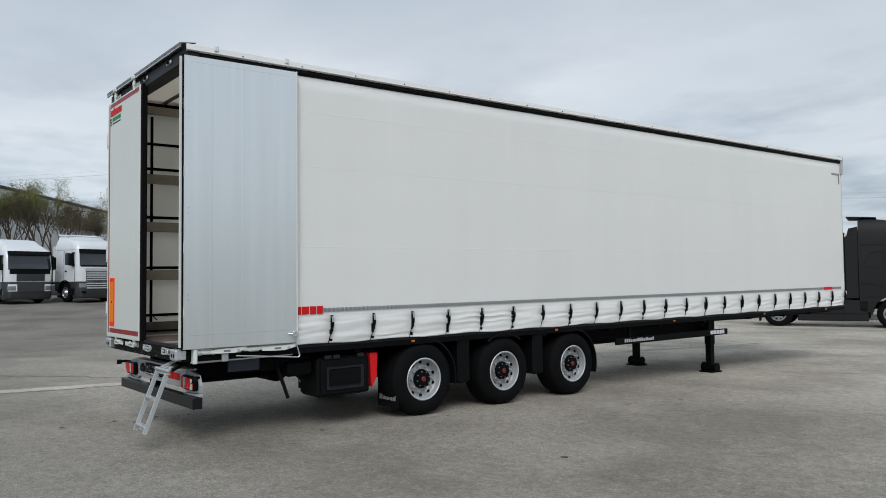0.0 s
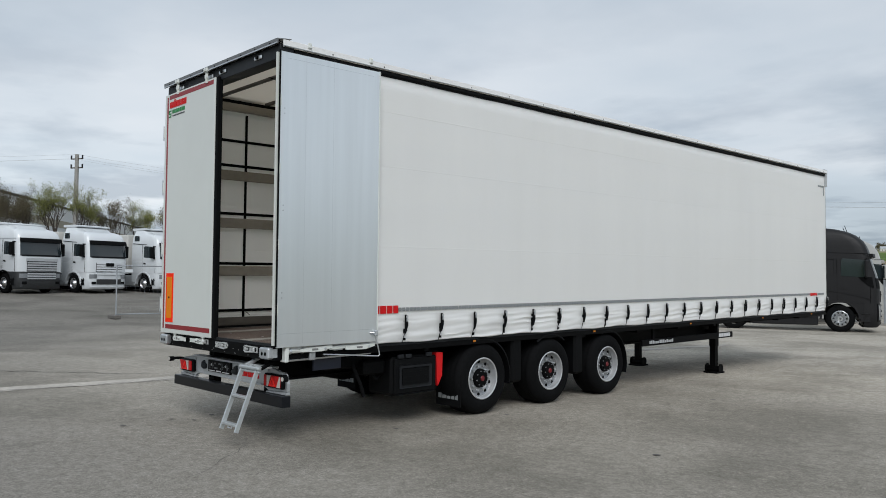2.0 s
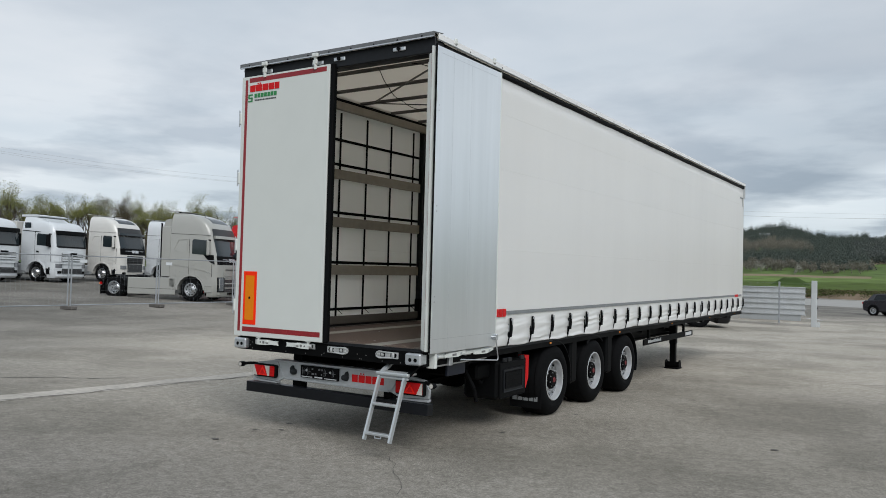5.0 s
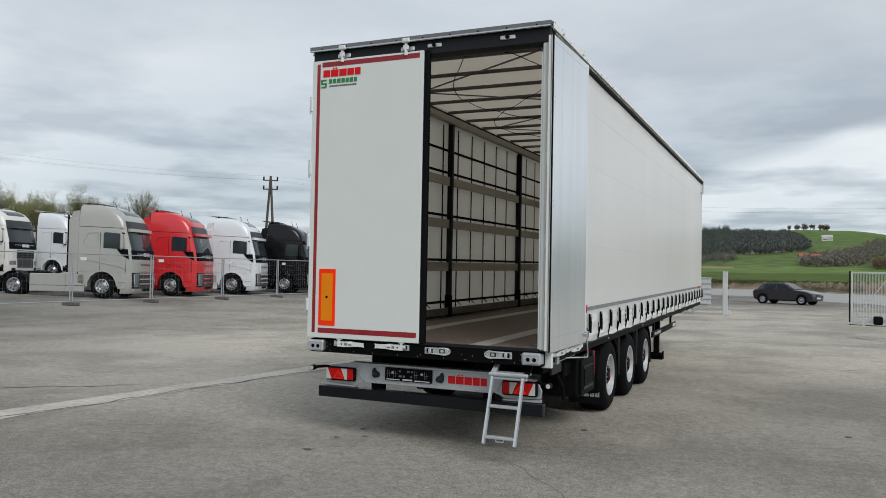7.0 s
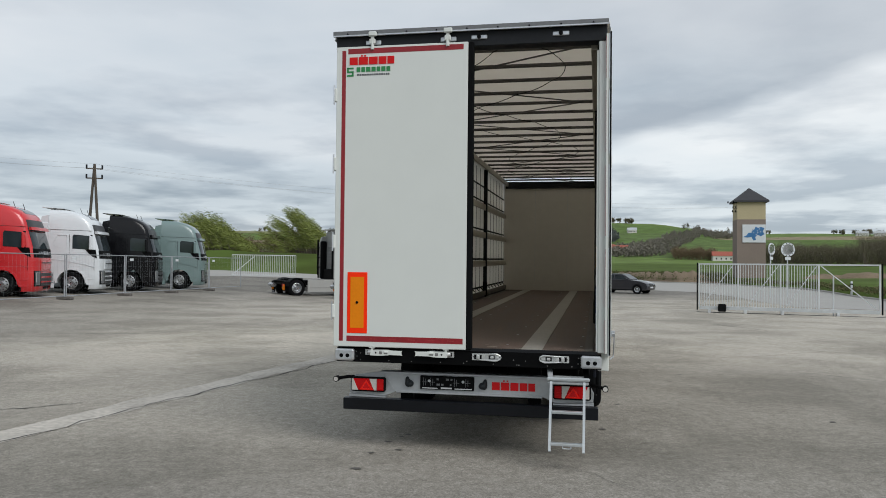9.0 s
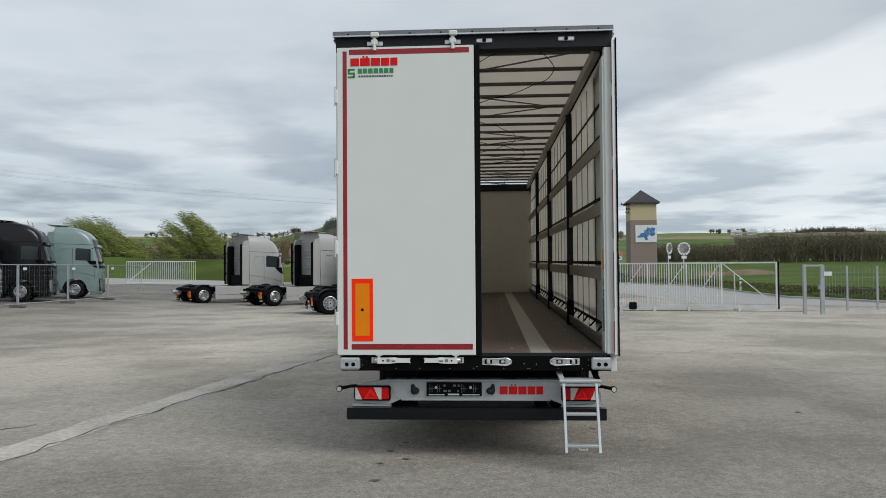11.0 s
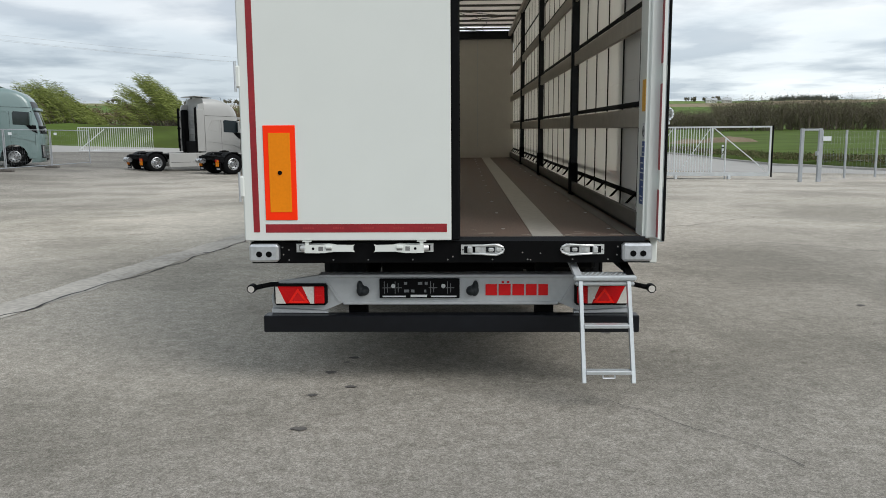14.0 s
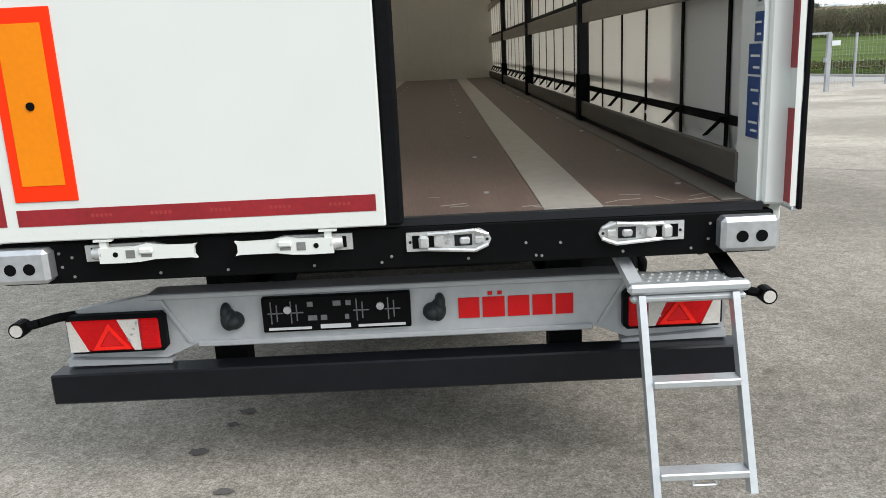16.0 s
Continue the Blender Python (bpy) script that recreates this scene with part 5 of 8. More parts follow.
LOW_CAB = [(1.10, 1.34, 1.2, 0.45), (1.80, 1.35, 1.21, 0.45), (2.55, 1.22, 1.19, 0.45), (2.72, 1.12, 1.16, 0.45), (2.85, 0.9, 1.1, 0.5), (3.05, 0.45, 1.0, 0.5), (3.28, 0.0, 0.95, 0.4), (3.34, -0.5, 0.85, 0.2)]


def lorry(label, paint, style, at, group, tractor=True, box_body=False, deflectors=False):
    """A tractor unit; the origin lies on the ground under the front axle, and it heads along +x."""
    root = thing("lorry", label, "lorry", group, at=at)
    P = PAINT[paint]
    high = style in ("new_high", "old_high")
    shell = CabShell({"new_high": HIGH_CAB, "old_high": HIGH_CAB, "low": LOW_CAB}.get(style, UPRIGHT_CAB), -1.02)
    lower = M["grille"] if style == "slatted" else P
    cab = part("cab", shell.body(), P, root, "tall sleeper cab with rounded front corners", smooth=True)
    wing = [(0.64 * math.cos(radians(d)), 0.5 + 0.64 * math.sin(radians(d))) for d in (178, 155, 130, 105, 80, 55, 30, 2)]
    part("lower_cab", prism(bmesh.new(), [(-1.02, 1.10), (-1.02, 0.62), (-0.66, 0.56)] + wing + [(0.68, 0.40), (0.98, 0.40), (0.98, 1.10)], "y", -1.225, 1.225), lower, root, "cab side with the wheel opening")
    apron = CabShell([(0.20, 1.28, 1.17, 0.55), (0.30, 1.36, 1.22, 0.58), (0.75, 1.375, 1.235, 0.60), (1.10, 1.36, 1.235, 0.60)], 0.80)
    bump = part("bumper", apron.body(), M["grille"] if style in ("slatted", "low") else P, root, "front bumper and apron", smooth=True)
    zb, zt = (2.02, 2.74) if high else ((1.72, 2.5) if style == "low" else (1.92, 2.66))
    part("windscreen", shell.patch(zb, zt, -53, 53, 0.012, narrow=0.04), M["glass"], cab, "dark windscreen", smooth=True)
    if high:
        part("dark_front_band", shell.patch(1.64, 2.02, -56, 56, 0.010, 2), M["plastic"], cab, "black band below the windscreen", smooth=True)
        part("roof_front", shell.patch(2.75, 3.24, -52, 52, 0.010, 3, narrow=0.05), M["grille"], cab, "black panel above the windscreen", smooth=True)
        bm = shell.patch(2.80, 2.93, -48, 48, 0.16, 4, 12)
        part("sun_visor", bm, M["glass"] if style == "old_high" else P, root, "sun visor in the body colour", smooth=True)
        part("front_line", shell.patch(1.86, 1.885, -26, 26, 0.02, 2), M["chrome"], cab)
        part("badge", shell.patch(1.76, 1.92, -3, 3, 0.026, 2, 2), M["chrome"], cab, "plain emblem")
    else:
        part("sun_visor", shell.patch(zt - 0.03, zt + 0.17, -52, 52, 0.13, 4), M["plastic"], root, "dark sun visor", smooth=True)
        part("wiper", shell.patch(zb - 0.03, zb + 0.05, -46, 46, 0.02, 2), M["plastic"], cab)
    # face
    if style == "new_high":
        part("grille_frame", shell.patch(1.13, 1.55, -19, 19, 0.03, 2), P, root, "grille frame", smooth=True)
        part("grille_gap", shell.patch(1.40, 1.44, -16, 16, 0.05, 2), M["grille"], root)
        g = part("grille", apron.patch(0.42, 1.06, -19, 19, 0.02, 3), M["grille"], root, "dark radiator grille with slats")
        for z in (0.99, 0.78, 0.58):
            part("slat", apron.patch(z, z + 0.055, -18, 18, 0.045, 3), P, g)
        part("number_plate", apron.patch(0.30, 0.40, -5, 5, 0.03, 2, 3), M["black"], root, "empty plate holder")
    elif style == "old_high":
        g = part("grille", shell.patch(1.12, 1.58, -18, 18, 0.03, 2), M["grille"], root, "large dark radiator grille")
        part("grille", apron.patch(0.62, 1.09, -16, 16, 0.03, 2), M["grille"], root, "large dark radiator grille")
        for z in (1.2, 1.3, 1.4, 1.5):
            part("slat", shell.patch(z, z + 0.02, -17, 17, 0.045, 2), M["plastic"], g)
    elif style == "slatted":
        g = part("grille", shell.patch(1.12, 1.75, -25, 25, 0.03, 2), M["grille"], root, "wide grille with grey slats")
        for z in (1.16, 1.28, 1.40, 1.52):
            part("slat", shell.patch(z, z + 0.075, -24, 24, 0.055, 2), M["greyprofile"], g)
        part("grille_head", shell.patch(1.64, 1.80, -28, 28, 0.05, 2), M["greyprofile"], root)
        for z in (0.72, 0.84, 0.96):
            part("slat", apron.patch(z, z + 0.07, -22, 22, 0.045, 2), M["greyprofile"], g)
    elif style == "low":
        part("grille", shell.patch(1.14, 1.50, -20, 20, 0.03, 2), M["grille"], root, "dark grille")
        part("dark_front_band", shell.patch(1.50, 1.72, -46, 46, 0.010, 2), M["plastic"], cab, smooth=True)
        part("bumper_face", apron.patch(0.62, 0.98, -50, 50, 0.02, 2), P, root)
        part("air_intake", apron.patch(0.60, 1.06, -18, 18, 0.035, 2), M["grille"], root)
    else:
        g = part("grille", shell.patch(1.14, 1.62, -25, 25, 0.02, 2), M["grille"], root, "radiator grille with broad slats in body colour")
        for z in (1.16, 1.29, 1.42, 1.54):
            part("slat", shell.patch(z, z + 0.095, -24, 24, 0.05, 3), P, g)
        part("slat", apron.patch(0.98, 1.07, -22, 22, 0.05, 3), P, g)
        part("badge", shell.patch(1.44, 1.62, -2.2, 2.2, 0.075, 2, 3), M["plastic"], root, "plain round emblem")
        part("air_intake", apron.patch(0.46, 0.74, -22, 22, 0.03, 2), M["grille"], root, "dark lower intake")
        part("lip", apron.patch(0.28, 0.36, -46, 46, 0.03, 2), P, root)
    for s in (-1, 1):
        y0, y1 = sorted((s * 1.215, s * 1.246))

        def side(name, outline, m, parent=cab, label="", t=0.0):
            a, b = sorted((s * 1.20, s * (1.2475 + t)))
            return part(name, prism(bmesh.new(), outline, "y", a, b), m, parent, label)

        wf = 0.92 if high else 1.0
        wz = 2.08 if high else (1.78 if style == "low" else 1.98)
        side("side_window", [(0.04, wz + 0.02), (wf, wz - 0.03), (wf - 0.10, wz + 0.62), (0.10, wz + 0.68), (0.04, wz + 0.6)], M["glass"], label="dark side window")
        side("door_gap", [(-0.10, 0.9), (-0.092, 0.9), (-0.092, 2.75), (-0.10, 2.75)], M["plastic"], t=0.001)
        side("door_gap", [(1.0, 1.1), (1.008, 1.1), (1.008, 2.0), (1.0, 2.0)], M["plastic"], t=0.001)
        side("door_handle", [(0.02, 1.62), (0.20, 1.60), (0.20, 1.68), (0.02, 1.70)], M["plastic"] if not high else P, label="door handle", t=0.012)
        if high:
            if style == "new_high":
                side("window_wedge", [(0.60, 2.06), (1.06, 2.06), (1.12, 1.66), (0.92, 1.74), (0.74, 1.90)], M["plastic"], t=0.001)
            side("crease", [(-1.0, 1.64), (-0.1, 1.50), (0.6, 1.37), (1.02, 1.24), (1.02, 1.225), (0.6, 1.355), (-0.1, 1.485), (-1.0, 1.625)], P, t=0.014)
            side("roof_joint", [(-1.0, 2.985), (0.9, 2.93), (0.9, 2.942), (-1.0, 2.997)], M["plastic"], t=-0.026)
            pan = [(-0.84, 2.28), (-0.70, 2.20), (-0.2, 2.10), (-0.2, 2.74), (-0.62, 2.72)]
            bm = bmesh.new()
            for a, b in zip(pan, pan[1:] + pan[:1]):
                beam(bm, (a[0], s * 1.236, a[1]), (b[0], s * 1.236, b[1]), 0.02, 0.018)
            part("panel_edge", bm, P, cab)["kind"] = "stuff"
        elif style == "upright":
            side("bunk_window", [(-0.86, 2.93), (-0.42, 2.93), (-0.45, 3.26), (-0.86, 3.26)], M["glass"], label="dark upper panel", t=-0.05)
            side("roof_joint", [(-0.95, 2.80), (0.25, 2.72), (0.25, 2.75), (-0.95, 2.84)], M["plastic"], t=-0.012)
        elif style == "slatted":
            side("roof_joint", [(-1.0, 2.80), (1.0, 2.80), (1.0, 2.815), (-1.0, 2.815)], M["greyprofile"], t=-0.015)
            side("side_panel", [(-0.62, 2.0), (-0.25, 2.0), (-0.25, 2.55), (-0.58, 2.55)], P, t=0.01)
        # mirrors on short arms at the front of the door
        ms = (1.29, 1.45) if high else (1.28, 1.50)
        a, b = sorted((s * ms[0], s * ms[1]))
        mx = (0.80, 0.93) if high else (0.86, 1.02)
        mm = part("mirror", B(mx[0], mx[1], a, b, wz - 0.04, wz + 0.62, bevel=0.04), P if high else M["plastic"], root, "slim door mirror" if high else "black door mirror")
        part("mirror_glass", B(mx[0] - 0.012, mx[0] + 0.002, a + 0.02, b - 0.02, wz + 0.02, wz + 0.56), M["glass"], mm)
        part("mirror_arm", rod(bmesh.new(), (mx[1] - 0.05, s * 1.20, wz + 0.64), (mx[1] - 0.05, s * 1.36, wz + 0.64), 0.035, 6), M["plastic"], mm)
        part("mirror_foot", rod(bmesh.new(), (mx[1] - 0.05, s * 1.20, wz - 0.05), (mx[1] - 0.05, s * 1.36, wz - 0.05), 0.035, 6), M["plastic"], mm)
        # lamps wrap round the corner of the apron
        d0, d1 = sorted((s * 21, s * 54))
        if style == "new_high":
            part("lamp_surround", apron.patch(0.42, 1.08, d0 - 1, d1 + 1, 0.012, 3, 8), M["plastic"], root, smooth=True)
            part("headlamp", apron.patch(0.47, 1.05, min(s * 23, s * 46), max(s * 23, s * 46), 0.024, 3, 8, narrow=-0.15), M["headlens"], root, "tall clear headlamp", smooth=True)
            part("day_lamp", apron.patch(0.60, 1.0, min(s * 43, s * 44.5), max(s * 43, s * 44.5), 0.030, 3, 3), M["whitelens"], root)
        else:
            zl = 0.78 if style != "low" else 0.66
            part("headlamp", apron.patch(zl, zl + 0.22, d0, d1, 0.022, 2, 8), M["headlens"], root, "clear headlamp", smooth=True)
            if style != "low":
                part("fog_lamp", apron.patch(0.46, 0.60, min(s * 24, s * 42), max(s * 24, s * 42), 0.022, 2, 6), M["plastic"], root, "dark fog lamp recess", smooth=True)
        a, b = sorted((s * 1.20, s * 1.232))
        if style != "new_high":
            part("step_well", prism(bmesh.new(), [(0.72, 0.44), (0.96, 0.44), (0.96, 0.80), (0.70, 0.74)], "y", a, b), M["plastic"], root, "dark step recess")
        for z in (0.43, 0.70):
            part("step", B(0.70, 1.0, min(s * 1.20, s * 1.245), max(s * 1.20, s * 1.245), z - 0.02, z + 0.015, bevel=0.006), M["plastic"] if style != "new_high" else P, root)
        ro, ri = (0.70, 0.62)
        bm = bmesh.new()
        dg = (182, 165, 140, 115, 90, 65, 40, 15, 0)
        for p, q in zip(dg, dg[1:]):
            prism(bm, [(r * math.cos(radians(d)), 0.5 + r * math.sin(radians(d))) for r, d in ((ro, p), (ro, q), (ri, q), (ri, p))], "y", min(s * 1.06, s * 1.252), max(s * 1.06, s * 1.252))
        bmesh.ops.remove_doubles(bm, verts=bm.verts, dist=0.001)
        part("wheel_arch", bm, M["plastic"] if style in ("slatted", "low") else P, root, "wheel arch lip")
        lorry_wheel(root, 0.0, s * 1.20, 0.505, s)
        lorry_wheel(root, -3.75, s * 1.22, 0.505, s, True)
        if tractor:
            skirted = high and style == "new_high"
            if skirted:
                sk = part("side_skirt", B(-3.08, -0.74, min(s * 1.17, s * 1.225), max(s * 1.17, s * 1.225), 0.24, 1.0, bevel=0.03), P, root, "long side skirt over the tanks")
                part("skirt_line", B(-3.0, -0.75, min(s * 1.222, s * 1.229), max(s * 1.222, s * 1.229), 0.50, 0.515), M["plastic"], sk)
                part("skirt_line", B(-1.55, -1.54, min(s * 1.222, s * 1.229), max(s * 1.222, s * 1.229), 0.28, 0.96), M["plastic"], sk)
            else:
                part("fuel_tank", B(-2.3, -0.80, min(s * 0.62, s * 1.20), max(s * 0.62, s * 1.20), 0.36, 0.98, bevel=0.07), M["greyprofile"], root, "grey metal fuel tank")
            bm = bmesh.new()
            prev = None
            for k in range(9):
                a = radians(5 + 170 * k / 8)
                pr = [bm.verts.new((-3.75 + rr * math.cos(a), s * yy, 0.505 + rr * math.sin(a))) for yy, rr in ((0.66, 0.60), (1.245, 0.60), (1.245, 0.565), (0.66, 0.565))]
                if prev:
                    for i in range(4):
                        bm.faces.new((prev[i], prev[(i + 1) % 4], pr[(i + 1) % 4], pr[i]))
                prev = pr
            part("rear_mudguard", bm, M["plastic"], root, "black rear mudguard", smooth=True)
            lamp = part("rear_lamp", B(-4.50, -4.42, min(s * 0.74, s * 1.16), max(s * 0.74, s * 1.16), 0.62, 0.74, bevel=0.01), M["redlens"], root, "red rear lamp")
            part("marker_board", B(-4.515, -4.50, min(s * 0.98, s * 1.16), max(s * 0.98, s * 1.16), 0.63, 0.73), M["orange"], lamp, "small orange reflector")
            part("rear_flap", B(-4.43, -4.41, min(s * 0.68, s * 1.22), max(s * 0.68, s * 1.22), 0.20, 0.60), M["rubber"], root, "black mudflap")
        if deflectors or style == "new_high":
            dd = part("wind_deflector", B(-1.46, -1.03, min(s * 1.165, s * 1.225), max(s * 1.165, s * 1.225), 1.06, 3.30, bevel=0.02), P, root, "side wind deflector")
            bm = prism(bmesh.new(), [(-1.40, 3.30), (-1.03, 3.30), (-1.03, 3.66), (-1.32, 3.60)], "y", min(s * 1.05, s * 1.19), max(s * 1.05, s * 1.19))
            part("deflector_top", bm, P, dd)
            part("deflector_edge", B(-1.52, -1.46, min(s * 1.14, s * 1.22), max(s * 1.14, s * 1.22), 1.06, 3.45, bevel=0.01), M["rubber"], dd, "black rubber edge")
    if high:
        rf = part("roof_spoiler", prism(bmesh.new(), [(-1.40, 4.02), (-0.45, 3.97), (-0.43, 3.985), (-1.40, 4.05)], "y", -0.95, 0.95), P, root, "flat roof spoiler")
        for y in (-0.7, 0.7):
            part("spoiler_strut", B(-0.95, -0.85, y - 0.02, y + 0.02, 3.85, 4.0), M["black"], rf)
        for y in (-0.6, 0.6):
            part("aerial", rod(bmesh.new(), (0.30, y, 3.74), (0.20, y, 4.02), 0.012, 5), M["black"], root)
        part("roof_window", shell.patch(3.50, 3.76, -24, 24, 0.008, 2), M["glass"], cab, "dark roof window", smooth=True)
    elif style == "upright":
        part("roof_spoiler", prism(bmesh.new(), [(-1.3, 3.60), (-0.05, 3.60), (0.0, 3.66), (-0.3, 3.72), (-1.3, 3.72)], "y", -1.0, 1.0), P, root, "roof spoiler")
    elif style == "slatted":
        part("roof_spoiler", prism(bmesh.new(), [(-1.02, 3.60), (-0.1, 3.52), (-0.05, 3.58), (-1.02, 3.70)], "y", -1.05, 1.05), P, root, "roof spoiler")
        part("intake_duct", B(-1.5, -1.05, 0.7, 1.15, 1.3, 3.3, bevel=0.04), M["grille"], root, "dark intake duct behind the cab")
    # frame
    ch = bmesh.new()
    for s in (-1, 1):
        box(ch, -4.45, 0.8, s * 0.42 - 0.05, s * 0.42 + 0.05, 0.66, 0.92)
    box(ch, -4.45, -4.36, -1.1, 1.1, 0.70, 0.84)
    part("frame", ch, M["black"], root, "black ladder frame")
    part("fifth_wheel", B(-4.0, -3.1, -0.46, 0.46, 0.95, 1.08, bevel=0.04), M["black"], root, "black fifth-wheel plate")
    part("cab_back_gear", B(-1.32, -1.05, -0.75, 0.75, 0.95, 1.62, bevel=0.05), M["black"], root, "hoses and gear behind the cab")
    if deflectors:
        bt = part("air_bottle", rod(bmesh.new(), (-4.62, 0.30, 0.66), (-4.62, 1.0, 0.66), 0.13, 14), M["chrome"], root, "bright metal air bottle", smooth=True)
        part("bottle_strap", rod(bmesh.new(), (-4.62, 0.5, 0.66), (-4.62, 0.53, 0.66), 0.134, 14), M["black"], bt)
        for k in range(6):
            part("wall_rib", B(-1.075, -1.04, -0.85, 0.7, 1.98 + k * 0.19, 2.06 + k * 0.19, bevel=0.012), P, root)
        part("intake_duct", B(-1.4, -1.06, 0.84, 1.10, 1.0, 3.35, bevel=0.05), M["black"], root, "black intake duct")
        part("cab_rear_panel", B(-1.045, -1.022, -1.0, 1.0, 1.9, 3.1, bevel=0.008), P, root)
        part("rear_deck", B(-4.48, -2.2, -0.88, 0.88, 0.86, 0.955, bevel=0.03), M["black"], root, "black deck plates over the frame")
        for s in (-1, 1):
            y0, y1 = sorted((s * 0.70, s * 1.235))
            part("lamp_box", B(-4.47, -4.22, y0, y1, 0.60, 0.90, bevel=0.03), M["plastic"], root, "black rear lamp box")
            part("hazard_board", B(-4.49, -4.475, min(s * 0.80, s * 1.16), max(s * 0.80, s * 1.16), 0.40, 0.61, bevel=0.003), M["orange"], root, "orange hazard board")
            part("flap_mark", B(-4.437, -4.431, min(s * 0.80, s * 1.14), max(s * 0.80, s * 1.14), 0.25, 0.31), M["markwhite"], root, "white print as a plain bar")
            part("catwalk_rail", rod(bmesh.new(), (-1.55, s * 1.16, 1.25), (-1.55, s * 1.16, 3.4), 0.03, 8), M["black"], root)
        for z in (1.7, 2.3, 2.9):
            part("deflector_bracket", B(-1.62, -1.45, 1.02, 1.16, z, z + 0.06, bevel=0.01), M["black"], root)
    if box_body:
        part("box_body", B(-8.5, -1.4, -1.25, 1.25, 1.15, 3.35, bevel=0.03), PAINT["warm_white"], root, "white cargo body")
    return root


def stand(x, y, heading, size=1.0):
    return pose(x, y, rise(x, y), 0, 0, heading) @ Matrix.Diagonal((size, size, size, 1))


def on_wheel(x, y, heading):
    """Place a lorry by its near front wheel."""
    h = radians(heading)
    return stand(x - math.sin(h) * 1.25, y + math.cos(h) * 1.25, heading, 1.04)


M["headlens"] = mat("headlamp_glass", (0.16, 0.17, 0.18), 0.12, var=0.3, scale=12, spec=0.8)
ROW_B = "white lorries in the far row"
for _y, _st, _pt, _bx, _lb in ((4.0, "low", "white", True, "white box lorry with a low cab and dark visor"), (7.5, "slatted", "white", False, "white tractor unit with a grey slatted grille"), (11.05, "upright", "white", True, "white lorry with a dark visor and slatted grille"), (15.05, "upright", "white", True, "white lorry with a dark visor and slatted grille"), (19.06, "upright", "white", True, "white lorry with a dark visor and slatted grille"), (23.25, "old_high", "warm_white", False, "warm white tractor unit with a large dark grille"), (27.5, "old_high", "white", False, "white tractor unit seen behind a grey one")):
    lorry(_lb, _pt, _st, on_wheel(-38.5, _y, 16), ROW_B, True, _bx)
ROW_A = "lorries behind the site fence"
for _x, _y, _pt, _lb in ((-23.93, 18.05, "grey", "grey-beige tractor unit behind the fence"), (-24.1, 22.3, "red", "bright red tractor unit behind the fence"), (-23.9, 26.6, "white", "white tractor unit behind the fence"), (-23.73, 31.12, "black", "black tractor unit behind the fence"), (-23.29, 35.52, "green", "sage green tractor unit behind the fence")):
    lorry(_lb, _pt, "new_high", on_wheel(_x, _y, 22), ROW_A)
ROW_C = "tractor units beyond the trailer"


def on_rear_wheel(x, y, heading):
    h = radians(heading)
    return stand(x - math.sin(h) * 1.22 + math.cos(h) * 3.75, y + math.cos(h) * 1.22 + math.sin(h) * 3.75, heading)


for _x, _y, _hd, _pt, _lb in ((-15.95, 35.85, 42, "silver", "silver tractor unit seen from behind"), (-11.25, 33.6, 42, "silver", "silver tractor unit seen from behind"), (-6.5, 31.3, 62, "silver", "silver tractor unit with black wind deflector edges"), (-6.6, 25.4, 22, "matt_black", "black tractor unit with black side skirts")):
    lorry(_lb, _pt, "new_high", on_rear_wheel(_x, _y, _hd), ROW_C, True, False, True)


# ---- fences and gates ----
M["tube"] = mat("weathered_tube", (0.36, 0.38, 0.40), 0.5, 0.4, var=0.15, scale=10)
M["dirtyconc"] = mat("dirty_concrete", (0.13, 0.12, 0.11), 0.9, var=0.25, scale=6)
M["fence"] = mat("galvanised_fence", (0.60, 0.62, 0.63), 0.45, 0.35, var=0.15, scale=10)


def mesh_panel(bm, p0, p1, z0, z1, nx, nz, r=0.004):
    p0, p1 = Vector(p0), Vector(p1)
    for k in range(nx + 1):
        p = p0.lerp(p1, k / nx)
        beam(bm, (p.x, p.y, p.z + z0), (p.x, p.y, p.z + z1), r, r)
    for k in range(nz + 1):
        z = z0 + (z1 - z0) * k / nz
        beam(bm, (p0.x, p0.y, p0.z + z), (p1.x, p1.y, p1.z + z), r, r)


SITE_Y = [7.0, 10.6, 14.4, 18.45, 23.0, 27.37, 31.63, 35.8, 40.1]
for _a, _b in zip(SITE_Y, SITE_Y[1:]):
    _za, _zb = rise(-21.5, _a), rise(-21.5, _b)
    fp = thing("site_fence_panel", "galvanised mobile site fence panel on a concrete foot", "fence", "site fence panels")
    _bm = bmesh.new()
    for _y in (_a + 0.06, _b - 0.06):
        rod(_bm, (-21.5, _y, _za + 0.08), (-21.5, _y, _za + 2.0), 0.027, 8)
    for _z in (0.16, 1.97):
        rod(_bm, (-21.5, _a + 0.06, _za + _z), (-21.5, _b - 0.06, _za + _z), 0.022, 6)
    part("panel_frame", _bm, M["tube"], fp, "round tube frame")
    _bm = bmesh.new()
    mesh_panel(_bm, (-21.5, _a + 0.08, _za), (-21.5, _b - 0.08, _za), 0.18, 1.95, 20, 7, 0.002)
    part("wire_mesh", _bm, M["tube"], fp)["kind"] = "stuff"
    part("concrete_foot", B(-21.85, -21.15, _a - 0.12, _a + 0.12, _za, _za + 0.13, bevel=0.02), M["dirtyconc"], fp, "concrete foot block")
    part("panel_tag", B(-21.475, -21.47, (_a + 0.35), (_a + 0.65), _za + 1.72, _za + 1.84), PAINT["white"], fp)

# sliding gate: bars along most of it, an open braced tail
gate = thing("sliding_gate", "galvanised sliding yard gate with upright bars", "gate", at=pose(0, 0, -0.19) @ Matrix.Diagonal((1, 1, 1.04, 1)))
G0, G1 = Vector((5.6, 28.4, 0)), Vector((12.35, 26.9, 0))


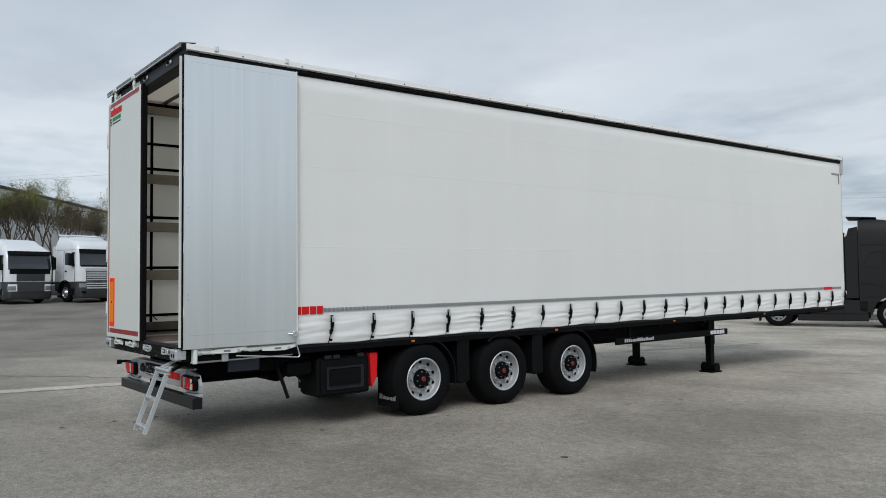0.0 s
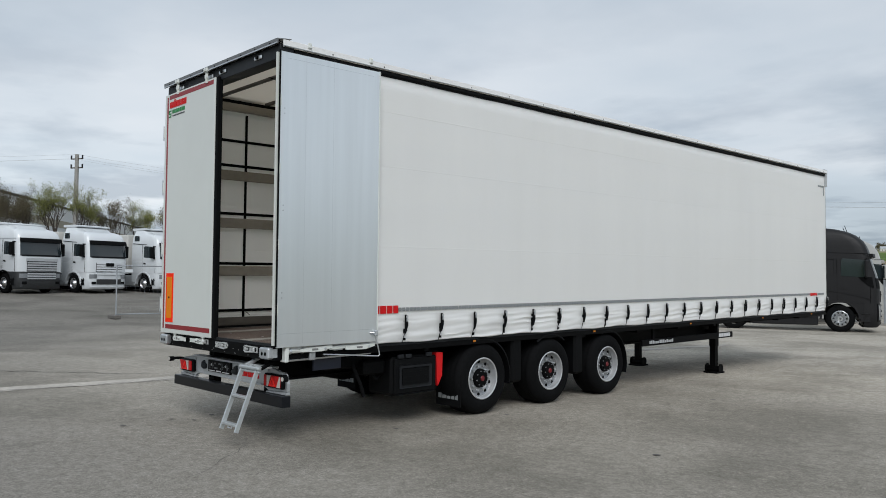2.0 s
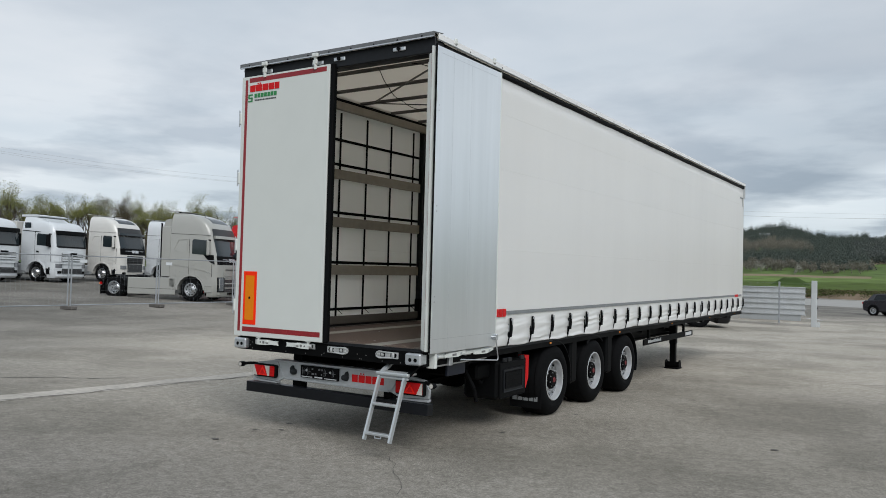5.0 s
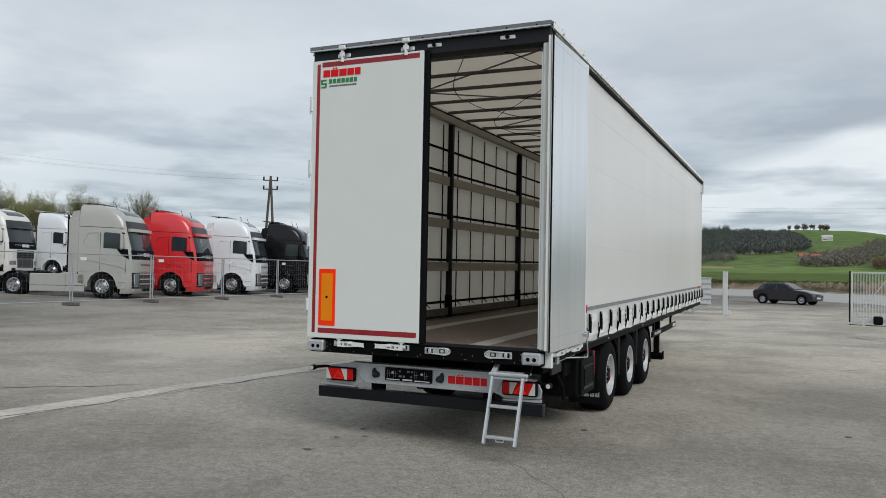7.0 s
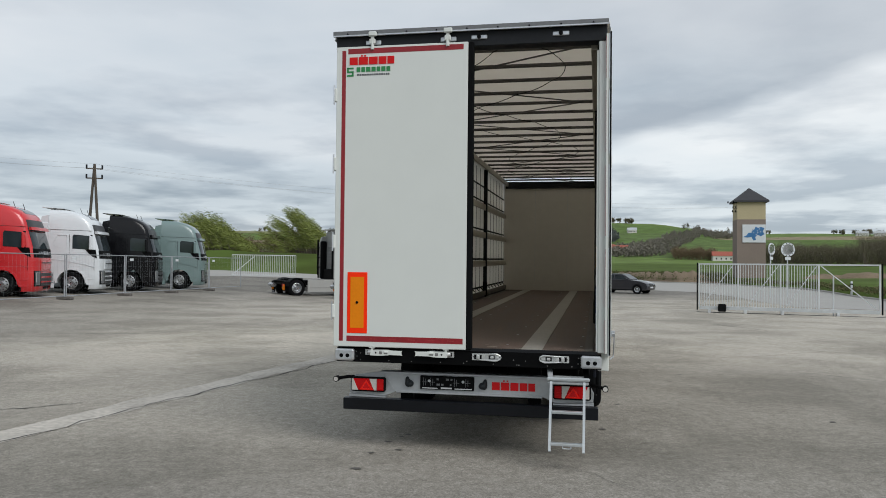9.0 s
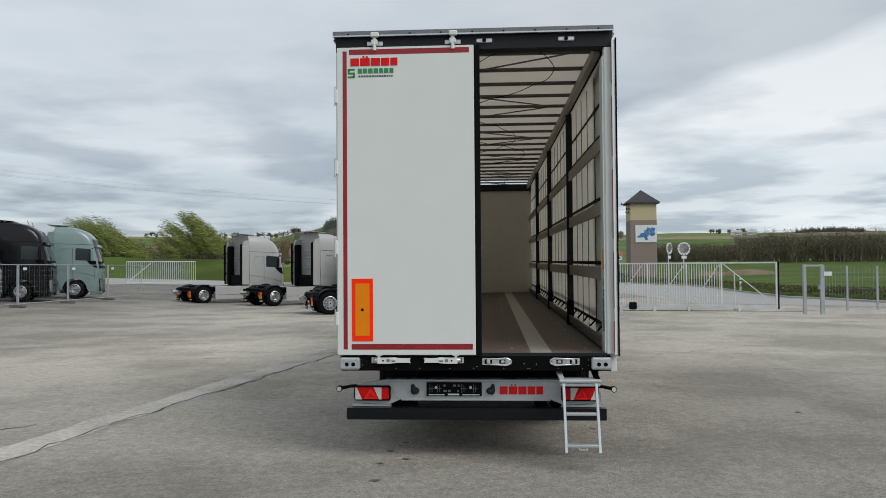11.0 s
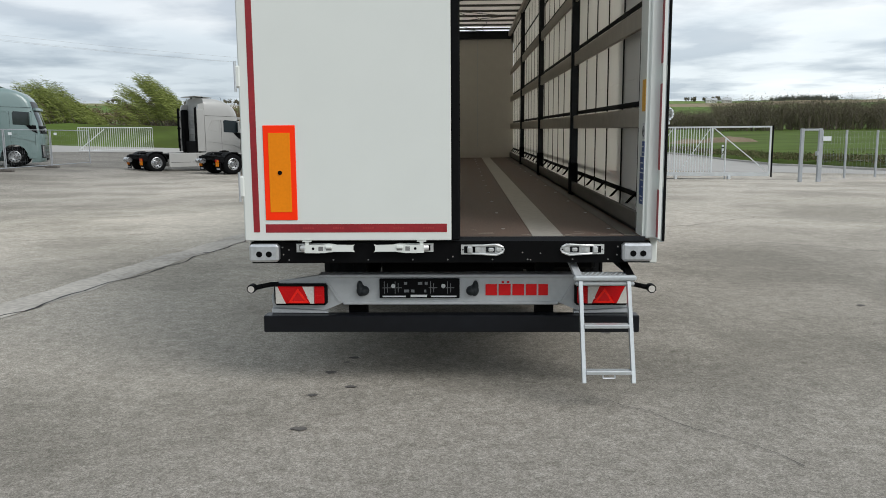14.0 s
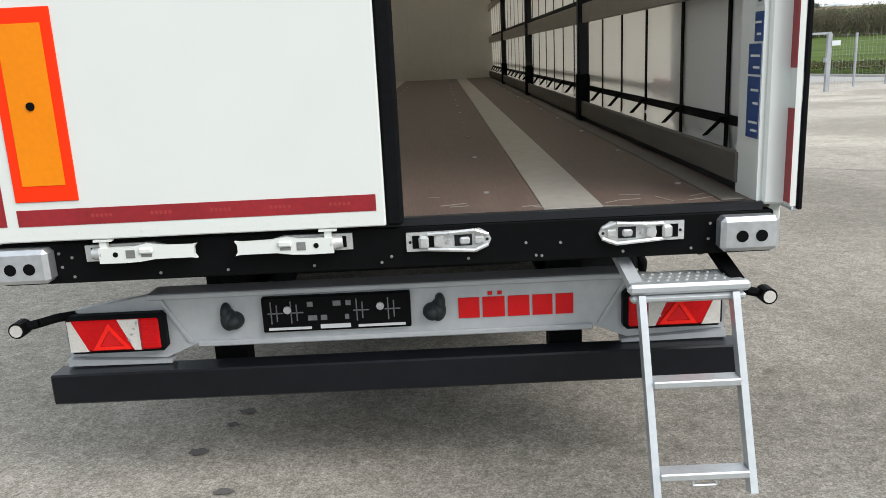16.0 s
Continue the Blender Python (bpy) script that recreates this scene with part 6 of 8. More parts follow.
def gp(u, z):
    p = G0.lerp(G1, u)
    return (p.x, p.y, z)


part("top_rail", beam(bmesh.new(), gp(0, 2.02), gp(1, 2.02), 0.06, 0.06), M["fence"], gate)
part("bottom_rail", beam(bmesh.new(), gp(0, 0.2), gp(1, 0.2), 0.08, 0.14), M["fence"], gate)
for _u in (0.0, 0.23, 0.47, 0.68, 1.0):
    part("frame_post", beam(bmesh.new(), gp(_u, 0.2), gp(_u, 2.05), 0.06, 0.06), M["fence"], gate)
part("end_buffer", beam(bmesh.new(), gp(1.012, 0.1), gp(1.012, 2.07), 0.05, 0.05), M["rubber"], gate)
part("end_buffer", beam(bmesh.new(), gp(-0.012, 0.1), gp(-0.012, 2.07), 0.05, 0.05), M["rubber"], gate)
for _k in range(44):
    _u = 0.015 + _k * 0.0152
    part("bar", beam(bmesh.new(), gp(_u, 0.25), gp(_u, 2.0), 0.022, 0.022), M["fence"], gate)
for _u0, _u1 in ((0.02, 0.2), (0.28, 0.46), (0.5, 0.67)):
    part("brace", beam(bmesh.new(), gp(_u0, 0.3), gp(_u1, 1.98), 0.03, 0.03), M["fence"], gate)
part("brace", beam(bmesh.new(), gp(0.69, 1.98), gp(0.98, 0.35), 0.04, 0.04), M["fence"], gate)
for _u in (0.06, 0.27, 0.48, 0.78):
    part("roller_foot", B(gp(_u, 0)[0] - 0.05, gp(_u, 0)[0] + 0.05, gp(_u, 0)[1] - 0.1, gp(_u, 0)[1] + 0.1, 0.0, 0.14), M["fence"], gate)
part("gate_motor", B(6.32, 6.64, 27.85, 28.1, 0.06, 0.38, bevel=0.04), M["plastic"], gate, "black gate motor box")

postg = thing("gate_post", "thick galvanised gate catch post", "post", at=pose(-0.28, 4.0, -0.19) @ Matrix.Diagonal((1, 1, 1.09, 1)))
part("post", B(0.7, 0.92, 28.3, 28.5, 0, 1.9, bevel=0.01), M["fence"], postg)
part("catch", B(0.92, 1.05, 28.34, 28.46, 0.0, 0.22, bevel=0.01), M["fence"], postg)
for _z in (0.75, 1.15):
    part("pad", B(0.92, 0.97, 28.36, 28.44, _z, _z + 0.06), M["rubber"], postg)


def wire_fence(name, pts, zt, group, nz=8):
    for (x0, y0), (x1, y1) in zip(pts, pts[1:]):
        f = thing(name, "galvanised wire yard fence panel with a square post", "fence", group, at=pose(0, 0, min(rise(x0, y0), rise(x1, y1))))
        part("post", B(x0 - 0.035, x0 + 0.035, y0 - 0.035, y0 + 0.035, 0, zt, bevel=0.006), M["tube"], f)
        bm = bmesh.new()
        mesh_panel(bm, (x0, y0, 0), (x1, y1, 0), 0.1, zt - 0.05, 8, nz, 0.003)
        part("wire_mesh", bm, M["tube"], f)["kind"] = "stuff"
        part("kerb", beam(bmesh.new(), (x0, y0, 0.05), (x1, y1, 0.05), 0.08, 0.1), M["conc"], f)


wire_fence("yard_fence", [(13.40, 24.72), (14.58, 25.32), (16.12, 26.06), (18.1, 27.05), (20.3, 28.2), (22.6, 29.4), (24.9, 30.6)], 1.92, "yard fence panels")
wdoor = thing("wicket_gate", "narrow galvanised wicket gate frame", "gate", at=pose(-0.36, -0.98, -0.165) @ Matrix.Diagonal((1, 1, 1.03, 1)))
part("post", B(12.92, 13.04, 25.54, 25.66, 0, 1.92, bevel=0.01), M["tube"], wdoor)
part("post", B(13.63, 13.75, 25.64, 25.76, 0, 1.92, bevel=0.01), M["tube"], wdoor)
part("lintel", beam(bmesh.new(), (13.04, 25.61, 1.88), (13.63, 25.69, 1.88), 0.07, 0.07), M["tube"], wdoor)
part("latch_box", B(13.56, 13.63, 25.60, 25.76, 0.95, 1.1, bevel=0.01), M["tube"], wdoor)
part("small_sign", B(13.76, 14.06, 25.62, 25.64, 1.48, 1.64), PAINT["white"], wdoor, "small white sign")
wire_fence("low_fence", [(-8.0, 35.5), (-5.8, 34.2), (-3.6, 33.3), (-0.95, 32.5), (0.40, 32.35)], 2.0, "low fence panels", 4)
barrier = thing("barrier_panel", "grey ribbed metal barrier panel beyond the fence", "barrier", at=pose(0, 0, -0.19))
part("panel", B(-4.0, -0.6, 38.0, 38.12, 0.30, 1.75, bevel=0.01), M["fence"], barrier)
for _k in range(6):
    part("rib", B(-4.05, -0.55, 37.95, 38.0, 0.30 + _k * 0.28, 0.34 + _k * 0.28), M["greyprofile"], barrier)
part("foot", B(-3.8, -0.8, 38.0, 38.1, 0, 0.3), M["greyprofile"], barrier)
fgate = thing("far_gate", "light grey barred gate across the side entrance", "gate")
_p0, _p1 = Vector((-31.6, 59.2, 0.3)), Vector((-26.6, 62.2, 0.3))
for _z in (0.35, 2.2):
    part("rail", beam(bmesh.new(), _p0 + Vector((0, 0, _z)), _p1 + Vector((0, 0, _z)), 0.06, 0.07), M["fence"], fgate)
for _k in range(36):
    _p = _p0.lerp(_p1, _k / 35)
    part("bar", beam(bmesh.new(), _p + Vector((0, 0, 0.3)), _p + Vector((0, 0, 2.2)), 0.035, 0.035), M["fence"], fgate)
part("brace", beam(bmesh.new(), _p0 + Vector((0, 0, 0.35)), _p0.lerp(_p1, 0.35) + Vector((0, 0, 2.1)), 0.06, 0.06), M["fence"], fgate)

# ---- tower, mirrors ----
tower = thing("transformer_tower", "small brown and cream transformer tower with a dark hipped roof", "tower", at=pose(19.75, 95.0, 0.25) @ Matrix.Diagonal((1.29, 1.29, 1.16, 1)))
TX, TY = 0.0, 0.0
M["render_brown"] = mat("brown_render", (0.23, 0.185, 0.155), 0.9, var=0.08, scale=3, bump=0.1)
M["render_cream"] = mat("cream_render", (0.45, 0.385, 0.24), 0.9, var=0.06, scale=3, bump=0.1)
M["slate_roof"] = mat("dark_roof_tiles", (0.035, 0.035, 0.04), 0.7, var=0.3, scale=20)
part("lower_wall", B(TX - 1.28, TX + 1.28, TY - 1.28, TY + 1.28, -0.5, 6.4), M["render_brown"], tower, "brown rendered lower wall")
part("upper_wall", B(TX - 1.27, TX + 1.27, TY - 1.27, TY + 1.27, 6.4, 8.3), M["render_cream"], tower, "cream rendered upper wall")
_bm = bmesh.new()
_v = [_bm.verts.new((TX + a * 1.55, TY + b * 1.55, z)) for z in (8.22, 8.4) for a, b in ((-1, -1), (1, -1), (1, 1), (-1, 1))]
_t = _bm.verts.new((TX, TY, 9.85))
_bm.faces.new(_v[:4][::-1])
for _k in range(4):
    _bm.faces.new((_v[_k], _v[(_k + 1) % 4], _v[4 + (_k + 1) % 4], _v[4 + _k]))
    _bm.faces.new((_v[4 + _k], _v[4 + (_k + 1) % 4], _t))
part("roof", _bm, M["slate_roof"], tower, "dark pyramid roof")
sg = part("map_sign", B(TX - 0.82, TX + 1.26, TY - 1.345, TY - 1.285, 3.95, 5.85, bevel=0.01), PAINT["white"], tower, "white sign with a blue map shape")
_bm = bmesh.new()
_o = [(-0.7, 0.55), (-0.35, 0.75), (-0.2, 1.0), (0.1, 1.0), (0.15, 1.35), (0.35, 1.3), (0.5, 1.65), (0.75, 1.5), (1.0, 1.62), (1.35, 1.5), (1.2, 1.15), (1.35, 0.85), (1.0, 0.62), (0.7, 0.8), (0.45, 0.55), (0.55, 0.25), (0.3, 0.2), (0.1, 0.55), (-0.3, 0.5)]
prism(_bm, [(TX - 0.1 + a * 0.92, 3.98 + b) for a, b in _o], "y", TY - 1.357, TY - 1.346)
part("map_shape", _bm, mat("map_blue", (0.04, 0.16, 0.36), 0.5), sg, "blue map shape")
_bm = bmesh.new()
for _a, _b in ((0.3, 1.0), (0.6, 1.2), (0.9, 1.1), (0.5, 0.8), (0.8, 1.4), (0.2, 1.2), (0.65, 1.0)):
    rod(_bm, (TX - 0.1 + _a, TY - 1.364, 3.98 + _b), (TX - 0.1 + _a, TY - 1.358, 3.98 + _b), 0.05, 8)
part("map_dots", _bm, PAINT["white"], sg)["kind"] = "stuff"
_bm = bmesh.new()
for _z, _l in ((7.2, 0.55), (7.6, 0.5), (8.15, 1.0)):
    beam(_bm, (TX - 1.2, TY - 1.1, _z), (TX - 1.2 - _l, TY - 1.2, _z), 0.06, 0.06)
    for _q in (0.4, 0.9):
        rod(_bm, (TX - 1.2 - _l * _q, TY - 1.18, _z), (TX - 1.2 - _l * _q, TY - 1.18, _z + 0.18), 0.05, 6)
part("insulator_arms", _bm, M["black"], tower, "dark insulator arms")
for _x, _y, _r, _tn in ((12.45, 47.2, 0.40, 50), (13.72, 48.3, 0.46, 10)):
    mr = thing("traffic_mirror", "round traffic mirror with a white and dark rim on a pole", "mirror", "traffic mirrors", at=pose(_x, _y, 0, 0, 0, _tn))
    part("pole", rod(bmesh.new(), (0, 0.05, -0.2), (0, 0.05, 3.2), 0.04, 8), M["fence"], mr)
    _bm, _ = lathe(bmesh.new(), [(0.02, 0.001), (0.0, _r * 0.78)], 24)
    bmesh.ops.rotate(_bm, verts=_bm.verts, cent=(0, 0, 0), matrix=Matrix.Rotation(radians(-90), 3, "Z"))
    bmesh.ops.rotate(_bm, verts=_bm.verts, cent=(0, 0, 0), matrix=Matrix.Rotation(radians(9), 3, "X"))
    bmesh.ops.translate(_bm, verts=_bm.verts, vec=(0, -0.045, 3.0))
    part("mirror_glass", _bm, M["chrome"], mr, "curved mirror glass", smooth=True)
    _bm = bmesh.new()
    for _k in range(36):
        _a0, _a1 = 2 * math.pi * _k / 36, 2 * math.pi * (_k + 1) / 36
        prism(_bm, [(math.cos(a) * rr, 3.0 + math.sin(a) * rr) for a, rr in ((_a0, _r * 0.78), (_a1, _r * 0.78), (_a1, _r), (_a0, _r))], "y", -0.05, 0.0)
    _rim = part("rim", _bm, PAINT["white"], mr, "white rim with dark marks")
    for _k in range(12):
        _a = 2 * math.pi * (_k + 0.5) / 12
        part("rim_mark", rod(bmesh.new(), (math.cos(_a) * _r * 0.89, -0.054, 3.0 + math.sin(_a) * _r * 0.89), (math.cos(_a) * _r * 0.89, -0.05, 3.0 + math.sin(_a) * _r * 0.89), _r * 0.07, 8), M["slate"], _rim)
    part("plate", B(-0.18, 0.18, -0.03, 0.0, 2.3, 2.5), PAINT["white"], mr)


# ---- country beyond the yard ----
def lerp_table(t, x):
    for (x0, y0), (x1, y1) in zip(t, t[1:]):
        if x0 <= x <= x1:
            u = (x - x0) / (x1 - x0)
            u = u * u * (3 - 2 * u)
            return y0 + (y1 - y0) * u
    return t[0][1] if x < t[0][0] else t[-1][1]


# ridge height in degrees above the eye, by bearing from +y; where the meadow starts, in metres
RIDGE = [(-180, 1.5), (-90, 2.0), (-50, 2.2), (-30, 2.3), (-20, 2.3), (-16, 2.2), (-13.5, 2.7), (-12.4, 2.9), (-11.6, 3.4), (-9.3, 3.7), (-8, 3.5), (-5.6, 3.0), (-3.0, 3.15), (1, 3.14), (4, 3.03), (6.5, 2.74), (9, 2.3), (13, 2.35), (19, 2.25), (23, 2.3), (27, 2.15), (40, 2.0), (90, 2.0), (180, 1.5)]
EDGE = [(-180, 130), (-60, 140), (-35, 100), (-22, 105), (-13, 120), (-1, 105), (8, 92), (16, 74), (20, 55), (24, 45), (32, 40), (60, 42), (100, 60), (180, 130)]
RING = [0.0, 0.012, 0.03, 0.1, 0.22, 0.4, 0.6, 0.8, 1.0, 1.15]


def land(az, f):
    """Distance and height at a bearing; f runs from the meadow's edge (0) to the ridge (1)."""
    e = lerp_table(EDGE, az)
    r = e + (820 - e) * f
    top = 1.7 + 820 * math.tan(radians(lerp_table(RIDGE, az)))
    if f <= 0.0:
        z = -0.25
    elif f < 0.35:
        z = 0.45 + 2.6 * (f / 0.35) ** 1.2
    else:
        u = min(1.0, (f - 0.35) / 0.65)
        z = 3.05 + (top - 3.05) * (u ** 1.15)
    if f > 1.0:
        z = top - 8 * (f - 1)
    return r, z


def country():
    bm = bmesh.new()
    n = 360
    rows = []
    for i in range(n):
        az = -180 + 360 * i / n
        row = []
        for f in RING:
            r, z = land(az, f)
            if 0.02 < f:
                z += 1.2 * f * noise.noise((az * 0.12, f * 5, 0))
            row.append(bm.verts.new((math.sin(radians(az)) * r, math.cos(radians(az)) * r, z)))
        rows.append(row)
    for i in range(n):
        a, b = rows[i], rows[(i + 1) % n]
        for k in range(len(RING) - 1):
            bm.faces.new((a[k], b[k], b[k + 1], a[k + 1]))
    ob = finish("meadow", bm, M["fields"], smooth=True)
    return tagged(ob, "green meadow rising to patchwork fields and hills", "ground", kind="structure")


def fields_material():
    m = bpy.data.materials.new("patchwork_fields")
    m.use_nodes = True
    nt = m.node_tree
    n, bs = nt.nodes.new, nt.nodes["Principled BSDF"]
    tc, mp, vor, nz = n("ShaderNodeTexCoord"), n("ShaderNodeMapping"), n("ShaderNodeTexVoronoi"), n("ShaderNodeTexNoise")
    mp.inputs["Scale"].default_value = (0.0042, 0.011, 0.0)
    mp.inputs["Location"].default_value = (0.31, 0.77, 0)
    nt.links.new(tc.outputs["Object"], mp.inputs[0])
    nt.links.new(mp.outputs[0], vor.inputs["Vector"])
    vor.inputs["Scale"].default_value = 1.0
    sep = n("ShaderNodeSeparateColor")
    nt.links.new(vor.outputs["Color"], sep.inputs[0])
    ramp = n("ShaderNodeValToRGB")
    ramp.color_ramp.interpolation = "CONSTANT"
    e = ramp.color_ramp.elements
    cols = [(0.0, (0.095, 0.15, 0.04)), (0.25, (0.125, 0.185, 0.055)), (0.45, (0.24, 0.20, 0.14)), (0.6, (0.10, 0.15, 0.05)), (0.78, (0.20, 0.21, 0.11)), (0.9, (0.08, 0.14, 0.04))]
    e[0].position, e[0].color = cols[0][0], (*cols[0][1], 1)
    e[1].position, e[1].color = cols[1][0], (*cols[1][1], 1)
    for p, c in cols[2:]:
        e.new(p).color = (*c, 1)
    nt.links.new(sep.outputs[0], ramp.inputs[0])
    # the first stretch is plain fresh grass
    ln = n("ShaderNodeVectorMath")
    ln.operation = "LENGTH"
    nt.links.new(tc.outputs["Object"], ln.inputs[0])
    near = n("ShaderNodeMapRange")
    near.inputs[1].default_value, near.inputs[2].default_value = 290, 300
    nt.links.new(ln.outputs["Value"], near.inputs[0])
    mx = n("ShaderNodeMix")
    mx.data_type = "RGBA"
    mx.inputs[6].default_value = (0.074, 0.112, 0.024, 1)
    nt.links.new(near.outputs[0], mx.inputs[0])
    nt.links.new(ramp.outputs[0], mx.inputs[7])
    nz.inputs["Scale"].default_value, nz.inputs["Detail"].default_value = 0.11, 8
    nt.links.new(tc.outputs["Object"], nz.inputs["Vector"])
    r2 = n("ShaderNodeValToRGB")
    e = r2.color_ramp.elements
    e[0].position, e[0].color = 0.34, (0.70, 0.64, 0.62, 1)
    e[1].position, e[1].color = 0.66, (1.18, 1.2, 1.1, 1)
    nt.links.new(nz.outputs[0], r2.inputs[0])
    m2 = n("ShaderNodeMix")
    m2.data_type, m2.blend_type = "RGBA", "MULTIPLY"
    m2.inputs[0].default_value = 1.0
    nt.links.new(mx.outputs[2], m2.inputs[6])
    nt.links.new(r2.outputs[0], m2.inputs[7])
    nt.links.new(m2.outputs[2], bs.inputs["Base Color"])
    bs.inputs["Roughness"].default_value = 0.95
    bs.inputs["Specular IOR Level"].default_value = 0.1
    return m


M["fields"] = fields_material()
country()


# ---- trees ----
def leafy(name, cols):
    """Foliage whose colour changes from clump to clump."""
    m = bpy.data.materials.new(name)
    m.use_nodes = True
    nt = m.node_tree
    n, bs = nt.nodes.new, nt.nodes["Principled BSDF"]
    g, ramp = n("ShaderNodeNewGeometry"), n("ShaderNodeValToRGB")
    e = ramp.color_ramp.elements
    e[0].position, e[0].color = 0.0, (*cols[0], 1)
    e[1].position, e[1].color = 1.0, (*cols[-1], 1)
    for k, c in enumerate(cols[1:-1]):
        e.new((k + 1) / (len(cols) - 1)).color = (*c, 1)
    nt.links.new(g.outputs["Random Per Island"], ramp.inputs[0])
    nt.links.new(ramp.outputs[0], bs.inputs["Base Color"])
    bs.inputs["Roughness"].default_value = 0.9
    bs.inputs["Specular IOR Level"].default_value = 0.15
    return m


M["bark"] = mat("bark", (0.085, 0.07, 0.055), 0.9, var=0.3, scale=8)
M["twig"] = leafy("bare_twigs", [(0.10, 0.085, 0.06), (0.13, 0.11, 0.075), (0.12, 0.115, 0.055)])
M["spring"] = leafy("spring_leaves", [(0.17, 0.165, 0.07), (0.24, 0.26, 0.08), (0.21, 0.235, 0.07), (0.15, 0.135, 0.08)])
M["willow"] = leafy("willow_leaves", [(0.15, 0.185, 0.045), (0.24, 0.28, 0.075), (0.18, 0.22, 0.055), (0.12, 0.125, 0.055)])
# these conifer greens carry haze in the colour: light and bluish
M["pine"] = leafy("dark_conifer", [(0.055, 0.075, 0.072), (0.07, 0.09, 0.08), (0.09, 0.11, 0.09), (0.12, 0.125, 0.105)])
M["weeds"] = leafy("verge_growth", [(0.05, 0.075, 0.02), (0.08, 0.10, 0.035), (0.15, 0.12, 0.07), (0.06, 0.09, 0.025)])
M["earth"] = mat("heaped_earth", (0.20, 0.155, 0.11), 0.95, var=0.3, scale=2, bump=0.5, bscale=6, spec=0.1)
# grey-brown twigs, their colour lightened to imitate far haze
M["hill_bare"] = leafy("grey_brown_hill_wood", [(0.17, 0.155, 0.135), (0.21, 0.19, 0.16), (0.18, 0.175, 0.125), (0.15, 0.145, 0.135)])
M["blossom"] = leafy("pale_blossom", [(0.30, 0.29, 0.26), (0.36, 0.35, 0.31), (0.25, 0.25, 0.21), (0.33, 0.31, 0.28)])
M["wood_far"] = leafy("far_spring_wood", [(0.105, 0.088, 0.072), (0.14, 0.118, 0.090), (0.125, 0.128, 0.062), (0.095, 0.082, 0.070)])


def shards(V, F, c, n, spread, size, rng, tall=1.0):
    """A loose clump of small faces about a point."""
    for _ in range(n):
        p = Vector(c) + Vector((rng.gauss(0, spread[0]), rng.gauss(0, spread[1]), rng.gauss(0, spread[2])))
        a, b = Vector((rng.gauss(0, 1), rng.gauss(0, 1), rng.gauss(0, 1))).normalized(), Vector((rng.gauss(0, 1), rng.gauss(0, 1), rng.gauss(0, tall))).normalized()
        s = size * rng.uniform(0.5, 1.4)
        k = len(V)
        V += [p - a * s, p + b * s * tall, p + a * s]
        F.append((k, k + 1, k + 2))


def mesh_of(name, V, F, material, parent=None):
    me = bpy.data.meshes.new(name)
    me.from_pydata([tuple(v) for v in V], [], F)
    me.materials.append(material)
    ob = new(name, me)
    if parent is not None:
        ob.parent = parent
    return ob


def branch(bm, V, F, p, d, length, r, depth, rng, leaf, wind):
    q = p + d * length
    rod(bm, p, q, r, 5 if depth > 2 else 3, r * 0.62, cap=False)
    if depth == 0:
        if leaf:
            shards(V, F, q, leaf, (0.18, 0.18, 0.2), 0.055, rng)
        return
    for _ in range(3 if depth > 1 else 4):
        ax = Vector((rng.gauss(0, 1), rng.gauss(0, 1), rng.gauss(0, 0.4))).normalized()
        nd = (d + ax * rng.uniform(0.30, 0.62) + Vector((wind, 0, 0.32))).normalized()
        branch(bm, V, F, p.lerp(q, rng.uniform(0.55, 1.0)), nd, length * rng.uniform(0.58, 0.82), r * 0.52, depth - 1, rng, leaf, wind)


def tree(x, y, h, seed, leaf, material, label, group, wind=0.0, depth=6):
    rng = random.Random(seed)
    z = rise(x, y)
    root = thing("tree", label, "tree", group, at=pose(x, y, z))
    bm, V, F = bmesh.new(), [], []
    branch(bm, V, F, Vector((0, 0, -0.2)), Vector((0.03, 0.02, 1)).normalized(), h * 0.26, h * 0.015, depth, rng, leaf, wind)
    me = bpy.data.meshes.new("trunk")
    bm.to_mesh(me)
    bm.free()
    me.materials.append(M["bark"])
    ob = new("trunk", me)
    ob.parent = root
    if V:
        mesh_of("crown", V, F, material, root)
    return root


GRP = "trees behind the parked lorries"
bare = tree(-74.0, 14.0, 13.0, 1, 9, M["twig"], "bare roadside tree with few buds", GRP)
bare_b = tree(-72.0, 20.0, 13.0, 2, 10, M["spring"], "bare tree with yellow-green buds", GRP)
_rng = random.Random(4)
for _k, (_x, _y, _s) in enumerate([(-69, -3, 0.9), (-70, 0.5, 1.0), (-70, 3.5, 0.9), (-71, 5.5, 0.95), (-72, 7.5, 1.0), (-72, 9.5, 1.05), (-73, 12.6, 1.1), (-72, 15.8, 1.0), (-73, 11, 1.05), (-74, 17.5, 1.0), (-73, 23, 1.05), (-75, 26.5, 1.0), (-74, 29, 0.95), (-76, 33, 1.0), (-82, 45, 0.95), (-80, 52, 1.05), (-78, 56, 0.9), (-76, 60, 0.8)]):
    _s *= 1.04 if _y < 13 else 0.95
    _c = copy_thing(bare if _k % 2 else bare_b, pose(_x, _y, 0.9, 0, 0, _rng.uniform(0, 360)))
    _c.scale = (_s, _s, _s)
GRP2 = "spring trees in a row"
alder = tree(-84.0, 62.0, 14.0, 7, 7, M["spring"], "alder with fresh yellow-green leaves", GRP2, 0.0)
alder_b = tree(-88.0, 60.0, 13.5, 8, 8, M["spring"], "alder with fresh yellow-green leaves", GRP2, 0.0)
alder_c = tree(-80.0, 66.0, 13.5, 9, 2, M["spring"], "budding roadside tree, still half bare", GRP2, 0.0)
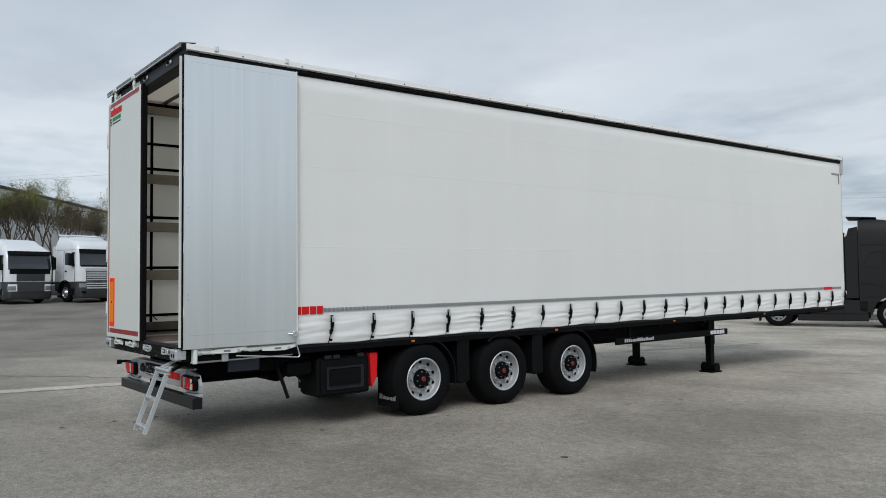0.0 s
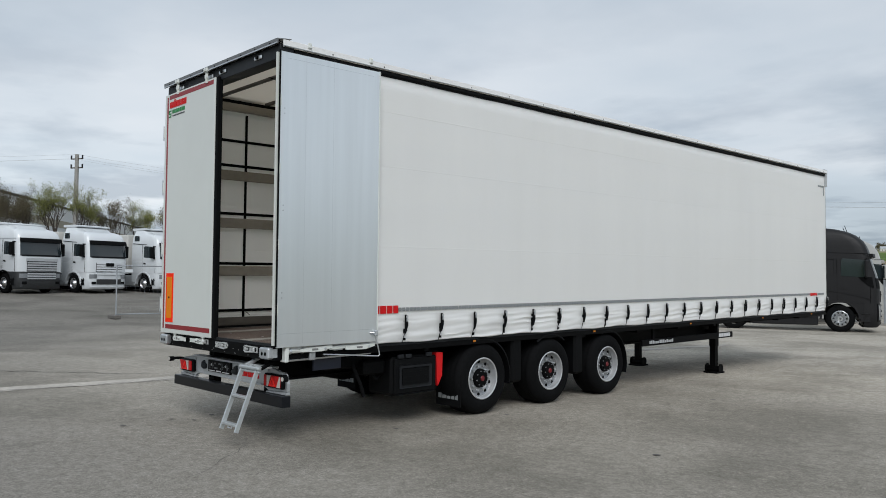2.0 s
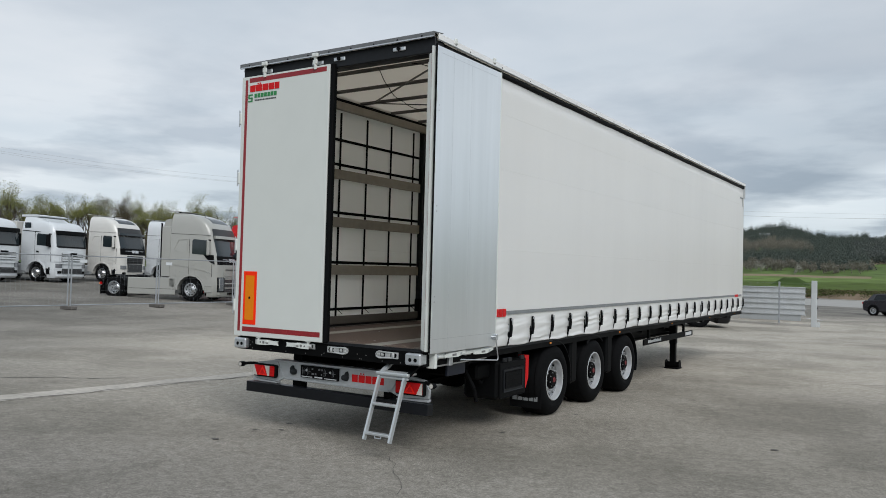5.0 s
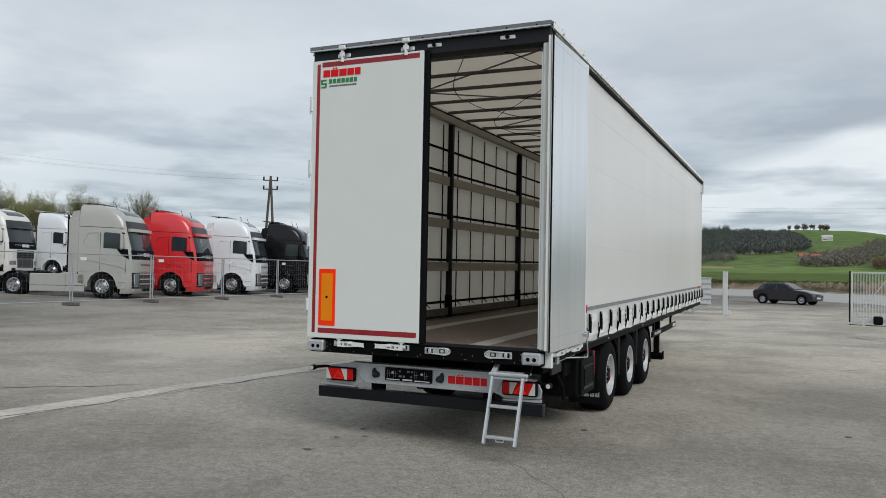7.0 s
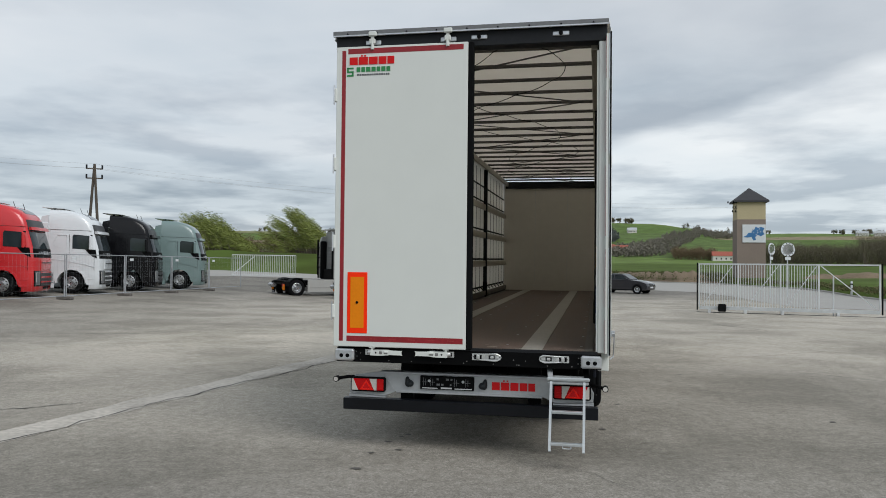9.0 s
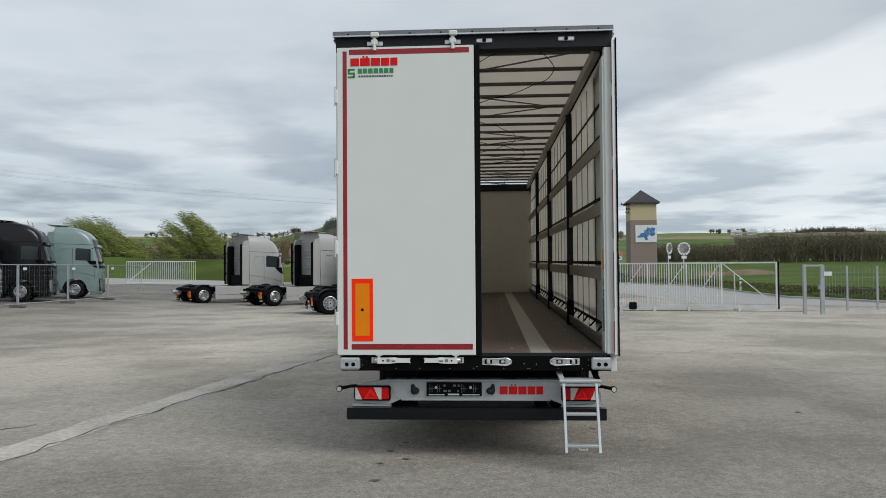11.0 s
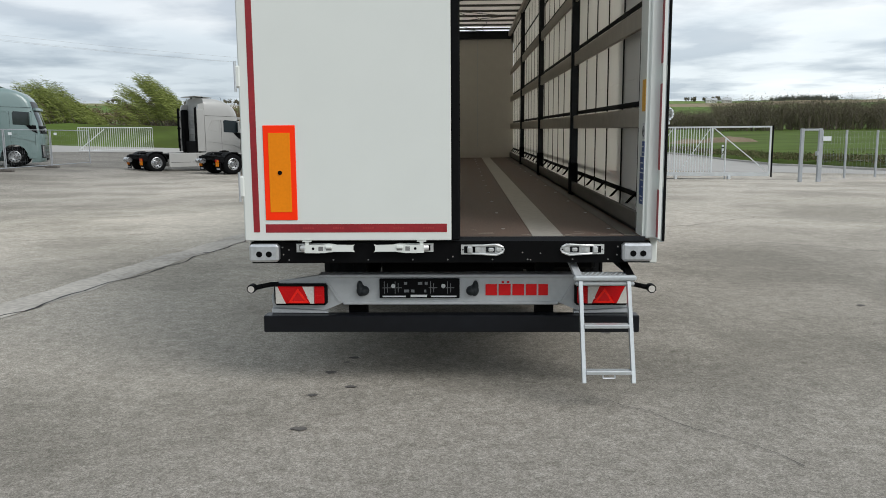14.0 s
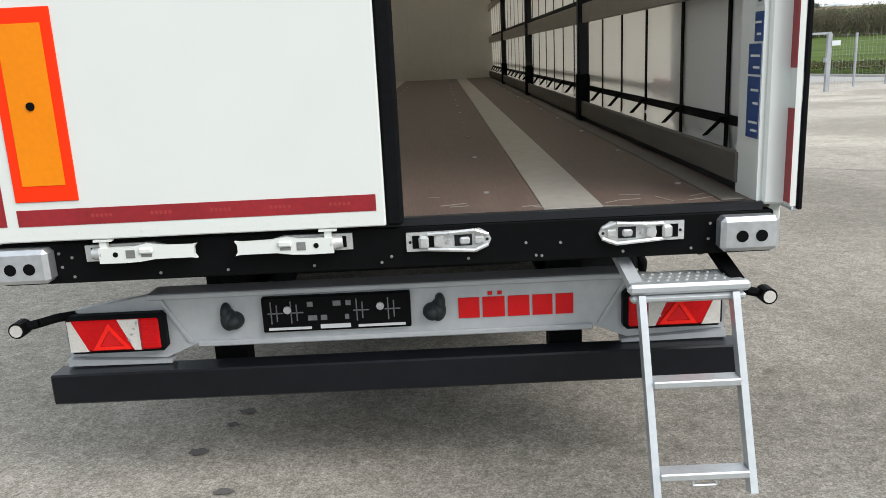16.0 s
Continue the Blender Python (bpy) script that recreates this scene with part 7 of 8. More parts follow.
for _k in range(30):
    _az, _d = -63 + 18.3 * _k / 29 + _rng.uniform(-0.2, 0.2), _rng.uniform(96, 114)
    _s = _rng.uniform(0.80, 0.98)
    _c = copy_thing((alder, alder_b, alder_c)[_k % 3], pose(2.85 + math.sin(radians(_az)) * _d, -6.8 + math.cos(radians(_az)) * _d, 0.9, 0, 0, _rng.uniform(0, 360)))
    _c.scale = (_s, _s, _s)
_c = copy_thing(alder_c, pose(-72.0, 71.0, 0.5, 0, 0, 40))
_c.scale = (0.75, 0.75, 0.75)


def willow(x, y, w, h, seed):
    rng = random.Random(seed)
    root = thing("willow_bush", "broad wind-blown willow bush in fresh green leaf", "bush", "willows by the road", at=pose(x, y, 3.0))
    bm, V, F = bmesh.new(), [], []
    for k in range(int(w * 9)):
        a = rng.uniform(-0.5, 0.5) * w
        top = h * (1 - (abs(a) / (w * 0.56)) ** 2.2) * rng.uniform(0.75, 1.05)
        p = Vector((a * 0.75, rng.gauss(0, 1.0), 0))
        pts = [p]
        for s in range(6):
            p = p + Vector((a * 0.05 - 0.16 - 0.17 * s, rng.gauss(0, 0.08), top / 6))
            pts.append(p)
        for (u, v), r in zip(zip(pts, pts[1:]), (0.05, 0.04, 0.03, 0.02, 0.015, 0.01)):
            rod(bm, u, v, r, 3, r * 0.7, cap=False)
        for u, v in zip(pts[1:], pts[2:]):
            for f in (0.2, 0.6, 1.0):
                for _ in range(10):
                    q = u.lerp(v, f) + Vector((rng.gauss(0, 0.2), rng.gauss(0, 0.25), rng.gauss(0, 0.2)))
                    d = Vector((-1.0, rng.gauss(0, 0.25), rng.uniform(-0.25, 0.75))).normalized() * rng.uniform(0.35, 0.95)
                    i = len(V)
                    V += [q, q + Vector((0.0, rng.uniform(-0.04, 0.04), 0.045)), q + d]
                    F.append((i, i + 1, i + 2))
    me = bpy.data.meshes.new("stems")
    bm.to_mesh(me)
    bm.free()
    me.materials.append(M["bark"])
    _st = new("stem", me)
    _st.parent, _st["kind"] = root, "stuff"
    mesh_of("crown", V, F, M["willow"], root)


willow(-49.6, 93.3, 11.0, 5.6, 21)
willow(-38.3, 98.2, 9.5, 6.3, 22)
_bm = bmesh.new()
_rows = []
for _k in range(25):
    _az = -40 + 29 * _k / 24
    _e = min(1.0, 3.2 * _k / 24, 3.2 * (24 - _k) / 24)
    _rows.append([_bm.verts.new((math.sin(radians(_az)) * r, math.cos(radians(_az)) * r, 0.2 + _e * (z + 0.4 * noise.noise((_az * 0.3, r * 0.1, 0))))) for r, z in ((86, -0.3), (90, 1.0), (96, 2.2), (102, 3.0), (118, 3.2), (140, 1.5))])
for _a, _b in zip(_rows, _rows[1:]):
    for _i in range(5):
        _bm.faces.new((_a[_i], _b[_i], _b[_i + 1], _a[_i + 1]))
tagged(finish("grass_bank", _bm, M["fields"], smooth=True), "low green grass bank under the willows", "bank", kind="structure")


def far_wood(name, label, spots, material, size, n_shards, seed, cone=False):
    rng = random.Random(seed)
    V, F = [], []
    for x, y, z, h in spots:
        if cone:
            for k in range(7):
                f = k / 7
                w = (1 - f) * h * 0.15 + 0.15
                shards(V, F, (x, y, z + h * (0.10 + 0.88 * f)), max(4, int(n_shards * (1 - f) / 3.5)), (w, w, h * 0.05), size * (1.15 - f), rng, 1.2)
            continue
        # trunk and rising limbs as narrow blades, with a mist of fine twigs about them
        limbs = [((x, y, z), (x + rng.gauss(0, 0.3), y, z + h * 0.8), h * 0.016)]
        for k in range(9):
            a, u = rng.uniform(0, 6.283), rng.uniform(0.12, 0.6)
            r = h * rng.uniform(0.12, 0.30)
            limbs.append(((x, y, z + h * u), (x + math.cos(a) * r, y + math.sin(a) * r, z + h * min(0.98, u + rng.uniform(0.22, 0.42))), h * 0.007))
        for p, q, w in limbs:
            k = len(V)
            V += [Vector(p) - Vector((w, 0, 0)), Vector(p) + Vector((w, 0, 0)), Vector(q)]
            F.append((k, k + 1, k + 2))
            shards(V, F, Vector(p).lerp(Vector(q), 0.8), n_shards // 10, (h * 0.07, h * 0.07, h * 0.09), size, rng, 1.6)
    ob = mesh_of(name, V, F, material)
    tagged(ob, label, "wood", kind="stuff")


def scatter(az0, az1, f0, f1, n, h0, h1, seed):
    rng = random.Random(seed)
    out = []
    for _ in range(n):
        az, f = rng.uniform(az0, az1), rng.uniform(f0, f1)
        r, z = land(az, f)
        out.append((math.sin(radians(az)) * r, math.cos(radians(az)) * r, z - 0.5, rng.uniform(h0, h1)))
    return out


def belt(az0, az1, r0, r1, n, h0, h1, seed, z=1.0):
    rng = random.Random(seed)
    out = []
    for _ in range(n):
        az, r = rng.uniform(az0, az1), rng.uniform(r0, r1)
        out.append((math.sin(radians(az)) * r, math.cos(radians(az)) * r, z, rng.uniform(h0, h1)))
    return out


far_wood("spring_wood", "brown and green spring wood beyond the meadow", belt(11.5, 19, 300, 350, 300, 7, 10, 31, 1.8) + belt(18, 34, 250, 300, 520, 8.5, 12.5, 32, 1.4) + belt(34, 70, 230, 300, 300, 8, 11, 33, 1.5), M["wood_far"], 0.125, 460, 34)


def stands(spots, low, high):
    """The spots that fall in one kind of stand: woods grow in patches."""
    out = []
    for p in spots:
        v = noise.noise((p[0] * 0.016, p[1] * 0.010, 4.0))
        if low <= v < high:
            out.append(p)
    return out


_upper = scatter(-12.2, -3.6, 0.78, 1.0, 700, 6, 11, 42)
_lower = scatter(-14.2, -3.2, 0.47, 0.80, 1300, 6, 12, 41)
far_wood("hill_wood", "dark conifer stands on the hillside", _upper + stands(_lower, -0.34, 9) + scatter(-8.9, -8.2, 0.94, 1.0, 14, 13, 17, 48) + scatter(-6.6, -6.1, 0.9, 1.0, 6, 11, 15, 49), M["pine"], 0.42, 230, 46, True)
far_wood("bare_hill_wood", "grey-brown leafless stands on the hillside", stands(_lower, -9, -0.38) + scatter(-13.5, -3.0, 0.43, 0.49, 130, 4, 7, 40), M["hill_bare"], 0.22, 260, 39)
far_wood("blossom_trees", "pale blossoming trees at the foot of the hill", scatter(-11.5, -5, 0.40, 0.47, 9, 4, 6, 38), M["blossom"], 0.22, 260, 37)


def band(table, n, h0, h1, seed):
    """Trees spread between a lower and an upper line, both given by bearing."""
    rng = random.Random(seed)
    lo, hi = [(a, b) for a, b, c in table], [(a, c) for a, b, c in table]
    out = []
    for _ in range(n):
        az = rng.uniform(table[0][0], table[-1][0])
        f = rng.uniform(lerp_table(lo, az), lerp_table(hi, az))
        r, z = land(az, f)
        out.append((math.sin(radians(az)) * r, math.cos(radians(az)) * r, z - 0.5, rng.uniform(h0, h1)))
    return out


# a paler, bluer pine: distance haze is painted into its leaf colours
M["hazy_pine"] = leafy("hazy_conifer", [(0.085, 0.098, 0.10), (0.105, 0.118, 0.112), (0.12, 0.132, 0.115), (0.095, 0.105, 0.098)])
M["red_twigs"] = leafy("red_brown_twigs", [(0.17, 0.115, 0.075), (0.14, 0.10, 0.07), (0.19, 0.14, 0.085), (0.15, 0.13, 0.075)])
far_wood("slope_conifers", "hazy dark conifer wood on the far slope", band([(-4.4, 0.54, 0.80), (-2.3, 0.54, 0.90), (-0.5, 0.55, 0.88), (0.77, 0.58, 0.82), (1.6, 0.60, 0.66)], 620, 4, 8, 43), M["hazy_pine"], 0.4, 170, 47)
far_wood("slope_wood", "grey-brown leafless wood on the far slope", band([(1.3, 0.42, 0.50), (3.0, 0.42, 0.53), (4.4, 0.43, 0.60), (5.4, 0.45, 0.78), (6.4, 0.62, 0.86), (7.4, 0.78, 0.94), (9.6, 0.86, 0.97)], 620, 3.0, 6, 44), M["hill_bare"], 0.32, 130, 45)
far_wood("red_copse", "red-brown leafless copse behind the meadow", band([(5.6, 0.405, 0.44), (8.5, 0.405, 0.43)], 110, 4.5, 7, 46), M["red_twigs"], 0.16, 240, 50)
far_wood("ridge_trees", "small trees on the far ridge", scatter(0.2, 2.8, 0.985, 1.0, 26, 5, 7, 51) + scatter(15.6, 18.6, 0.95, 1.0, 20, 4, 6, 53) + scatter(-17, -14, 0.95, 1.0, 30, 5, 8, 54) + scatter(-25, -16, 0.9, 1.0, 30, 5, 8, 55) + scatter(6, 12, 0.93, 1.0, 16, 4, 7, 56), M["wood_far"], 0.4, 160, 57)
far_wood("ridge_wood", "dark wood along the far ridge", scatter(21.2, 25.2, 0.95, 1.0, 150, 4, 6.5, 52), M["pine"], 0.5, 90, 58, True)
far_wood("willow_scrub", "brown leafless scrub round the willows", belt(-31, -15.5, 106, 116, 130, 2.4, 3.9, 64, 3.0), M["red_twigs"], 0.07, 230, 65)
far_wood("hedge_trees", "bare hedge at the foot of the hills", scatter(-30, -15, 0.3, 0.42, 160, 4, 7, 61) + scatter(-60, -38, 0.1, 0.3, 160, 7, 10, 62), M["wood_far"], 0.4, 150, 63)
_bm = bmesh.new()
_pr = None
for _k in range(81):
    _az = -6 + 0.2 * _k
    _e = lerp_table(EDGE, _az)
    _h = max(0.0, min(1.0, (_az + 6) / 2.5, (10 - _az) / 2.0)) * (0.95 + 0.05 * _az + 0.35 * noise.noise((_az * 2.1, 0, 3)))
    _v = [_bm.verts.new((math.sin(radians(_az)) * (_e + r), math.cos(radians(_az)) * (_e + r), -0.15 + _h * f * (1 + 0.25 * noise.noise((_az * 4.5, r, 1))))) for r, f in ((-0.2, -0.1), (0.6, 0.35), (1.6, 0.8), (3.0, 1.0), (6.0, 0.95), (11.0, 0.2))]
    if _pr:
        for _i in range(5):
            _bm.faces.new((_pr[_i], _v[_i], _v[_i + 1], _pr[_i + 1]))
    _pr = _v
tagged(finish("verge_bank", _bm, M["earth"], smooth=True), "rough brown earth bank between road and meadow", "bank", kind="structure")
_rv = random.Random(88)
_V, _F = [], []
for _k in range(1600):
    _az = _rv.uniform(3, 40)
    _r = lerp_table(EDGE, _az) + abs(_rv.gauss(0, 3.0)) + 0.4
    shards(_V, _F, (math.sin(radians(_az)) * _r, math.cos(radians(_az)) * _r, 0.30), 26, (0.35, 0.30, 0.07), 0.055, _rv, 1.8)
for _k in range(2600):
    _az, _u = _rv.uniform(-6, 10), _rv.uniform(0, 1) ** 0.6
    _r = lerp_table(EDGE, _az) + 1.0 + 4.5 * _u
    shards(_V, _F, (math.sin(radians(_az)) * _r, math.cos(radians(_az)) * _r, 0.20 + 0.62 * min(1.0, _u * 1.7)), 20, (0.5, 0.4, 0.12), 0.085, _rv, 1.6)
tagged(mesh_of("verge_weeds", _V, _F, M["weeds"]), "rough weeds and dry stalks along the verge", "weeds", kind="stuff")
_bm = bmesh.new()
for _k, (_x, _y, _w, _h) in enumerate([(27.5, 90.0, 3.0, 0.8), (31.5, 89.0, 4.0, 1.1)]):
    _g = [[_bm.verts.new((_x + _w * u, _y + 2.4 * v, 0.3 + _h * max(0.0, 1 - u * u - v * v) ** 0.7 * (1 + 0.35 * noise.noise((u * 2.4 + _k, v * 2.4, 1))))) for u in [i / 7 for i in range(-7, 8)]] for v in [i / 5 for i in range(-5, 6)]]
    for _a, _b in zip(_g, _g[1:]):
        for _i in range(14):
            _bm.faces.new((_a[_i], _a[_i + 1], _b[_i + 1], _b[_i]))
tagged(finish("earth_mound", _bm, M["earth"], smooth=True), "heaped brown earth beside the meadow", "mound", kind="structure")


# ---- hall, poles, houses ----
hall = thing("industrial_hall", "long pale industrial hall with a brown window band", "building")
HA, HB = Vector((-58.0, -8.0, 0)), Vector((-200.0, 92.0, 0))
_d = (HB - HA).normalized()
_nrm = Vector((_d.y, -_d.x, 0))
M["cladding"] = mat("pale_cladding", (0.55, 0.56, 0.56), 0.55, 0.1, var=0.05, scale=1.0)
M["band"] = mat("brown_window_band", (0.20, 0.165, 0.10), 0.35, var=0.15, scale=1.0)
for _n, _z0, _z1, _m, _o in (("lower_wall", 0.0, 9.0, "cladding", 0.0), ("window_band", 9.0, 10.1, "band", 0.02), ("upper_wall", 10.1, 12.0, "cladding", 0.0), ("roof_edge", 12.0, 12.35, "slate", 0.15)):
    part(_n, beam(bmesh.new(), HA + Vector((0, 0, (_z0 + _z1) / 2)), HB + Vector((0, 0, (_z0 + _z1) / 2)), 1.0 + _o, _z1 - _z0), M[_m], hall)
for _k in range(28):
    _p = HA.lerp(HB, (_k + 0.5) / 28)
    part("cladding_joint", beam(bmesh.new(), Vector((_p.x, _p.y, 0)) + _nrm * -0.5, Vector((_p.x, _p.y, 12)) + _nrm * -0.5, 0.08, 0.06), M["greyprofile"], hall)


def mast(x, y, h, double, label):
    p = thing("power_pole", label, "pole", "power poles")
    m = M["concpole"] if not double else M["bark"]
    if double:
        part("pole", rod(bmesh.new(), (x - 0.9, y, 0), (x, y, h), 0.17, 8, 0.12), m, p)
        part("pole", rod(bmesh.new(), (x + 0.9, y, 0), (x, y, h), 0.17, 8, 0.12), m, p)
    else:
        part("pole", rod(bmesh.new(), (x, y, 0), (x, y, h), 0.30, 10, 0.2), m, p)
    for z in (h - 1.5, h - 0.5):
        part("cross_arm", beam(bmesh.new(), (x - 0.7, y - 0.4, z), (x + 0.7, y + 0.4, z), 0.1, 0.12), M["bark"], p)
        for s in (-0.65, 0.65):
            part("insulator", rod(bmesh.new(), (x + s, y + s * 0.57, z), (x + s, y + s * 0.57, z + 0.4), 0.09, 8), M["slate"], p)


M["concpole"] = mat("grey_concrete_pole", (0.30, 0.29, 0.27), 0.85, var=0.1)
POLES = [(-150.0, -52.0, 15.0), (-82.6, 25.4, 15.2), (-50.0, 65.0, 11.9)]
mast(*POLES[1], False, "grey power pole with two cross arms")
mast(*POLES[2], True, "brown double-legged power pole")
_ends = POLES + [(17.6, 93.5, 9.6)]
for _k in range(3):
    for _o in (-0.6, 0.0, 0.6):
        wire = thing("power_line", "thin dark overhead wire", "wire", "overhead wires")
        _bm = bmesh.new()
        (x0, y0, z0), (x1, y1, z1) = _ends[_k], _ends[_k + 1]
        _pts = []
        for _j in range(17):
            _u = _j / 16
            _pts.append((x0 + (x1 - x0) * _u + _o, y0 + (y1 - y0) * _u + _o * 0.57, z0 + (z1 - z0) * _u - 4 * 1.3 * _u * (1 - _u) - abs(_o) * 0.8))
        path_rod(_bm, _pts, 0.006, 4)
        part("wire", _bm, M["concpole"], wire)

M["farwhite"] = mat("far_white_wall", (0.62, 0.61, 0.57), 0.8, var=0.05)
M["farroof"] = mat("far_tile_roof", (0.33, 0.09, 0.06), 0.8, var=0.15)
for _az, _f, _w, _red in ((-9.8, 0.84, 13, False), (-16.5, 0.93, 16, False), (2.7, 0.79, 9, False), (2.45, 0.78, 6, False), (7.8, 0.95, 9, False), (1.75, 0.47, 6, True), (1.25, 0.48, 5, True), (2.2, 0.47, 5, True), (8.95, 0.405, 16, True), (17.4, 0.93, 16, False), (18.4, 0.93, 14, False), (-21.0, 0.75, 8, True)):
    _r, _z = land(_az, _f)
    _x, _y = math.sin(radians(_az)) * _r, math.cos(radians(_az)) * _r
    hs = thing("farmhouse", "small far farmhouse with a %s roof" % ("red tiled" if _red else "pale"), "house", "far farmhouses", at=pose(_x, _y, _z, 0, 0, -_az + 10) @ Matrix.Diagonal((0.6, 0.6, 0.6, 1)))
    part("wall", B(-_w / 2, _w / 2, -4, 4, -1, 4.0), M["farwhite"], hs)
    part("roof", prism(bmesh.new(), [(-4.6, 3.9), (4.6, 3.9), (0, 7.4)], "x", -_w / 2 - 0.5, _w / 2 + 0.5), M["farroof"] if _red else M["greyprofile"], hs)
    for _k in range(4):
        part("window", B(-_w / 2 + (_k + 0.6) * _w / 4.4, -_w / 2 + (_k + 0.6) * _w / 4.4 + 1.0, -4.03, -3.98, 1.0, 2.4), M["glass"], hs)

# ---- road beyond the gate, joints and cracks in the yard ----
road = bmesh.new()
_pr = None
for _az in range(-30, 66, 3):
    _e = lerp_table(EDGE, _az)
    _r0, _v = max(36.0, _e - 34), []
    for _k in range(9):
        _r = _r0 + (_e - 0.3 - _r0) * _k / 8
        _x, _y = math.sin(radians(_az)) * _r, math.cos(radians(_az)) * _r
        _v.append(road.verts.new((_x, _y, 0.008 + rise(_x, _y))))
    if _pr:
        for _k in range(8):
            road.faces.new((_pr[_k], _v[_k], _v[_k + 1], _pr[_k + 1]))
    _pr = _v
tagged(finish("road", road, M["road"]), "pale grey public road beyond the gate", "road", kind="structure")


def ribbon(bm, pts, w, z=0.004, rng=None, taper=True):
    prev = None
    for k, (a, b) in enumerate(zip(pts, pts[1:] + pts[-1:])):
        d = (Vector(b) - Vector(a)) if k < len(pts) - 1 else (Vector(pts[-1]) - Vector(pts[-2]))
        nrm = Vector((-d.y, d.x)).normalized()
        ww = w * (rng.uniform(0.4, 1.3) if rng else 1)
        p = Vector(a)
        v = [bm.verts.new((p.x + nrm.x * s * ww / 2, p.y + nrm.y * s * ww / 2, z + rise(p.x, p.y))) for s in (-1, 1)]
        if prev:
            bm.faces.new((prev[0], v[0], v[1], prev[1]))
        prev = v


def crack_line(p0, p1, seed, wob=0.06, w=0.012):
    rng = random.Random(seed)
    p0, p1 = Vector(p0), Vector(p1)
    n = max(6, int((p1 - p0).length / 0.16))
    off, pts = 0.0, []
    for k in range(n + 1):
        off = off * 0.85 + rng.gauss(0, wob * 0.5)
        q = p0.lerp(p1, k / n)
        d = (p1 - p0).normalized()
        pts.append((q.x - d.y * off, q.y + d.x * off))
    bm = bmesh.new()
    ribbon(bm, pts, w, 0.006, rng)
    return bm


M["crack"] = mat("crack_filler", (0.05, 0.048, 0.045), 0.9, var=0.3)
M["seam"] = mat("pale_repair_strip", (0.46, 0.43, 0.385), 0.95, var=0.38, scale=5, bump=0.4, bscale=60, spec=0.1)
_bm = bmesh.new()
_rg = random.Random(2)
ribbon(_bm, [(-6.1 + 0.135 * k * 0.4 + _rg.gauss(0, 0.02), -11 + k * 0.4) for k in range(70)], 0.46, 0.004, None)
tagged(finish("repair_strip", _bm, M["seam"]), "pale repaired joint strip across the asphalt", "ground", kind="structure")
for _k, (_a, _b, _w) in enumerate([((-5.87, -11), (-2.2, 16.5), 0.026), ((-9, 6.5), (-5.2, 8.3), 0.02), ((4.5, 7.0), (9.5, 4.2), 0.02), ((5.0, 20.0), (6.2, 17.5), 0.05), ((-8, -1), (-5, 1.5), 0.03), ((3.5, 9.0), (6.0, 11.0), 0.02), ((-12, 10), (-6, 12), 0.03), ((8, 9), (12, 6), 0.02), ((0.95, -0.1), (1.75, -1.1), 0.005)]):
    tagged(finish("crack", crack_line(_a, _b, 70 + _k, 0.07, _w), M["crack"]), "dark crack in the asphalt", "crack", kind="structure")

_bm = bmesh.new()
_pr = None
for _az in range(-6, 62, 2):
    _e = lerp_table(EDGE, _az)
    _v = [_bm.verts.new((math.sin(radians(_az)) * r, math.cos(radians(_az)) * r, z)) for r, z in ((_e - 0.55, -0.2), (_e - 0.55, -0.08), (_e - 0.28, -0.07), (_e - 0.28, -0.2))]
    if _pr:
        for _i in range(3):
            _bm.faces.new((_pr[_i], _v[_i], _v[_i + 1], _pr[_i + 1]))
    _pr = _v
tagged(finish("road_kerb", _bm, M["conc"]), "pale concrete kerb between road and meadow", "kerb", kind="structure")
tagged(finish("gate_track", beam(bmesh.new(), (5.5, 28.43, -0.178), (13.4, 26.67, -0.178), 0.09, 0.024), M["slate"]), "dark steel rail of the sliding gate in the ground", "rail")
tagged(finish("slim_post", rod(bmesh.new(), (10.75, 27.4, -0.2), (10.75, 27.4, 1.45), 0.03, 10), M["fence"]), "slim galvanised post beside the sliding gate", "post")
mk = thing("marker_post", "short white roadside marker post", "post", at=pose(19.2, 53.5, -0.1))
part("post", B(-0.07, 0.07, -0.05, 0.05, 0, 0.95, bevel=0.02), PAINT["white"], mk)
part("band", B(-0.072, 0.072, -0.052, 0.052, 0.70, 0.80), M["slate"], mk)



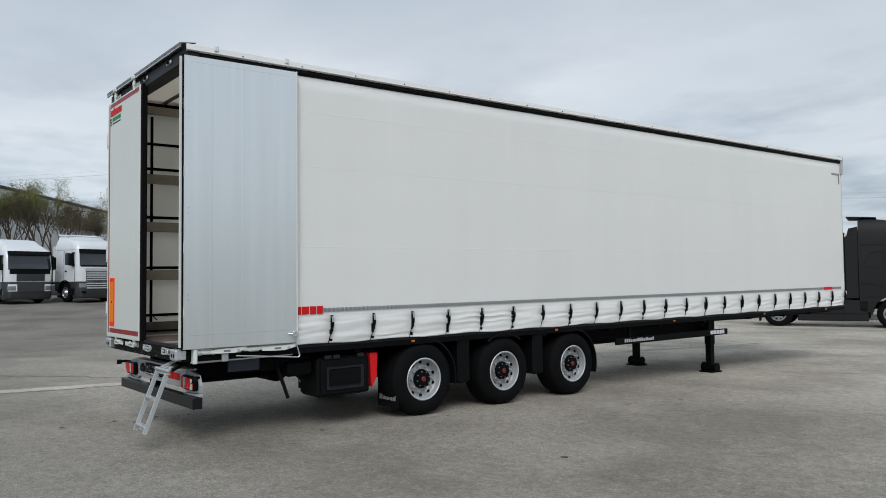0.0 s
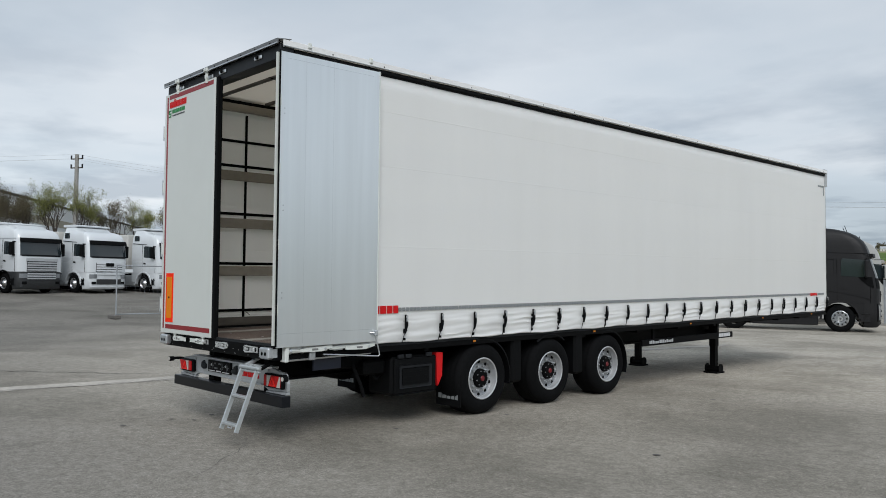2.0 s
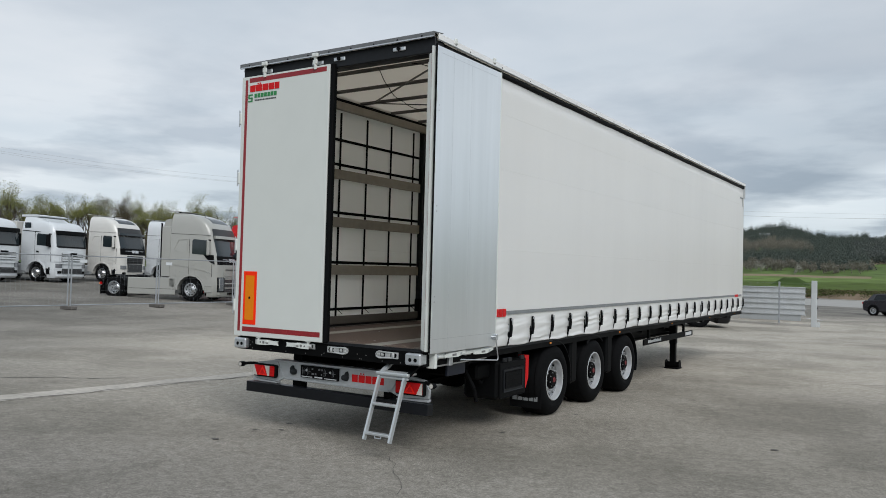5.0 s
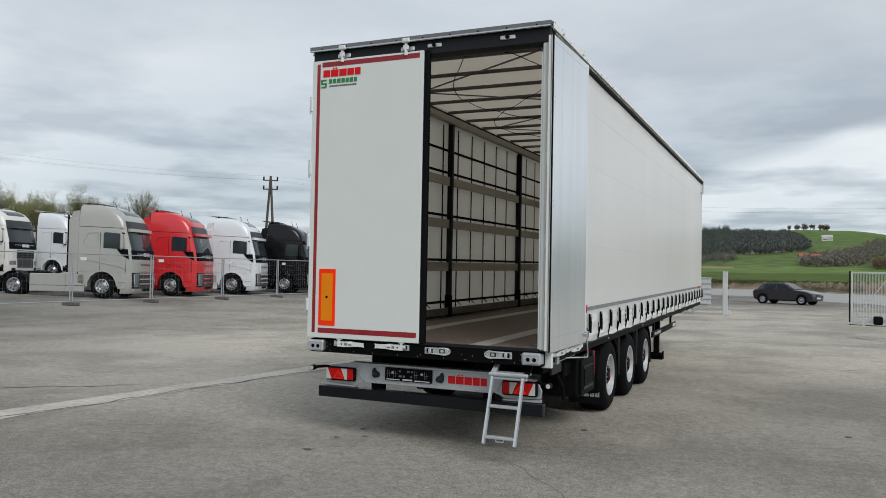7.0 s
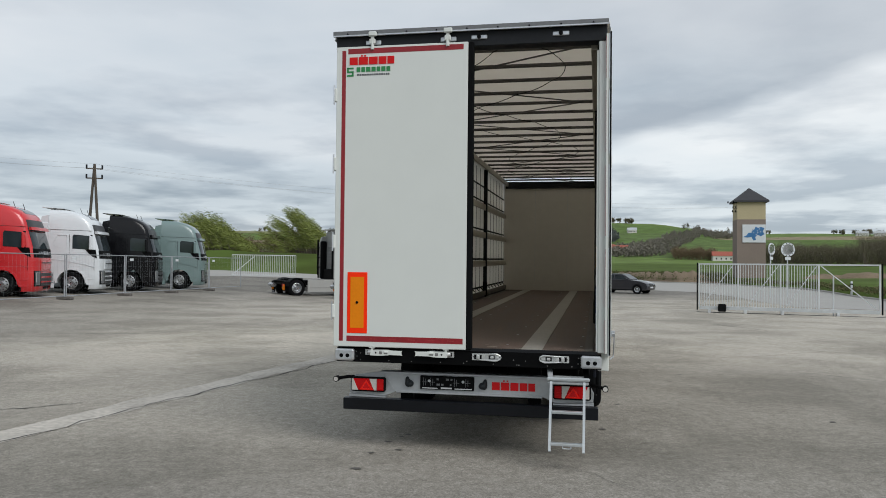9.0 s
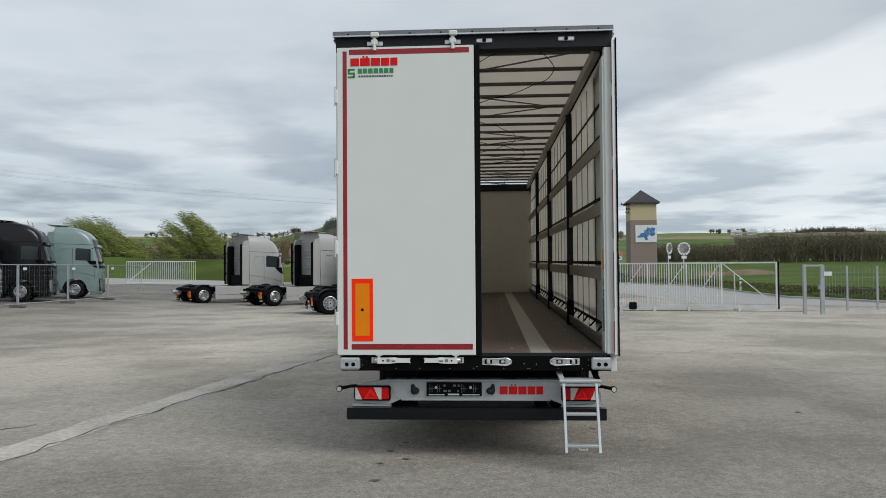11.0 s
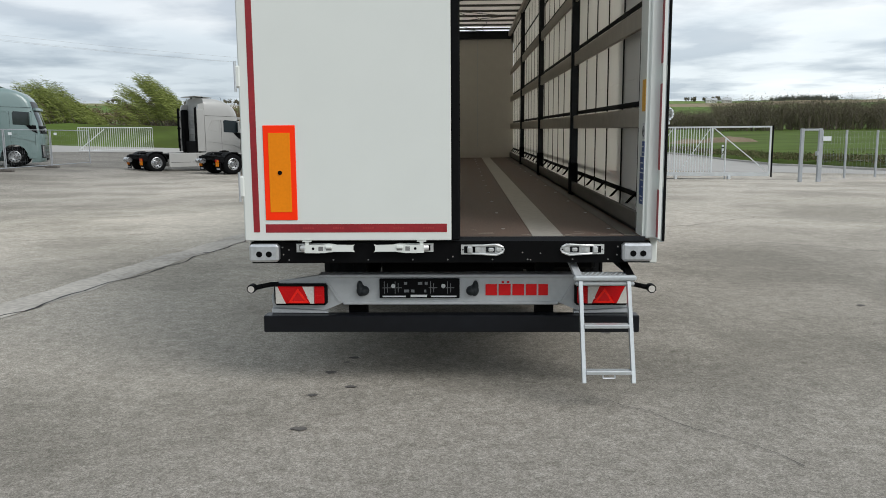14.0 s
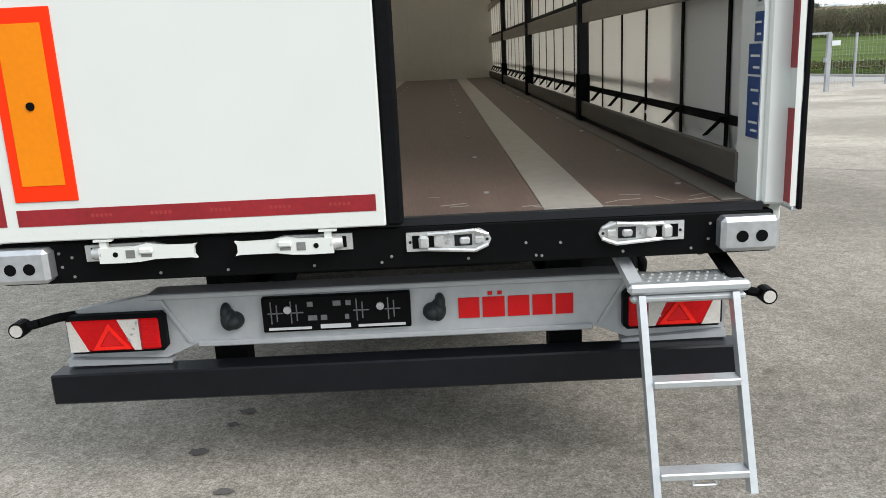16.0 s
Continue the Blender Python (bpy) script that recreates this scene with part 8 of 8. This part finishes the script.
def hatchback(at):
    """A small five-door car; its origin lies on the ground midway between the axles, heading along +x."""
    c = thing("car", "dark grey hatchback standing on the public road", "car", at=at)
    paint = painted("car_dark_grey", (0.024, 0.023, 0.028), 0.25)
    low = [(-1.98, 0.32), (-2.04, 0.55), (-2.00, 0.88), (-1.85, 0.98), (0.75, 1.0), (1.55, 0.90), (2.02, 0.74), (2.10, 0.52), (2.04, 0.28), (1.75, 0.22), (-1.7, 0.22)]
    bm = bmesh.new()
    rings = []
    for y, k in ((-0.87, 0.93), (-0.80, 1.0), (0.80, 1.0), (0.87, 0.93)):
        rings.append([bm.verts.new((x * (0.985 if abs(y) > 0.85 else 1.0), y, 0.6 + (z - 0.6) * k)) for x, z in low])
    for a, b in zip(rings, rings[1:]):
        for k in range(len(low)):
            j = (k + 1) % len(low)
            bm.faces.new((a[k], a[j], b[j], b[k]))
    bm.faces.new(rings[0][::-1])
    bm.faces.new(rings[-1])
    part("body", bm, paint, c, "dark grey painted body", smooth=True)
    bm = bmesh.new()
    roof = [(-1.78, 0.97, 0.76), (-1.45, 1.36, 0.62), (-0.95, 1.43, 0.60), (0.05, 1.42, 0.60), (0.78, 1.0, 0.76)]
    rows = [[bm.verts.new((x, s * w, z)) for s in (-1, 1)] for x, z, w in roof]
    for a, b in zip(rows, rows[1:]):
        bm.faces.new((a[0], b[0], b[1], a[1]))
    for s in (0, 1):
        bm.faces.new([r[s] for r in rows])
    bm.faces.new((rows[0][0], rows[0][1], rows[-1][1], rows[-1][0]))
    part("cabin", bm, paint, c, "rounded cabin")
    for s in (-1, 1):
        for o in ([(-1.35, 1.02, 0.755), (-0.50, 1.03, 0.755), (-0.50, 1.35, 0.64), (-1.22, 1.33, 0.655)], [(-0.42, 1.03, 0.755), (0.60, 1.04, 0.752), (0.08, 1.35, 0.638), (-0.42, 1.35, 0.638)]):
            bm = bmesh.new()
            bm.faces.new([bm.verts.new((x, s * (w + 0.012), z)) for x, z, w in o])
            bmesh.ops.solidify(bm, geom=bm.faces[:], thickness=0.01)
            part("side_window", bm, M["glass"], c, "dark side window")
        for x in (-1.33, 1.33):
            w = part("wheel", lathe(bmesh.new(), [(s * 0.012, 0.02), (s * 0.012, 0.07), (-s * 0.01, 0.12), (s * 0.012, 0.20), (-s * 0.02, 0.215)], 20)[0], M["chrome"], c, "alloy wheel", smooth=True)
            part("tyre", lathe(bmesh.new(), [(-s * 0.19, 0.21), (-s * 0.19, 0.29), (-s * 0.15, 0.315), (-s * 0.03, 0.315), (s * 0.01, 0.29), (s * 0.005, 0.21)], 24)[0], M["rubber"], w, "black tyre", smooth=True)
            w.matrix_local = pose(x, s * 0.875, 0.315, 0, 0, 90)
            part("wheel_arch", rod(bmesh.new(), (x, s * 0.80, 0.33), (x, s * 0.872, 0.33), 0.37, 20), M["black"], c, "dark wheel arch")
        part("headlamp", B(1.78, 2.03, min(s * 0.45, s * 0.80), max(s * 0.45, s * 0.80), 0.62, 0.74, bevel=0.03), M["headlens"], c, "clear headlamp")
        part("tail_lamp", B(-2.06, -1.90, min(s * 0.55, s * 0.84), max(s * 0.55, s * 0.84), 0.70, 0.86, bevel=0.02), M["redlens"], c, "red tail lamp")
        part("mirror", B(0.45, 0.58, min(s * 0.80, s * 0.98), max(s * 0.80, s * 0.98), 1.0, 1.12, bevel=0.03), paint, c, "door mirror")
        part("sill_strip", B(-0.95, 0.95, min(s * 0.84, s * 0.875), max(s * 0.84, s * 0.875), 0.22, 0.30), M["plastic"], c)
    bm = bmesh.new()
    bm.faces.new([bm.verts.new(q) for q in ((0.74, -0.70, 1.03), (0.74, 0.70, 1.03), (0.13, 0.58, 1.40), (0.13, -0.58, 1.40))])
    bmesh.ops.translate(bm, verts=bm.verts, vec=(0.02, 0, 0.012))
    bmesh.ops.solidify(bm, geom=bm.faces[:], thickness=0.01)
    part("windscreen", bm, M["glass"], c, "dark windscreen")
    part("grille", B(2.02, 2.10, -0.30, 0.30, 0.58, 0.70, bevel=0.02), M["grille"], c, "dark twin grille")
    part("number_plate", B(2.09, 2.115, -0.26, 0.26, 0.40, 0.51), M["markwhite"], c, "plain pale plate")
    return c


hatchback(pose(3.2, 51.8, rise(3.2, 51.8) + 0.01, 0, 0, -24))

# white dashes on the road, a grassed heap and a ploughed strip in the meadow
for _x, _y in ((-7.3, 55.2), (-3.9, 48.1), (-0.5, 41.0)):
    _bm = bmesh.new()
    ribbon(_bm, [(_x - 0.5, _y + 1.05), (_x, _y), (_x + 0.5, _y - 1.05)], 0.22, 0.014)
    tagged(finish("lane_dash", _bm, M["markwhite"]), "worn white lane dash painted on the road", "road marking", "lane dashes", kind="structure")
_r, _z = land(-7.4, 0.15)
_bm = bmesh.new()
_rows = []
for _i in range(15):
    _row = []
    for _j in range(11):
        _u, _v = -1 + _i / 7, -1 + _j / 5
        _h = max(0.0, 1 - _u * _u) * max(0.0, 1 - _v * _v)
        _az = -7.4 + _u * 1.35
        _d = _r + _v * 5
        _row.append(_bm.verts.new((math.sin(radians(_az)) * _d, math.cos(radians(_az)) * _d, _z - 0.3 + 2.3 * _h ** 0.8 * (1 + 0.35 * noise.noise((_u * 2, _v * 2, 5.0))))))
    _rows.append(_row)
for _a, _b in zip(_rows, _rows[1:]):
    for _j in range(10):
        _bm.faces.new((_a[_j], _b[_j], _b[_j + 1], _a[_j + 1]))
M["heapgrass"] = mat("dark_heap_grass", (0.055, 0.085, 0.028), 0.95, var=0.5, scale=1.5, bump=0.4, bscale=6, spec=0.05)
tagged(finish("grass_heap", _bm, M["heapgrass"], smooth=True), "dark green overgrown heap in the meadow", "mound", kind="structure")
M["plough"] = mat("tan_stubble_field", (0.24, 0.20, 0.13), 0.95, var=0.25, scale=0.4, spec=0.05)
_bm = bmesh.new()
_pr = None
for _k in range(31):
    _az = -16 + 13 * _k / 30
    _w = 1 - abs(_k - 15) / 16
    _v = []
    for _f in (0.345 - 0.045 * _w, 0.37, 0.395):
        _d, _h = land(_az, _f)
        _v.append(_bm.verts.new((math.sin(radians(_az)) * _d, math.cos(radians(_az)) * _d, _h + 0.9)))
    if _pr:
        for _i in range(2):
            _bm.faces.new((_pr[_i], _v[_i], _v[_i + 1], _pr[_i + 1]))
    _pr = _v
tagged(finish("ploughed_field", _bm, M["plough"], smooth=True), "tan stubble field below the wooded hill", "field", kind="structure")


# ---- dark drips on the asphalt ----
M["drip"] = mat("dried_oil_drip", (0.115, 0.108, 0.10), 0.75, var=0.3, scale=30, spec=0.2)
_rd = random.Random(64)
for _x, _y, _s in [(-0.84, 0.43, 0.028), (-0.65, 0.12, 0.022), (-0.84, -0.62, 0.03), (-0.87, -0.05, 0.02), (-0.72, 0.79, 0.025), (-0.76, 0.67, 0.015), (3.86, 2.57, 0.03), (2.53, 6.24, 0.03), (1.46, 3.13, 0.02), (1.26, 1.54, 0.025), (-3.57, 6.08, 0.03), (-1.99, 11.01, 0.03)]:
    _bm = bmesh.new()
    _ph = _rd.uniform(0, 6.28)
    _bm.faces.new([_bm.verts.new((_x + math.cos(a) * q * 1.5, _y + math.sin(a) * q, 0.0062 + rise(_x, _y))) for a, q in [(2 * math.pi * k / 18, _s * (1 + 0.45 * noise.noise((math.cos(2 * math.pi * k / 18) * 1.7 + _ph, math.sin(2 * math.pi * k / 18) * 1.7, _x)))) for k in range(18)]])
    tagged(finish("oil_stain", _bm, M["drip"]), "small dark oil drip on the asphalt", "stain", kind="structure")
